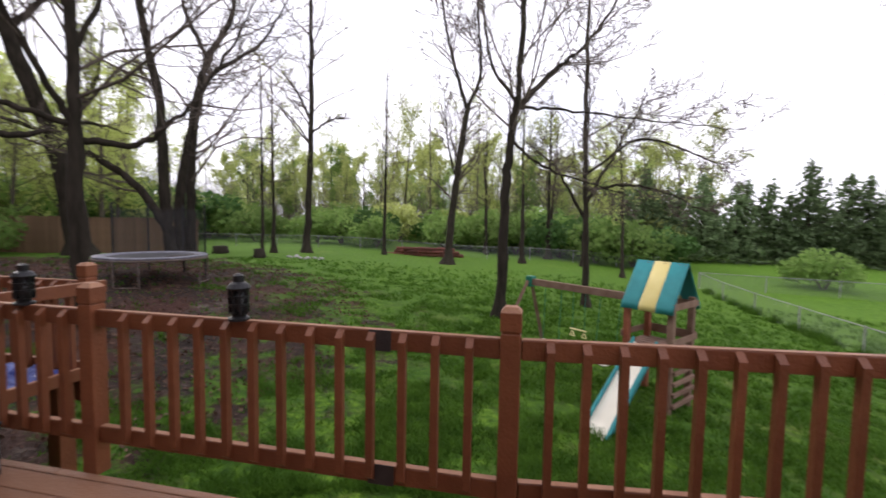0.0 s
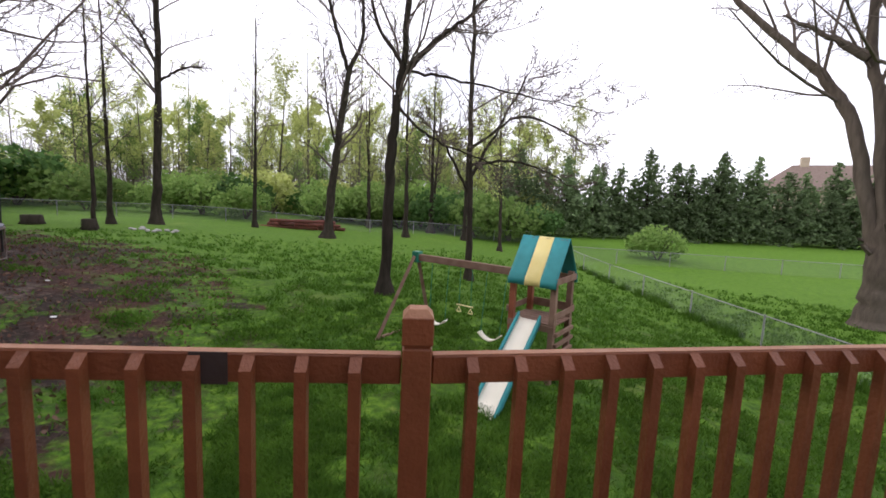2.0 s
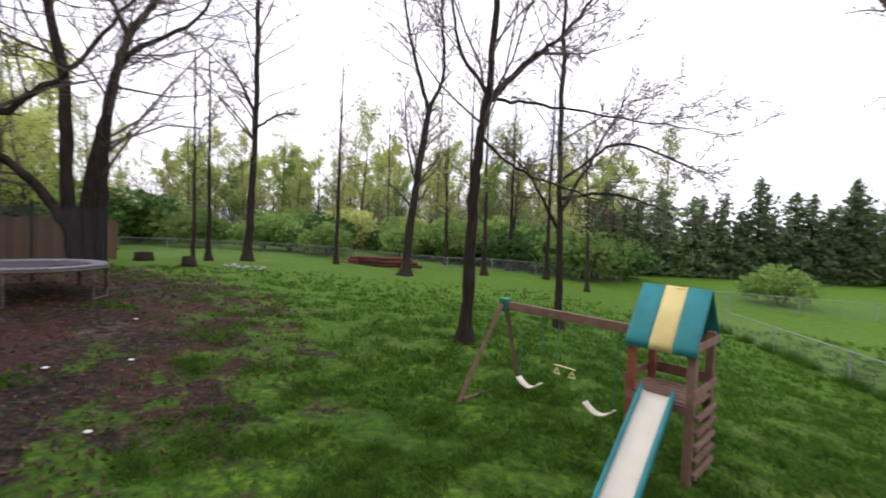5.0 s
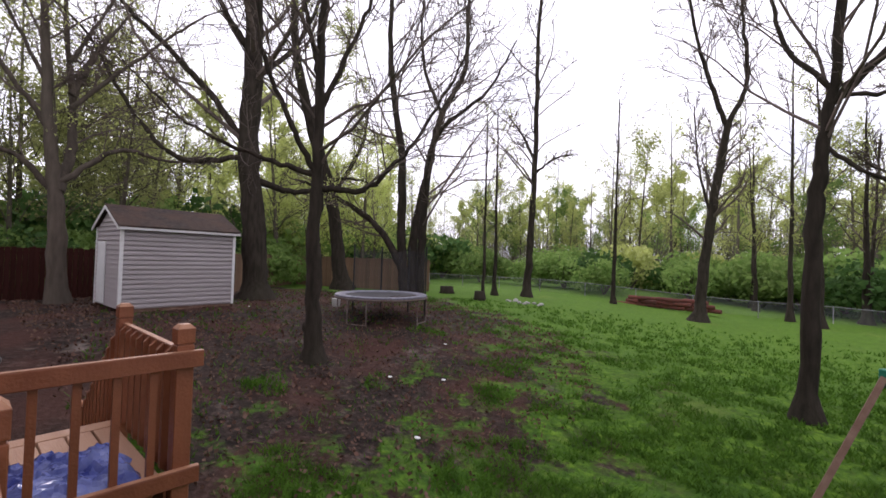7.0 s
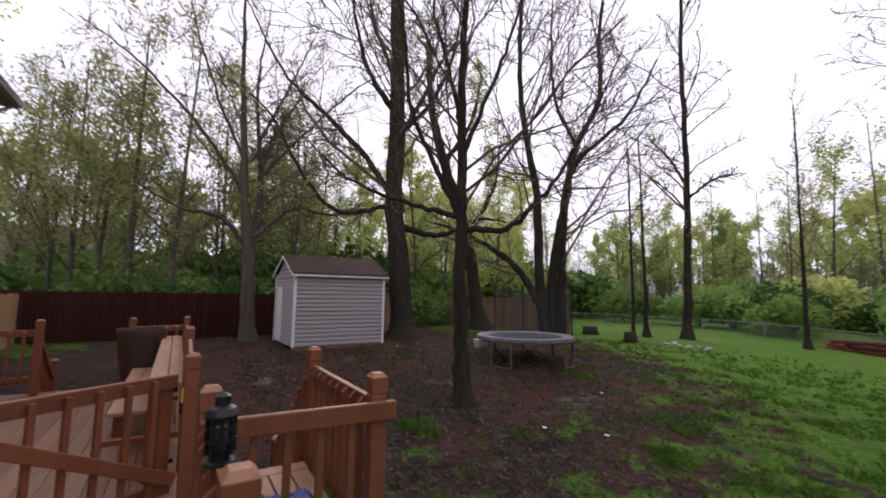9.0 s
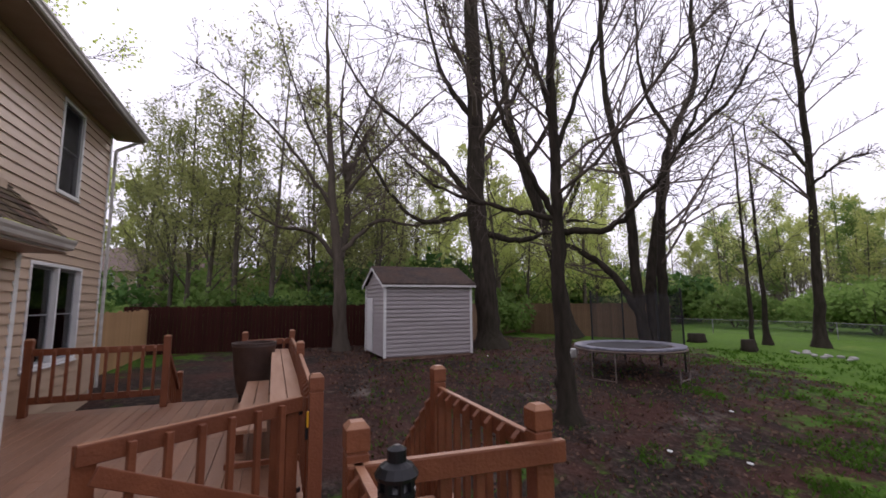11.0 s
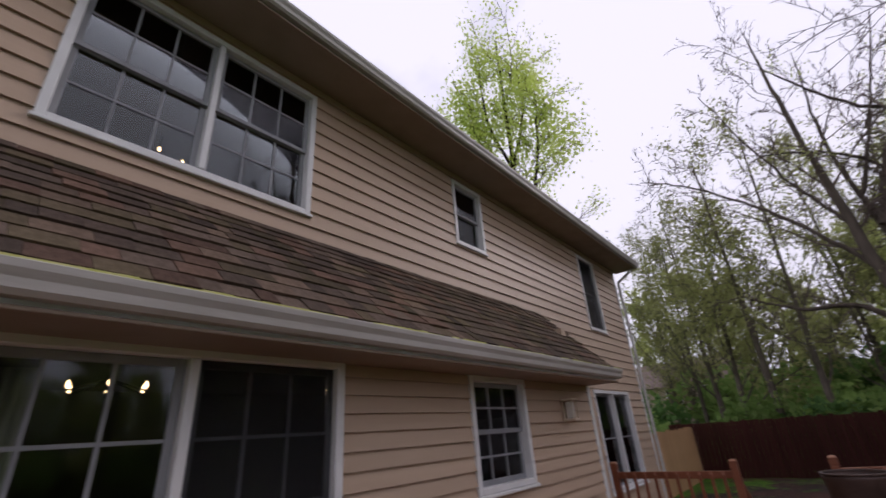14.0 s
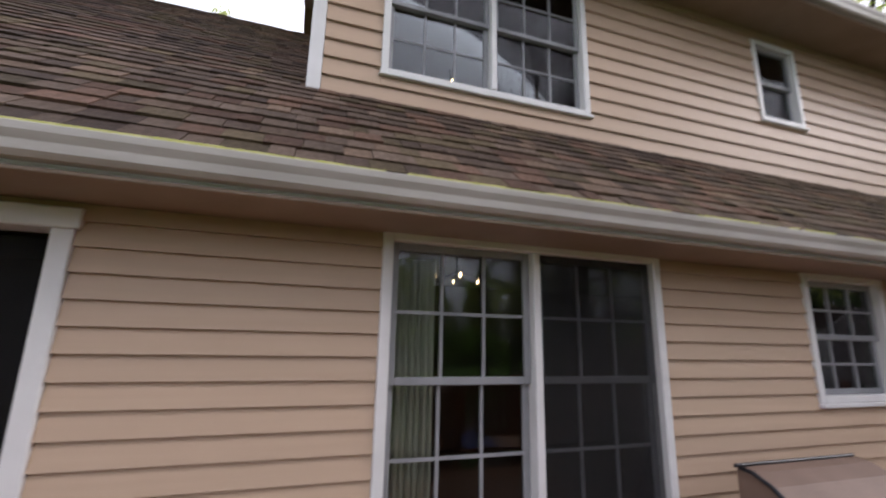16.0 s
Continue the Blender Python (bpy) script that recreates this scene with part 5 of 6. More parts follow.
def grow(wood, tips, line, r0, r1, level, counts, rng, reach, droop=0.0, start=0.25, rmin=0.008):
    """Branches off a limb, and branches off those."""
    if level >= len(counts):
        return
    seg = np.diff(line, axis=0)
    length = np.linalg.norm(seg, axis=1).sum()
    for c in range(counts[level]):
        u = start + (1 - start) * (c + rng.uniform(0, 1)) / counts[level]
        u = min(u, 0.999)
        k = min(int(u * (len(line) - 1)), len(line) - 2)
        p = line[k] + (line[k + 1] - line[k]) * (u * (len(line) - 1) - k)
        d = seg[k] / (np.linalg.norm(seg[k]) + 1e-9)
        side = np.cross(d, rng.normal(size=3))
        side /= np.linalg.norm(side) + 1e-9
        spread = rng.uniform(0.6, 1.35)
        q = d + spread * side + np.array([0, 0, 0.14 - droop])
        q /= np.linalg.norm(q)
        rr = (r0 + (r1 - r0) * u)
        rb = max(rr * (rng.uniform(0.22, 0.40) if level == 0 else rng.uniform(0.35, 0.6)), rmin * 1.25)
        ln = reach * length * rng.uniform(0.5, 1.05) * (1.2 - 0.6 * u)
        n = 5 if level == 0 else 4 if level == 1 else 3
        pts = [p]
        for i in range(n - 1):
            q = q + rng.normal(size=3) * 0.20 + np.array([0, 0, 0.05 - droop * 0.3])
            q /= np.linalg.norm(q)
            pts.append(pts[-1] + q * ln / (n - 1))
        pts = np.array(pts)
        re = max(rb * 0.35, rmin * 0.75)
        wood.tube(pts, np.linspace(rb, re, n), 5 if level == 0 else 3)
        tips.append((pts[-1], level))
        tips.append((pts[n // 2], level))
        grow(wood, tips, pts, rb, re, level + 1, counts, rng, reach * 0.95, droop, 0.2, rmin)


def yard_tree(label, x, y, yaw, limbs, seed, bark=None, counts=(9, 6, 4), reach=0.42, leaves=0, leaf_mat=None, leaf_size=0.09, leaf_spread=0.16, flare=2.0, z=None, size=1.0):
    """A tree whose main limbs run through (across, up) points in the plane that faces along yaw, with branches grown on them."""
    bark = bark or BARK
    limbs = [(r0 * size, r1 * size, [(a * size, b * size) for a, b in pts]) for r0, r1, pts in limbs]
    rng = np.random.default_rng(seed)
    t = thing("tree", label, "tree", pose(x, y, (ground_z(x, y) if z is None else z) - 0.05, 0, 0, yaw))
    tips = []
    fine = Wood()
    for i, (r0, r1, pts) in enumerate(limbs):
        depth = 0.0 if i == 0 else rng.uniform(-0.35, 0.35)
        total = max(len(pts) - 1, 1)
        p3 = [(px, (0.0 if i == 0 else depth * k * (pts[-1][1] - pts[0][1]) / total * 0.6), pz) for k, (px, pz) in enumerate(pts)]
        n = 6 * len(pts)
        line = smooth_line(p3, n)
        line[1:] += rng.normal(size=(n - 1, 3)) * 0.02
        rad = np.linspace(r0, r1, n)
        if i == 0:
            h = line[:, 2]
            rad = rad * (1 + (flare - 1) * np.exp(-h / 0.22))
        rad = rad * (1 + 0.06 * rng.normal(size=n).clip(-1.5, 1.5))
        w = Wood()
        w.tube(line, rad, 12 if i == 0 else 9)
        ob = new("trunk" if i == 0 else "limb", w.mesh("limb", bark, True))
        ob.parent = t
        grow(fine, tips, line, r0, r1, 0, counts, rng, reach, 0.05, 0.40 if i == 0 else 0.22, 0.0034 + 0.00026 * math.hypot(x, y))
    ob = new("twig_crown", fine.mesh("twig_crown", TWIG))
    ob.parent = t
    tagged(ob, kind="stuff")
    if leaves:
        lw = Wood()
        for p, lv in tips:
            for _ in range(leaves if lv else 1):
                lw.leaf(p + rng.normal(size=3) * leaf_spread, leaf_size * rng.uniform(0.6, 1.4), rng)
        ob = new("crown", lw.mesh("leaves", leaf_mat or LEAF_SPRING))
        ob.parent = t
        tagged(ob, "scattered young leaves", kind="stuff")
    return t


tree_a = yard_tree("dark-barked bare tree with long low side limbs", -8.85, 7.52, 57.6, [
    (0.19, 0.05, [(0, 0), (-0.07, 2.46), (-0.07, 4.42), (-0.08, 6.41), (-0.05, 9.4), (0.3, 14.0)]),
    (0.075, 0.02, [(-0.07, 4.3), (-0.65, 5.4), (-1.26, 6.73), (-1.5, 9.0), (-2.2, 12.5)]),
    (0.085, 0.015, [(0, 4.05), (1.01, 4.1), (1.93, 4.98), (2.9, 6.6), (3.6, 8.2)]),
    (0.065, 0.015, [(-0.02, 5.9), (0.7, 7.76), (1.3, 9.6), (1.9, 13.0)]),
    (0.07, 0.012, [(-0.17, 4.35), (-1.51, 4.72), (-2.9, 5.35), (-4.2, 6.6)]),
    (0.07, 0.015, [(-0.02, 6.4), (-0.4, 7.9), (-0.8, 9.8), (-1.0, 13.0)])], 11, size=0.958, counts=(16, 9, 5), reach=0.46)
bm = bmesh.new()
bmesh.ops.create_icosphere(bm, subdivisions=3, radius=0.115)
burl_at = tree_a.matrix_world.inverted() @ Vector((-8.94, 7.39, -0.14))
for v in bm.verts:
    v.co = Vector((v.co.x, v.co.y, v.co.z * 1.35)) * (1 + 0.3 * noise.noise(v.co * 7)) + burl_at
part("burl", bm, BARK, tree_a, "dark lump on the trunk", True)
yard_tree("clump of leaning bare stems beside the trampoline", -15.2, 16.75, 45.4, [
    (0.27, 0.06, [(-0.27, 0), (-0.53, 2.61), (-0.66, 7.06), (-1.31, 11.24), (-1.38, 16.0), (-1.0, 21.0)]),
    (0.26, 0.06, [(0.14, 0), (0.05, 2.91), (0.67, 6.58), (1.24, 9.43), (2.53, 12.37), (2.7, 16.0), (3.3, 21.0)]),
    (0.24, 0.03, [(0.42, 0), (0.48, 2.93), (0.68, 6.3), (1.15, 8.29), (3.46, 10.43), (4.8, 12.9)]),
    (0.20, 0.05, [(-0.34, 1.4), (-1.82, 3.65), (-4.08, 5.06), (-5.6, 5.6)]),
    (0.10, 0.03, [(1.24, 9.43), (0.28, 11.92), (0.15, 15.2), (0.4, 19.0)])], 12, size=0.970, counts=(17, 10, 5), reach=0.38, flare=1.35)
yard_tree("tall thick oak with grey-brown bark behind the shed", -17.1, 10.07, 64.8, [
    (0.50, 0.26, [(0, 0), (-0.15, 2.82), (-0.48, 6.28), (-0.41, 9.81), (-0.5, 15.5), (-0.2, 23.0)]),
    (0.16, 0.03, [(-0.55, 6.3), (-1.98, 8.31), (-3.6, 9.95), (-5.6, 12.0), (-7.5, 15.5)]),
    (0.15, 0.04, [(-0.45, 10.0), (-1.56, 11.85), (-2.3, 14.0), (-3.2, 19.0)]),
    (0.12, 0.02, [(-0.5, 5.9), (-2.8, 5.48), (-4.35, 6.97), (-6.0, 9.8), (-8.5, 11.5)]),
    (0.16, 0.02, [(-0.4, 5.0), (1.6, 4.6), (3.4, 5.4), (5.0, 5.2)]),
    (0.14, 0.03, [(-0.45, 9.0), (1.3, 11.2), (2.4, 14.5), (3.0, 20.0)])], 13, size=0.957, counts=(11, 7, 4), reach=0.38, leaves=1, leaf_size=0.08)
yard_tree("leaning mossy tree behind the tan fence", -22.0, 15.6, 61.0, [
    (0.42, 0.15, [(1.7, 0), (0.9, 5.3), (-0.5, 9.8), (-1.3, 13.5), (-1.6, 17.5)]),
    (0.18, 0.03, [(0.9, 5.3), (2.6, 8.6), (3.2, 12.0)]),
    (0.2, 0.03, [(-0.5, 9.8), (1.2, 12.6), (1.8, 16.0)])], 14, counts=(11, 7, 4), leaves=2, leaf_size=0.12)
yard_tree("pale-barked forked tree before the red fence", -19.1, 4.52, 83.1, [
    (0.27, 0.015, [(0, 0), (-0.23, 3.79), (-0.5, 6.33), (-0.8, 11.5), (-0.9, 16.0)]),
    (0.20, 0.015, [(-0.17, 3.7), (0.12, 5.17), (0.09, 7.07), (-0.2, 11.0), (0.2, 15.5)]),
    (0.13, 0.03, [(0.09, 6.9), (0.62, 8.41), (1.6, 10.3)]),
    (0.11, 0.02, [(-0.23, 3.6), (-1.2, 4.72), (-2.6, 5.0), (-4.0, 5.8)]),
    (0.11, 0.02, [(-0.2, 3.9), (1.4, 5.3), (3.0, 5.2), (4.6, 5.9)]),
    (0.08, 0.015, [(-0.35, 5.5), (-2.0, 8.0), (-4.2, 10.2), (-6.0, 11.4)]),
    (0.08, 0.015, [(0.1, 6.5), (1.8, 8.6), (3.6, 10.6), (5.2, 11.8)]),
    (0.07, 0.015, [(-0.5, 7.0), (-1.8, 10.0), (-3.0, 14.0)]),
    (0.07, 0.015, [(0.0, 8.0), (1.2, 11.0), (2.4, 14.5)])], 15, bark=PALEBARK, counts=(12, 9, 5), reach=0.42, flare=1.4)
yard_tree("slim dark tree on the lawn, forked above", -0.61, 12.3, 4.0, [
    (0.165, 0.05, [(0, 0), (0.08, 3.81), (0.16, 5.27), (0.32, 6.7), (0.55, 10.5), (0.6, 14.5)]),
    (0.095, 0.02, [(0.27, 6.3), (1.46, 7.59), (2.09, 8.11), (3.2, 9.6), (4.2, 12.5)]),
    (0.05, 0.01, [(0.15, 5.5), (1.1, 4.69), (2.66, 4.13), (3.6, 3.84)]),
    (0.05, 0.008, [(0.28, 6.45), (1.69, 6.34), (3.93, 6.04), (7.0, 5.68)]),
    (0.06, 0.01, [(0.3, 6.6), (-0.5, 8.0), (-0.8, 10.0), (-0.9, 13.0)])], 16, size=0.900, counts=(16, 10, 6), reach=0.42)
yard_tree("tall bare tree forking into two at the lawn's far edge", -4.73, 25.75, 10.9, [
    (0.30, 0.19, [(0, 0), (0.45, 5.36), (1.24, 11.1)]),
    (0.15, 0.04, [(1.2, 10.9), (0.27, 13.69), (-0.6, 17.5), (-1.0, 22.0)]),
    (0.15, 0.04, [(1.24, 11.0), (2.09, 13.59), (1.8, 18.0), (2.2, 22.0)]),
    (0.08, 0.03, [(0.47, 6.0), (-0.18, 9.0), (-0.4, 12.0)])], 17, size=0.850, counts=(18, 9, 5), reach=0.40)
yard_tree("straight bare tree near the back of the lawn", -13.27, 24.35, 29.6, [
    (0.24, 0.07, [(0, 0), (0.14, 3.58), (0.3, 8.33), (0.3, 15.0), (0.5, 20.0)]),
    (0.10, 0.02, [(0.3, 8.2), (-0.49, 9.86), (-1.4, 11.2)]),
    (0.09, 0.02, [(0.3, 7.5), (1.5, 8.4), (2.6, 8.6)])], 18, size=0.977, counts=(24, 9, 5), reach=0.30)
yard_tree("slender tree with drooping fine twigs on the lawn", 2.0, 14.9, -7.7, [
    (0.125, 0.03, [(0, 0), (-0.13, 3.41), (-0.25, 7.51), (-0.28, 12.0), (-0.2, 15.0)]),
    (0.07, 0.01, [(-0.16, 3.9), (1.01, 6.14), (1.9, 8.0)]),
    (0.06, 0.01, [(-0.13, 3.3), (-1.24, 5.24), (-2.0, 5.9)]),
    (0.06, 0.01, [(-0.2, 5.0), (1.6, 6.2), (3.4, 5.6), (4.4, 5.0)]),
    (0.06, 0.01, [(-0.2, 4.4), (1.4, 4.6), (2.8, 4.2), (3.9, 3.6)])], 19, size=0.870, counts=(17, 9, 6), reach=0.38)
yard_tree("massive many-limbed maple in the neighbouring lawn", 15.3, 13.6, -50.3, [
    (0.46, 0.28, [(0, 0), (-0.04, 1.4), (-0.05, 2.9)]),
    (0.19, 0.06, [(-0.2, 1.9), (-1.01, 5.21), (-1.75, 6.63), (-2.9, 8.0), (-4.6, 10.2), (-5.2, 13.0)]),
    (0.17, 0.07, [(-0.12, 2.4), (-0.58, 5.84), (-0.96, 7.52), (-1.1, 11.5), (-1.3, 14.5)]),
    (0.19, 0.08, [(0.02, 2.4), (-0.13, 6.13), (-0.46, 8.08), (-0.6, 11.5), (-0.4, 14.5)]),
    (0.23, 0.10, [(0.15, 2.0), (0.57, 4.96), (0.96, 5.87), (1.19, 7.04), (1.5, 10.5), (1.9, 13.5)]),
    (0.14, 0.05, [(0.9, 5.7), (1.58, 6.55), (2.28, 6.81), (4.2, 7.8)]),
    (0.13, 0.03, [(-0.91, 7.0), (-1.77, 7.74), (-2.9, 8.6)])], 20, bark=PALEBARK, size=1.245, counts=(12, 8, 5), reach=0.34, flare=1.3)
yard_tree("pale straight tree in the far neighbouring lawn", 32.9, 19.8, -60.0, [
    (0.36, 0.08, [(0, 0), (0.1, 5.0), (0.3, 10.0), (0.2, 17.0)]),
    (0.14, 0.03, [(0.15, 6.0), (-1.6, 8.6), (-2.6, 12.0)]),
    (0.12, 0.03, [(0.25, 7.5), (1.9, 10.0), (2.6, 13.5)])], 21, bark=PALEBARK, counts=(14, 8, 4), reach=0.34)
for k, (x, y, h, r) in enumerate([(-13.9, 20.9, 10, 0.10), (-14.8, 23.3, 11, 0.13), (-9.4, 27.6, 12, 0.13), (-3.3, 34.8, 10, 0.13), (1.44, 32.9, 11, 0.20), (-0.33, 28.6, 12, 0.16), (1.6, 34.0, 10, 0.14), (-3.6, 37.0, 11, 0.2), (3.6, 30.0, 12, 0.16), (5.5, 27.0, 9, 0.12), (-1.5, 30.5, 14, 0.14)]):
    rr = random.Random(40 + k)
    lean = rr.uniform(-0.5, 0.5)
    yard_tree("thin bare tree at the edge of the lawn", x, y, rr.uniform(-30, 30), [(r, 0.03, [(0, 0), (lean * 0.3, h * 0.4), (lean, h)])], 60 + k, counts=(16, 7, 4), reach=0.30, leaves=1 if k % 2 else 0, leaf_size=0.10)


# a squirrel's nest of twigs high in the forked tree
nest = Wood()
nr = np.random.default_rng(50)
for _ in range(260):
    a = nr.normal(size=3) * np.array([0.26, 0.26, 0.17])
    b = a + nr.normal(size=3) * 0.16
    nest.tube(np.array([a, b]), np.array([0.012, 0.006]), 3)
ob = new("twig_nest", nest.mesh("twig_nest", TWIG))
ob.location = (-19.0, 4.71, 7.0)
tagged(ob, "dark untidy nest of twigs in a tree fork", "nest")


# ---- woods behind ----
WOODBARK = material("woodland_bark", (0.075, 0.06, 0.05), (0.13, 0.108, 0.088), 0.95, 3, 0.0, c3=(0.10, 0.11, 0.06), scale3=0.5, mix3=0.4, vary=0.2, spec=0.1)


def wood_tree_meshes(seed, h, leaves, leaf_size, spread):
    rng = np.random.default_rng(seed)
    w, tips = Wood(), []
    lean = rng.normal(size=2) * 0.5
    line = smooth_line([(0, 0, 0), (lean[0] * 0.3, lean[1] * 0.3, h * 0.4), (lean[0], lean[1], h)], 12)
    w.tube(line, np.linspace(0.16, 0.03, 12), 6)
    grow(w, tips, line, 0.16, 0.03, 0, (16, 6, 2), rng, spread, 0.0, 0.25, 0.011)
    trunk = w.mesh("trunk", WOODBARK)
    lw = Wood()
    for p, lv in tips:
        for _ in range(leaves):
            lw.small_leaf(p + rng.normal(size=3) * 0.30, leaf_size * rng.uniform(0.5, 1.4), rng)
    return trunk, lw


def woods(variants, spots, label, group, leaf_mats):
    made = []
    for k, (h, lv, ls, sp) in enumerate(variants):
        trunk, lw = wood_tree_meshes(100 + k * 7 + len(spots), h, lv, ls, sp)
        made.append((trunk, lw.mesh("leaves", leaf_mats[k % len(leaf_mats)]) if lv else None))
    for k, (x, y, s) in enumerate(spots):
        trunk, leaf = made[k % len(made)]
        t = thing("woodland_tree", label, "tree", Matrix.Translation((x, y, ground_z(x, y) - 0.1)) @ Matrix.Rotation(k * 2.4, 4, "Z") @ Matrix.Scale(s, 4), group=group)
        o = new("trunk", trunk)
        o.parent = t
        if leaf:
            o = new("crown", leaf)
            o.parent = t
            tagged(o, "young leaves", kind="stuff")


rng = random.Random(77)
back = [(-46 + 66 * (i + rng.random()) / 46, 46 + rng.uniform(0, 22), rng.uniform(0.75, 1.15)) for i in range(46)]
woods([(15, 2, 0.14, 0.32), (13, 8, 0.15, 0.36), (16, 4, 0.13, 0.3), (11, 12, 0.16, 0.42)], back, "thin half-bare woodland tree behind the lawn", "woods behind the lawn", [LEAF_SPRING, LEAF_SPRING, LEAF_SPRING, LEAF_SHRUB])
west = [(-24 - rng.uniform(0, 14), -7 + 36 * (i + rng.random()) / 40, rng.uniform(0.75, 1.25)) for i in range(40)]
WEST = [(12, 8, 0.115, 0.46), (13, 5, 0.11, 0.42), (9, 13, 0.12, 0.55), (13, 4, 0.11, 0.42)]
woods([(9, 5, 0.115, 0.46), (10, 3, 0.11, 0.42), (7, 9, 0.12, 0.55), (10, 2, 0.11, 0.42)], [q for q in west if q[1] > 11.0], "young-leaved woodland tree beyond the tan fence", "woods beyond the tan fence", [LEAF_FRESH, LEAF_SPRING])
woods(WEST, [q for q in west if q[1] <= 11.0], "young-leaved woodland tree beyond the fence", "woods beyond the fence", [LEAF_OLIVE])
far = [(-70 + 95 * (i + rng.random()) / 34, 74 + rng.uniform(0, 30), rng.uniform(0.9, 1.3)) for i in range(34)] + [(-48 - rng.uniform(0, 20), -25 + 80 * (i + rng.random()) / 24, rng.uniform(1.0, 1.4)) for i in range(24)]
woods([(13, 5, 0.34, 0.4), (15, 4, 0.3, 0.34)], far, "half-bare tree in the distant woods", "distant woods", [LEAF_SPRING, LEAF_SPRING])


# bare twiggy undergrowth of the distant woods
def thicket(spots, seed):
    rng = np.random.default_rng(seed)
    w = Wood()
    for x, y in spots:
        h = rng.uniform(3.5, 9.5)
        top = np.array([x + rng.normal() * 0.7, y + rng.normal() * 0.7, -1.3 + h])
        foot = np.array([x, y, -1.5])
        w.tube(np.array([foot, top]), np.array([0.07, 0.025]), 3)
        for _ in range(5):
            p = foot + (top - foot) * rng.uniform(0.3, 0.98)
            q = p + np.array([rng.normal() * 0.9, rng.normal() * 0.9, rng.uniform(0.2, 1.3)])
            w.tube(np.array([p, q]), np.array([0.028, 0.018]), 3)
    return w


rng2 = np.random.default_rng(21)
# Paler than the near twigs: distance haze is mixed into the bark colour.
HAZEW = material("hazed_distant_twigs", (0.13, 0.105, 0.09), (0.19, 0.165, 0.14), 0.95, 2, 0.0, c3=(0.15, 0.165, 0.08), scale3=0.3, mix3=0.6, spec=0.1)
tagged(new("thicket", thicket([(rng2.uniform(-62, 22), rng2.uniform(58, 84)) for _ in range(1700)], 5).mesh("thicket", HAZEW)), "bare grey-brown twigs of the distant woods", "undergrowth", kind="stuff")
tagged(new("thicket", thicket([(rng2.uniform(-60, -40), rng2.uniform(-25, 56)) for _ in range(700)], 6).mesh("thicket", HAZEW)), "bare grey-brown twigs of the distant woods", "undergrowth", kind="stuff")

# bright maple behind the house
yard_tree("bright yellow-green maple in fresh leaf behind the house", -16.2, -5.6, 115.0, [
    (0.22, 0.05, [(0, 0), (0.1, 6.0), (0.0, 12.0), (0.1, 20.3)]),
    (0.10, 0.03, [(0.05, 9.0), (-1.0, 12.0), (-1.4, 15.0)]),
    (0.10, 0.03, [(0.05, 9.2), (1.0, 12.2), (1.4, 15.0)]),
    (0.08, 0.03, [(0.0, 12.4), (-0.8, 15.0), (-0.9, 18.0)]),
    (0.08, 0.03, [(0.0, 12.6), (0.8, 15.4), (0.9, 18.4)])], 31, counts=(13, 8, 4), reach=0.40, leaves=3, leaf_mat=LEAF_BRIGHT, leaf_size=0.14, leaf_spread=0.32)
yard_tree("young-leaved tree rising behind the roof", 8.5, -22.0, 170.0, [
    (0.3, 0.06, [(0, 0), (0.2, 8.0), (0.0, 16.0), (0.0, 24.0)]),
    (0.12, 0.02, [(0.1, 12.0), (2.0, 17.0), (3.4, 21.5)])], 32, counts=(10, 6, 4), reach=0.3, leaves=3, leaf_mat=LEAF_SPRING, leaf_size=0.18)


def shrub_mesh(seed, rx, rz, count, size, mat):
    """An uneven mass of small leaves round a few lumps."""
    rng = np.random.default_rng(seed)
    lw = Wood()
    lumps = [(rng.uniform(-0.6, 0.6) * rx, rng.uniform(-0.6, 0.6) * rx, rng.uniform(0.3, 0.75) * rz, rng.uniform(0.35, 0.6)) for _ in range(9)]
    for _ in range(count):
        cx, cy, cz, s = lumps[rng.integers(len(lumps))]
        d = rng.normal(size=3)
        d /= np.linalg.norm(d)
        q = np.array([cx, cy, cz]) + d * np.array([rx, rx, rz * 0.8]) * s * rng.uniform(0.55, 1.0)
        if q[2] > 0.02:
            lw.leaf(q, size * rng.uniform(0.6, 1.5), rng)
    st = Wood()
    for _ in range(9):
        a = rng.uniform(0, 6.28)
        tip = np.array([math.cos(a) * rx * 0.6, math.sin(a) * rx * 0.6, rz * rng.uniform(0.5, 0.95)])
        st.tube(smooth_line([(0, 0, -0.1), tip * 0.5 + np.array([0, 0, 0.1]), tip], 6), np.linspace(0.035, 0.008, 6), 4)
    return lw.mesh("leaves", mat), st.mesh("stems", TWIG)


def shrubs(meshes, spots, label, group):
    for k, (x, y, s) in enumerate(spots):
        leaf, stem = meshes[k % len(meshes)]
        t = thing("shrub", label, "shrub", Matrix.Translation((x, y, ground_z(x, y) - 0.03)) @ Matrix.Rotation(k * 1.7, 4, "Z") @ Matrix.Scale(s, 4), group=group)
        for nm, me in (("crown", leaf), ("stems", stem)):
            o = new(nm, me)
            o.parent = t
            tagged(o, kind="stuff")




def beside_gap(spots):
    """Leaves open the gap in the growth through which the far house shows."""
    return [q for q in spots if abs((q[0] + 1.8) * -0.2316 + (q[1] - 1.9) * 0.9728) > 1.5 * q[2]]


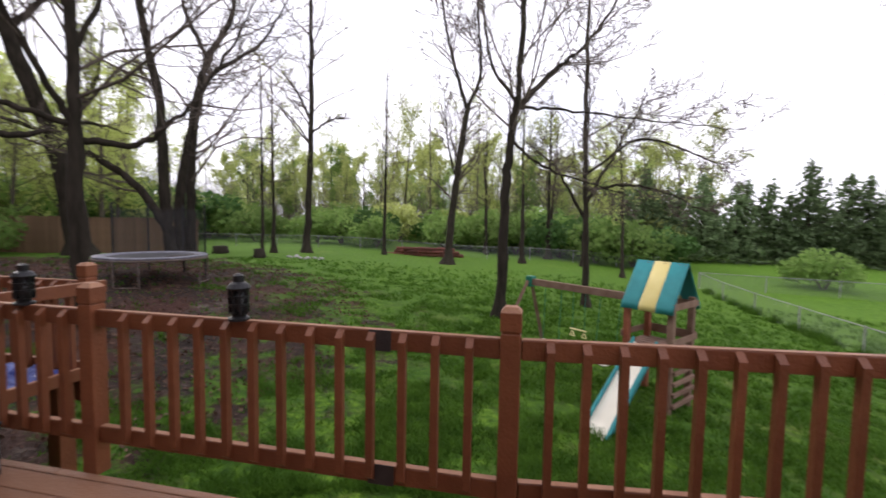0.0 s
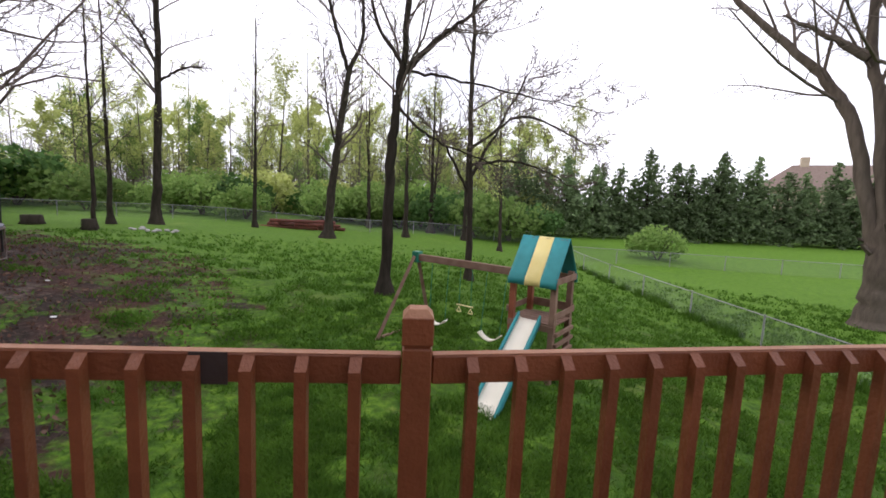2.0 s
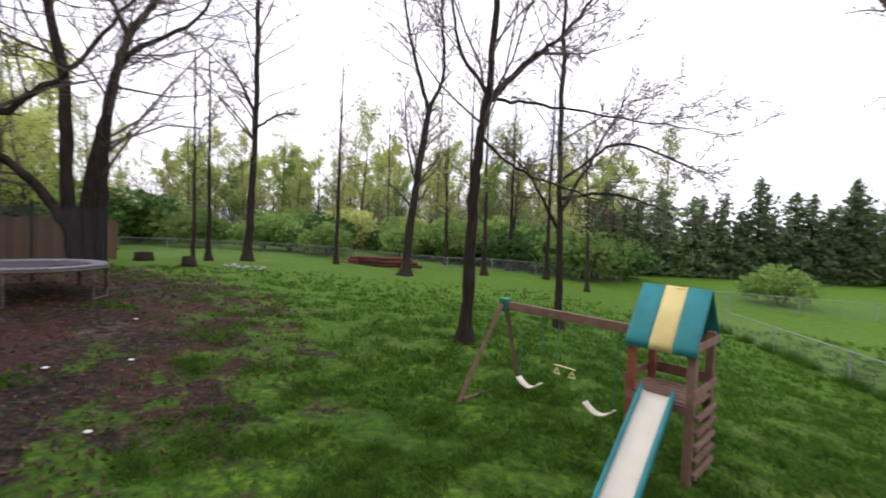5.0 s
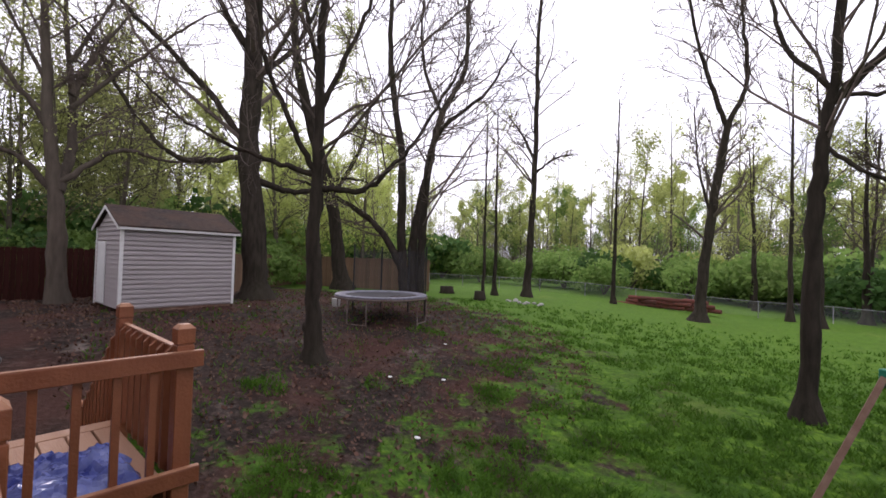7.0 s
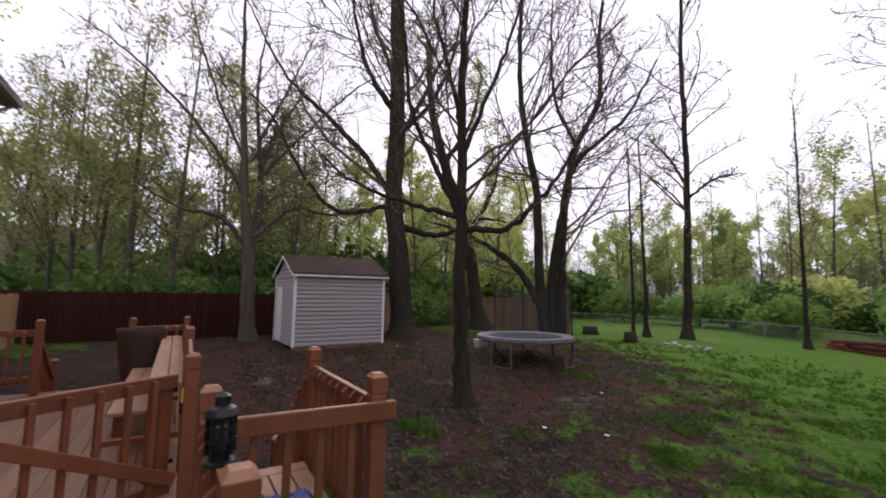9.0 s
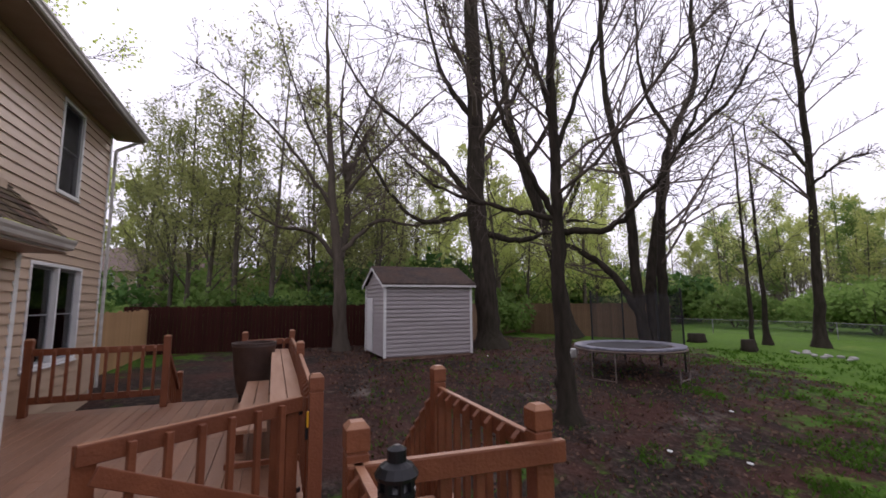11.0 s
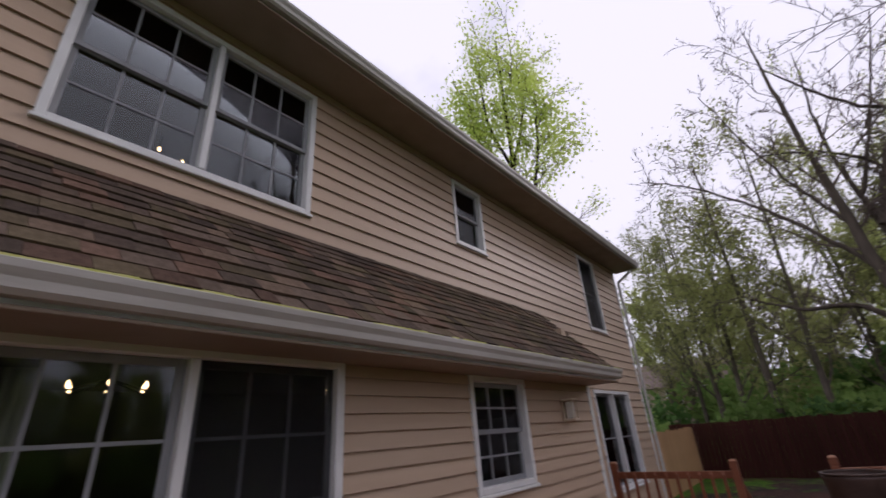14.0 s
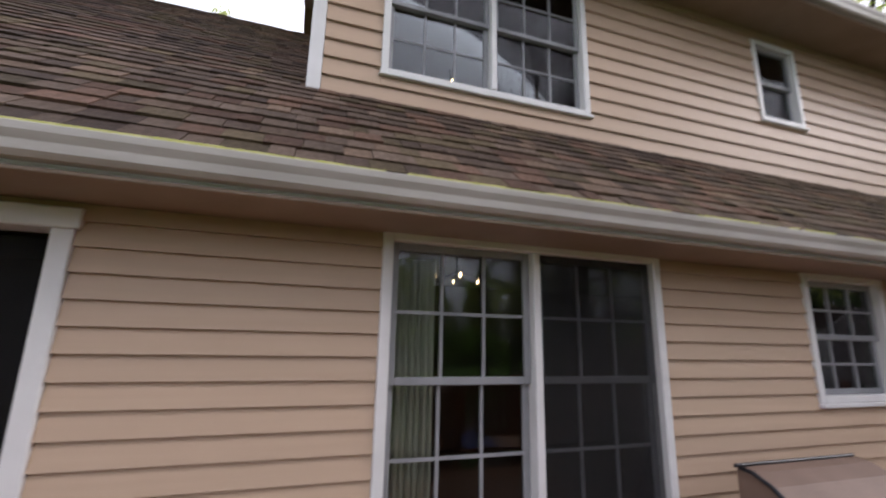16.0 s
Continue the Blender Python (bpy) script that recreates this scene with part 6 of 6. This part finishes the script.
GREENS = [shrub_mesh(3, 1.8, 2.2, 1900, 0.22, LEAF_SHRUB), shrub_mesh(4, 2.0, 2.4, 1900, 0.22, LEAF_SPRING), shrub_mesh(5, 1.9, 2.0, 1900, 0.22, LEAF_DARK)]
hedge = [(-40 + 52 * (i + rng.random()) / 44, 41 + rng.uniform(-1.5, 6), rng.uniform(0.9, 1.7)) for i in range(44)]
shrubs([GREENS[0], GREENS[2], GREENS[0], GREENS[1]], hedge, "leafy green shrub behind the lawn fence", "shrubs behind the lawn")
edge = [(-15.5, 34.0, 1.3), (-11.8, 32.5, 1.1), (-13.5, 36.0, 1.5), (-7.6, 38.5, 1.3), (-1.0, 37.0, 1.5), (2.4, 35.5, 1.5), (5.0, 34.0, 1.6), (7.5, 33.5, 1.5), (4.0, 38.5, 1.8), (-18.5, 35.5, 1.4), (-24.0, 34.5, 1.4), (9.8, 34.8, 1.4), (0.8, 39.0, 1.8), (-3.4, 39.5, 1.6)]
shrubs([GREENS[0], GREENS[0], GREENS[2]], edge, "full green shrub at the lawn's edge", "shrubs at the lawn's edge")
wside = [(-23.5 - rng.uniform(0, 2), -6 + 22 * (i + rng.random()) / 18, rng.uniform(0.9, 1.4)) for i in range(18)] + [(-30 - rng.uniform(0, 5), -12 + 50 * (i + rng.random()) / 26, rng.uniform(1.6, 2.6)) for i in range(26)]
shrubs([GREENS[0], GREENS[2], GREENS[0], GREENS[2], GREENS[0]], beside_gap(wside), "tall green shrub beyond the red fence", "shrubs beyond the fence")
shrubs([GREENS[0]], [(15.9, 27.3, 1.0)], "round yellow-green bush standing on the neighbouring lawn", "")
shrubs([GREENS[2]], [(21.0, 15.5, 0.55)], "low bush beyond the big maple", "")


def conifer_meshes(seed, h, r):
    rng = np.random.default_rng(seed)
    lw, w = Wood(), Wood()
    w.tube(np.array([(0, 0, 0), (0, 0, h * 0.5), (0, 0, h)]), np.array([0.14, 0.08, 0.01]), 6)
    z = 0.25
    while z < h:
        f = 1 - z / h
        for _ in range(int(5 + 7 * f)):
            a = rng.uniform(0, 6.283)
            ln = r * (f ** 0.8) * rng.uniform(0.45, 1.1) + 0.08
            tip = np.array([math.cos(a) * ln, math.sin(a) * ln, z + rng.uniform(-0.3, 0.25) * ln + 0.15])
            root = np.array([0, 0, z])
            w.tube(np.array([root, tip]), np.array([0.02, 0.006]), 3)
            for j in range(int(4 + ln * 5)):
                u = rng.uniform(0.15, 1.05)
                lw.leaf(root + (tip - root) * u + rng.normal(size=3) * np.array([0.16, 0.16, 0.16]), rng.uniform(0.22, 0.42), rng)
        z += 0.26
    return lw.mesh("needles", NEEDLE), w.mesh("trunk", BARK)


CONS = [conifer_meshes(1, 6.4, 2.9), conifer_meshes(2, 7.4, 3.1), conifer_meshes(3, 5.8, 3.0)]
for k in range(40):
    a = k / 39
    x = 8.5 + 1.46 * k * (1 - 0.18 * a) + rng.uniform(-0.3, 0.3)
    y = 41.0 - 24.0 * max(0.0, a - 0.5) ** 1.4 + rng.uniform(-0.8, 0.8)
    t = thing("spruce", "dark green spruce in a row beyond the lawns", "tree", Matrix.Translation((x, y, -1.4)) @ Matrix.Rotation(k * 1.1, 4, "Z") @ Matrix.Scale(rng.uniform(0.8, 1.12), 4), group="row of spruces")
    for nm, me in zip(("crown", "trunk"), CONS[k % 3]):
        o = new(nm, me)
        o.parent = t

# ---- far houses ----


def far_house(x, y, rz, w, d, h, roof_h, chimney, label):
    hs = thing("neighbour_house", label, "house", pose(x, y, -1.3, 0, 0, rz))
    part("wall", boxed(-w / 2, w / 2, -d / 2, d / 2, -0.2, h, 0.02), TANWALL, hs)
    bm = bmesh.new()
    v = [bm.verts.new(p) for p in ((-w / 2 - 0.4, -d / 2 - 0.4, h + 0.002), (w / 2 + 0.4, -d / 2 - 0.4, h + 0.002), (w / 2 + 0.4, d / 2 + 0.4, h + 0.002), (-w / 2 - 0.4, d / 2 + 0.4, h + 0.002), (-w / 4, 0, h + roof_h), (w / 4, 0, h + roof_h))]
    for f in ((0, 1, 5, 4), (1, 2, 5), (2, 3, 4, 5), (3, 0, 4), (3, 2, 1, 0)):
        bm.faces.new([v[i] for i in f])
    part("roof", bm, FARROOF, hs, "brown hipped roof")
    if chimney:
        part("chimney", boxed(-w / 5, -w / 5 + 0.9, -0.4, 0.5, h + 0.5, h + roof_h + 1.0, 0.02), TANWALL, hs)
    for i in range(5):
        for j in range(2):
            xx = -w / 2 + w * (i + 0.5) / 5
            win = part("window", boxed(xx - 0.55, xx + 0.55, -d / 2 - 0.05, -d / 2 - 0.006, 0.9 + j * 2.8, 2.3 + j * 2.8, 0.01), WHITE, hs, "white-framed window")
            part("pane", boxed(xx - 0.45, xx + 0.45, -d / 2 - 0.07, -d / 2 - 0.052, 1.0 + j * 2.8, 2.2 + j * 2.8, 0), BLACKM, win, "dark pane")


far_house(52.0, 52.0, -35.0, 15.0, 9.0, 5.6, 3.4, True, "tan two-storey house with brown roof behind spruces")
far_house(-43.0, -7.0, 90.0, 12.0, 8.0, 5.2, 2.2, False, "tan house half hidden by the woods")

# ---- small things on the lawn ----
rng = random.Random(8)
pile = thing("log_pile", "long low pile of reddish logs by the fence", "log pile", pose(-6.9, 28.9, ground_z(-6.9, 28.9), 0, 0, -2))
for row in range(3):
    for k in range(9 - row):
        a = -2.2 + k * 0.55 + row * 0.28 + rng.uniform(-0.1, 0.1)
        ln = rng.uniform(0.35, 0.5)
        part("log", rodded((a - ln, rng.uniform(-0.15, 0.15), 0.13 + row * 0.2), (a + ln, rng.uniform(-0.15, 0.15), 0.13 + row * 0.2), rng.uniform(0.10, 0.14), None, 9), REDLOG, pile)
for x, y, r, h in ((-13.8, 20.4, 0.24, 0.45), (-17.4, 22.0, 0.40, 0.4)):
    z = ground_z(x, y)
    bm = lathe([(r * 1.3, -0.05), (r * 1.05, 0.12), (r, h), (r * 0.9, h + 0.01)], 14)
    for v in bm.verts:
        v.co += Vector((noise.noise(v.co * 3) * 0.04, noise.noise(v.co * 3 + Vector((5, 0, 0))) * 0.04, 0))
    solo("tree_stump", bm, BARK, "weathered tree stump in the grass", "stump", pose(x, y, z), group="stumps", smooth=True)
for k in range(14):
    x, y = -11.9 + rng.uniform(-1.0, 1.0), 21.8 + rng.uniform(-0.5, 0.5)
    bm = bmesh.new()
    bmesh.ops.create_icosphere(bm, subdivisions=2, radius=rng.uniform(0.07, 0.16))
    for v in bm.verts:
        v.co *= 1 + 0.25 * noise.noise(v.co * 9 + Vector((k, 0, 0)))
        v.co.z *= 0.55
    solo("stone", bm, STONE, "grey stone in a low heap on the lawn", "stone", pose(x, y, ground_z(x, y) + 0.02), group="stone heap", smooth=True)
for x, y in ((-5.1, 7.0), (-6.4, 9.1), (-8.0, 11.0), (-14.95, 8.85), (-7.2, 8.3)):
    bm = bmesh.new()
    bmesh.ops.create_icosphere(bm, subdivisions=1, radius=0.045)
    for v in bm.verts:
        v.co = Vector((v.co.x * 1.3, v.co.y, v.co.z * 0.35)) * (1 + 0.3 * noise.noise(v.co * 20))
    solo("litter", bm, WHITE, "small pale scrap lying on the soil", "litter", pose(x, y, ground_z(x, y) + 0.02), group="scraps on the soil")
bm = lathe([(0.11, 0.0), (0.14, 0.02), (0.16, 0.28), (0.17, 0.30)], 16)
solo("bucket", bm, WHITE, "white bucket beside the trampoline", "bucket", pose(-13.6, 11.4, ground_z(-13.6, 11.4)), smooth=True)


# ---- grass and leaf litter ----
def bare_at(x, y):
    e = math.hypot((x + 14.5) / 11.0, (y - 7.2) / 10.8)
    return e + 0.8 * noise.noise((x * 0.9, y * 0.9, 0)) < 1.0


def build_grass():
    rng = np.random.default_rng(4)
    v, f = [], []
    n = 0
    while n < 46000:
        r = 3.0 + 20.0 * rng.random() ** 1.6
        a = rng.uniform(-1.2, 1.35)
        x, y = -1.0 - r * math.sin(a), 1.6 + r * math.cos(a)
        if y < 2.5 or x < -20 or rng.random() < (y - 9.0) / 15.0 or (x < -3 and y < 3.4 and x > -6):
            continue
        if bare_at(x, y) and rng.random() < 0.93:
            continue
        if noise.noise((x * 1.6, y * 1.6, 8)) < rng.uniform(-0.5, 0.25):
            continue
        g = ground_z(x, y) + 0.05 * noise.noise((x * 0.35, y * 0.35, 0)) + 0.022 * noise.noise((x * 1.4, y * 1.4, 3))
        for _ in range(3):
            b = rng.uniform(0, 6.283)
            h = rng.uniform(0.05, 0.13) * (0.7 + 0.02 * r)
            w = 0.006 + 0.0011 * r
            ox, oy = rng.normal(size=2) * 0.05
            dx, dy = math.cos(b), math.sin(b)
            lx, ly = rng.normal(size=2) * 0.06
            k = len(v)
            v += [(x + ox - dx * w, y + oy - dy * w, g - 0.01), (x + ox + dx * w, y + oy + dy * w, g - 0.01), (x + ox + lx, y + oy + ly, g + h)]
            f.append((k, k + 1, k + 2))
        n += 1
    for _ in range(5200):
        y = rng.uniform(3.0, 25.0)
        if noise.noise((y * 0.9, 2.0, 5.0)) < -0.05:
            continue
        x = 9.75 - (y + 6.0) / 64.0 + rng.normal() * 0.12
        g = ground_z(x, y)
        b = rng.uniform(0, 6.283)
        w, h = 0.02, rng.uniform(0.12, 0.36)
        lx, ly = rng.normal(size=2) * 0.09
        k = len(v)
        v += [(x - math.cos(b) * w, y - math.sin(b) * w, g - 0.02), (x + math.cos(b) * w, y + math.sin(b) * w, g - 0.02), (x + lx, y + ly, g + h)]
        f.append((k, k + 1, k + 2))
    ob = new("grass", mesh_of("grass", v, f, GRASSB))
    tagged(ob, "uneven tufts of green grass", "grass", kind="stuff")
    v, f = [], []
    lw = Wood()
    for _ in range(15000):
        a, q = rng.uniform(0, 6.283), math.sqrt(rng.random())
        x, y = -13.0 + 9.5 * q * math.cos(a), 8.0 + 9.5 * q * math.sin(a)
        if y < 3.3:
            continue
        lw.leaf(np.array([x, y, ground_z(x, y) + 0.05 * noise.noise((x * 0.35, y * 0.35, 0)) + 0.03]), rng.uniform(0.04, 0.10), rng)
    ob = new("leaf_litter", lw.mesh("litter_leaves", DRYLEAF))
    tagged(ob, "dry brown leaves strewn over bare soil", "leaves", kind="stuff")


DRYLEAF = material("dry_leaves", (0.085, 0.052, 0.036), (0.17, 0.115, 0.082), 0.9, 4, 0.0, c3=(0.10, 0.045, 0.035), scale3=0.8, mix3=0.6, spec=0.1)
build_grass()


# ---- siding courses, shingles and deck boards ----
def siding(parent, x0, x1, z0, z1, y, holes, course):
    """Overlapping vinyl courses: each leans out to a lip at its foot, cut round the openings."""
    n = int((z1 - z0) / course) + 1
    xs = sorted({x0, x1, *[v for h in holes for v in h[:2] if x0 < v < x1]})
    for i in range(n):
        a, b = z0 + i * course, min(z0 + (i + 1) * course, z1)
        if b - a < 0.01:
            continue
        runs = []
        for u, w in zip(xs, xs[1:]):
            mid = (u + w) / 2
            lo, hi = a, b
            for h in holes:
                if h[0] < mid < h[1]:
                    if h[2] <= lo + 0.001 and h[3] >= hi - 0.001:
                        lo = hi
                    elif lo < h[3] < hi and h[2] <= lo:
                        lo = h[3]
                    elif lo < h[2] < hi and h[3] >= hi:
                        hi = h[2]
            if hi - lo > 0.004:
                if runs and abs(runs[-1][1] - u) < 1e-6 and runs[-1][2:] == (lo, hi):
                    runs[-1] = (runs[-1][0], w, lo, hi)
                else:
                    runs.append((u, w, lo, hi))
        for u, w, lo, hi in runs:
            lip = lambda z: 0.024 - 0.022 * (z - a) / course  # noqa: E731
            prof = [(-0.011, lo), (lip(lo), lo), (lip(lo + 0.004), lo + 0.004), (lip(hi), hi - 0.001), (-0.011, hi - 0.001)]
            verts = [(xx, p, z) for xx in (u + 0.001, w - 0.001) for p, z in prof]
            faces = [(k, (k + 1) % 5, 5 + (k + 1) % 5, 5 + k) for k in range(5)] + [(4, 3, 2, 1, 0), (5, 6, 7, 8, 9)]
            me = mesh_of("siding_course", verts, faces, SIDING)
            ob = new("siding_course", me)
            ob.location = (0, y, 0)
            ob.parent = parent


siding(wall_low, XC + 0.078, XE, 0.052, 2.088, YL, LOW_HOLES, 0.115)
siding(wall_up, XC - 0.62, XD - 0.088, 3.36, SOF - 0.003, YU, UP_HOLES, 0.162)
siding(wall_up_west, XW + 0.078, XC - 0.62, -0.2, SOF - 0.003, YU, UP_HOLES, 0.162)


def shingles():
    """Courses of tabs down the slope: the nearest as single pieces, the rest as one mesh."""
    rng = random.Random(3)
    ang = math.atan(SLOPE)
    run = 0.150
    down = (EAVE_Y - RIDGE_Y) / math.cos(ang)
    meshes = []
    for k in range(8):
        w, t = 0.11 + 0.016 * k, 0.019
        bm = bmesh.new()
        box(bm, 0.0015, w - 0.0015, 0, run + 0.05, 0, t)
        for v in bm.verts:
            if v.co.y > run:
                v.co.z -= t * 0.8
        me = bpy.data.meshes.new("shingle")
        bm.to_mesh(me)
        bm.free()
        me.materials.append(SHINGLE)
        meshes.append((w, me))
    v, f = [], []
    single = 0
    for i in range(int(down / run)):
        s = i * run
        y0 = EAVE_Y - s * math.cos(ang)
        z0 = EAVE_Z + s * math.sin(ang) + 0.002
        upper = y0 < YU + 0.12
        x_lo = (XD + 0.01) if upper else XC - 0.02 - 0.58 * s * math.cos(ang) / 1.22
        x = x_lo + rng.uniform(0, 0.05)
        x_hi = XE + 0.28
        while x < x_hi - 0.3:
            w, me = meshes[rng.randrange(8)]
            lift = 0.004 + rng.uniform(0, 0.006)
            m = Matrix.Translation((x, y0 + rng.uniform(-0.006, 0.006), z0 + lift)) @ Matrix.Rotation(math.pi, 4, "Z") @ Matrix.Translation((-w, 0, 0)) @ Matrix.Rotation(ang, 4, "X")
            if single < 300 and -3.9 < x < 0.6 and s < 2.2:
                ob = new("shingle", me)
                ob.matrix_world = m
                ob.parent = roof_low
                single += 1
            else:
                b = len(v)
                v += [tuple(m @ q.co) for q in me.vertices]
                f += [tuple(b + q for q in p.vertices) for p in me.polygons]
            x += w
    ob = new("shingle_courses", mesh_of("shingle_courses", v, f, SHINGLE_REST))
    ob.parent = roof_low
    tagged(ob, kind="stuff")


SHINGLE_REST = SHINGLE.copy()
SHINGLE_REST.name = "brown_asphalt_shingle_courses"
for n in SHINGLE_REST.node_tree.nodes:
    if n.type == "OBJECT_INFO":
        geo = SHINGLE_REST.node_tree.nodes.new("ShaderNodeNewGeometry")
        for l in list(n.outputs["Random"].links):
            SHINGLE_REST.node_tree.links.new(geo.outputs["Random Per Island"], l.to_socket)
shingles()

floor = tagged(new("deck_floor"), "deck of weathered reddish brown boards", "deck", kind="structure")


def deck_boards(x0, x1, y0, y1):
    rng = random.Random(6)
    y = y0
    while y < y1 - 0.05:
        w = min(0.138, y1 - y)
        cuts = [x0] + sorted(rng.uniform(x0 + 1, x1 - 1) for _ in range(1 if x1 - x0 < 6 else 3)) + [x1]
        for a, b in zip(cuts, cuts[1:]):
            if b - a < 0.3:
                continue
            bm = boxed(a + 0.001, b - 0.001, y, y + w, -0.030, rng.uniform(-0.002, 0.001), 0.003)
            part("board", bm, BOARD, floor)
        y += 0.143


deck_boards(DX0, DX1, YL + 0.004, 2.234)
deck_boards(DX0, XC - 0.02, YU + 0.03, YL)
bm = bmesh.new()
edge = [(0.18, 2.236), (DX1, 2.236), (DX1, 2.52), (0.18, 2.29)]
tops, lows = [[bm.verts.new((x, y, z)) for x, y in edge] for z in (-0.002, -0.20)]
bm.faces.new(tops)
bm.faces.new(lows[::-1])
for i in range(4):
    bm.faces.new((tops[i], lows[i], lows[(i + 1) % 4], tops[(i + 1) % 4]))
bmesh.ops.recalc_face_normals(bm, faces=bm.faces)
part("board", bm, BOARD, floor)
solo("deck_joists", boxed(DX0 + 0.05, DX1 - 0.05, -0.6, 2.19, -0.19, -0.034, 0), STAIN, "dark framing under the deck boards", "framing", kind="structure")
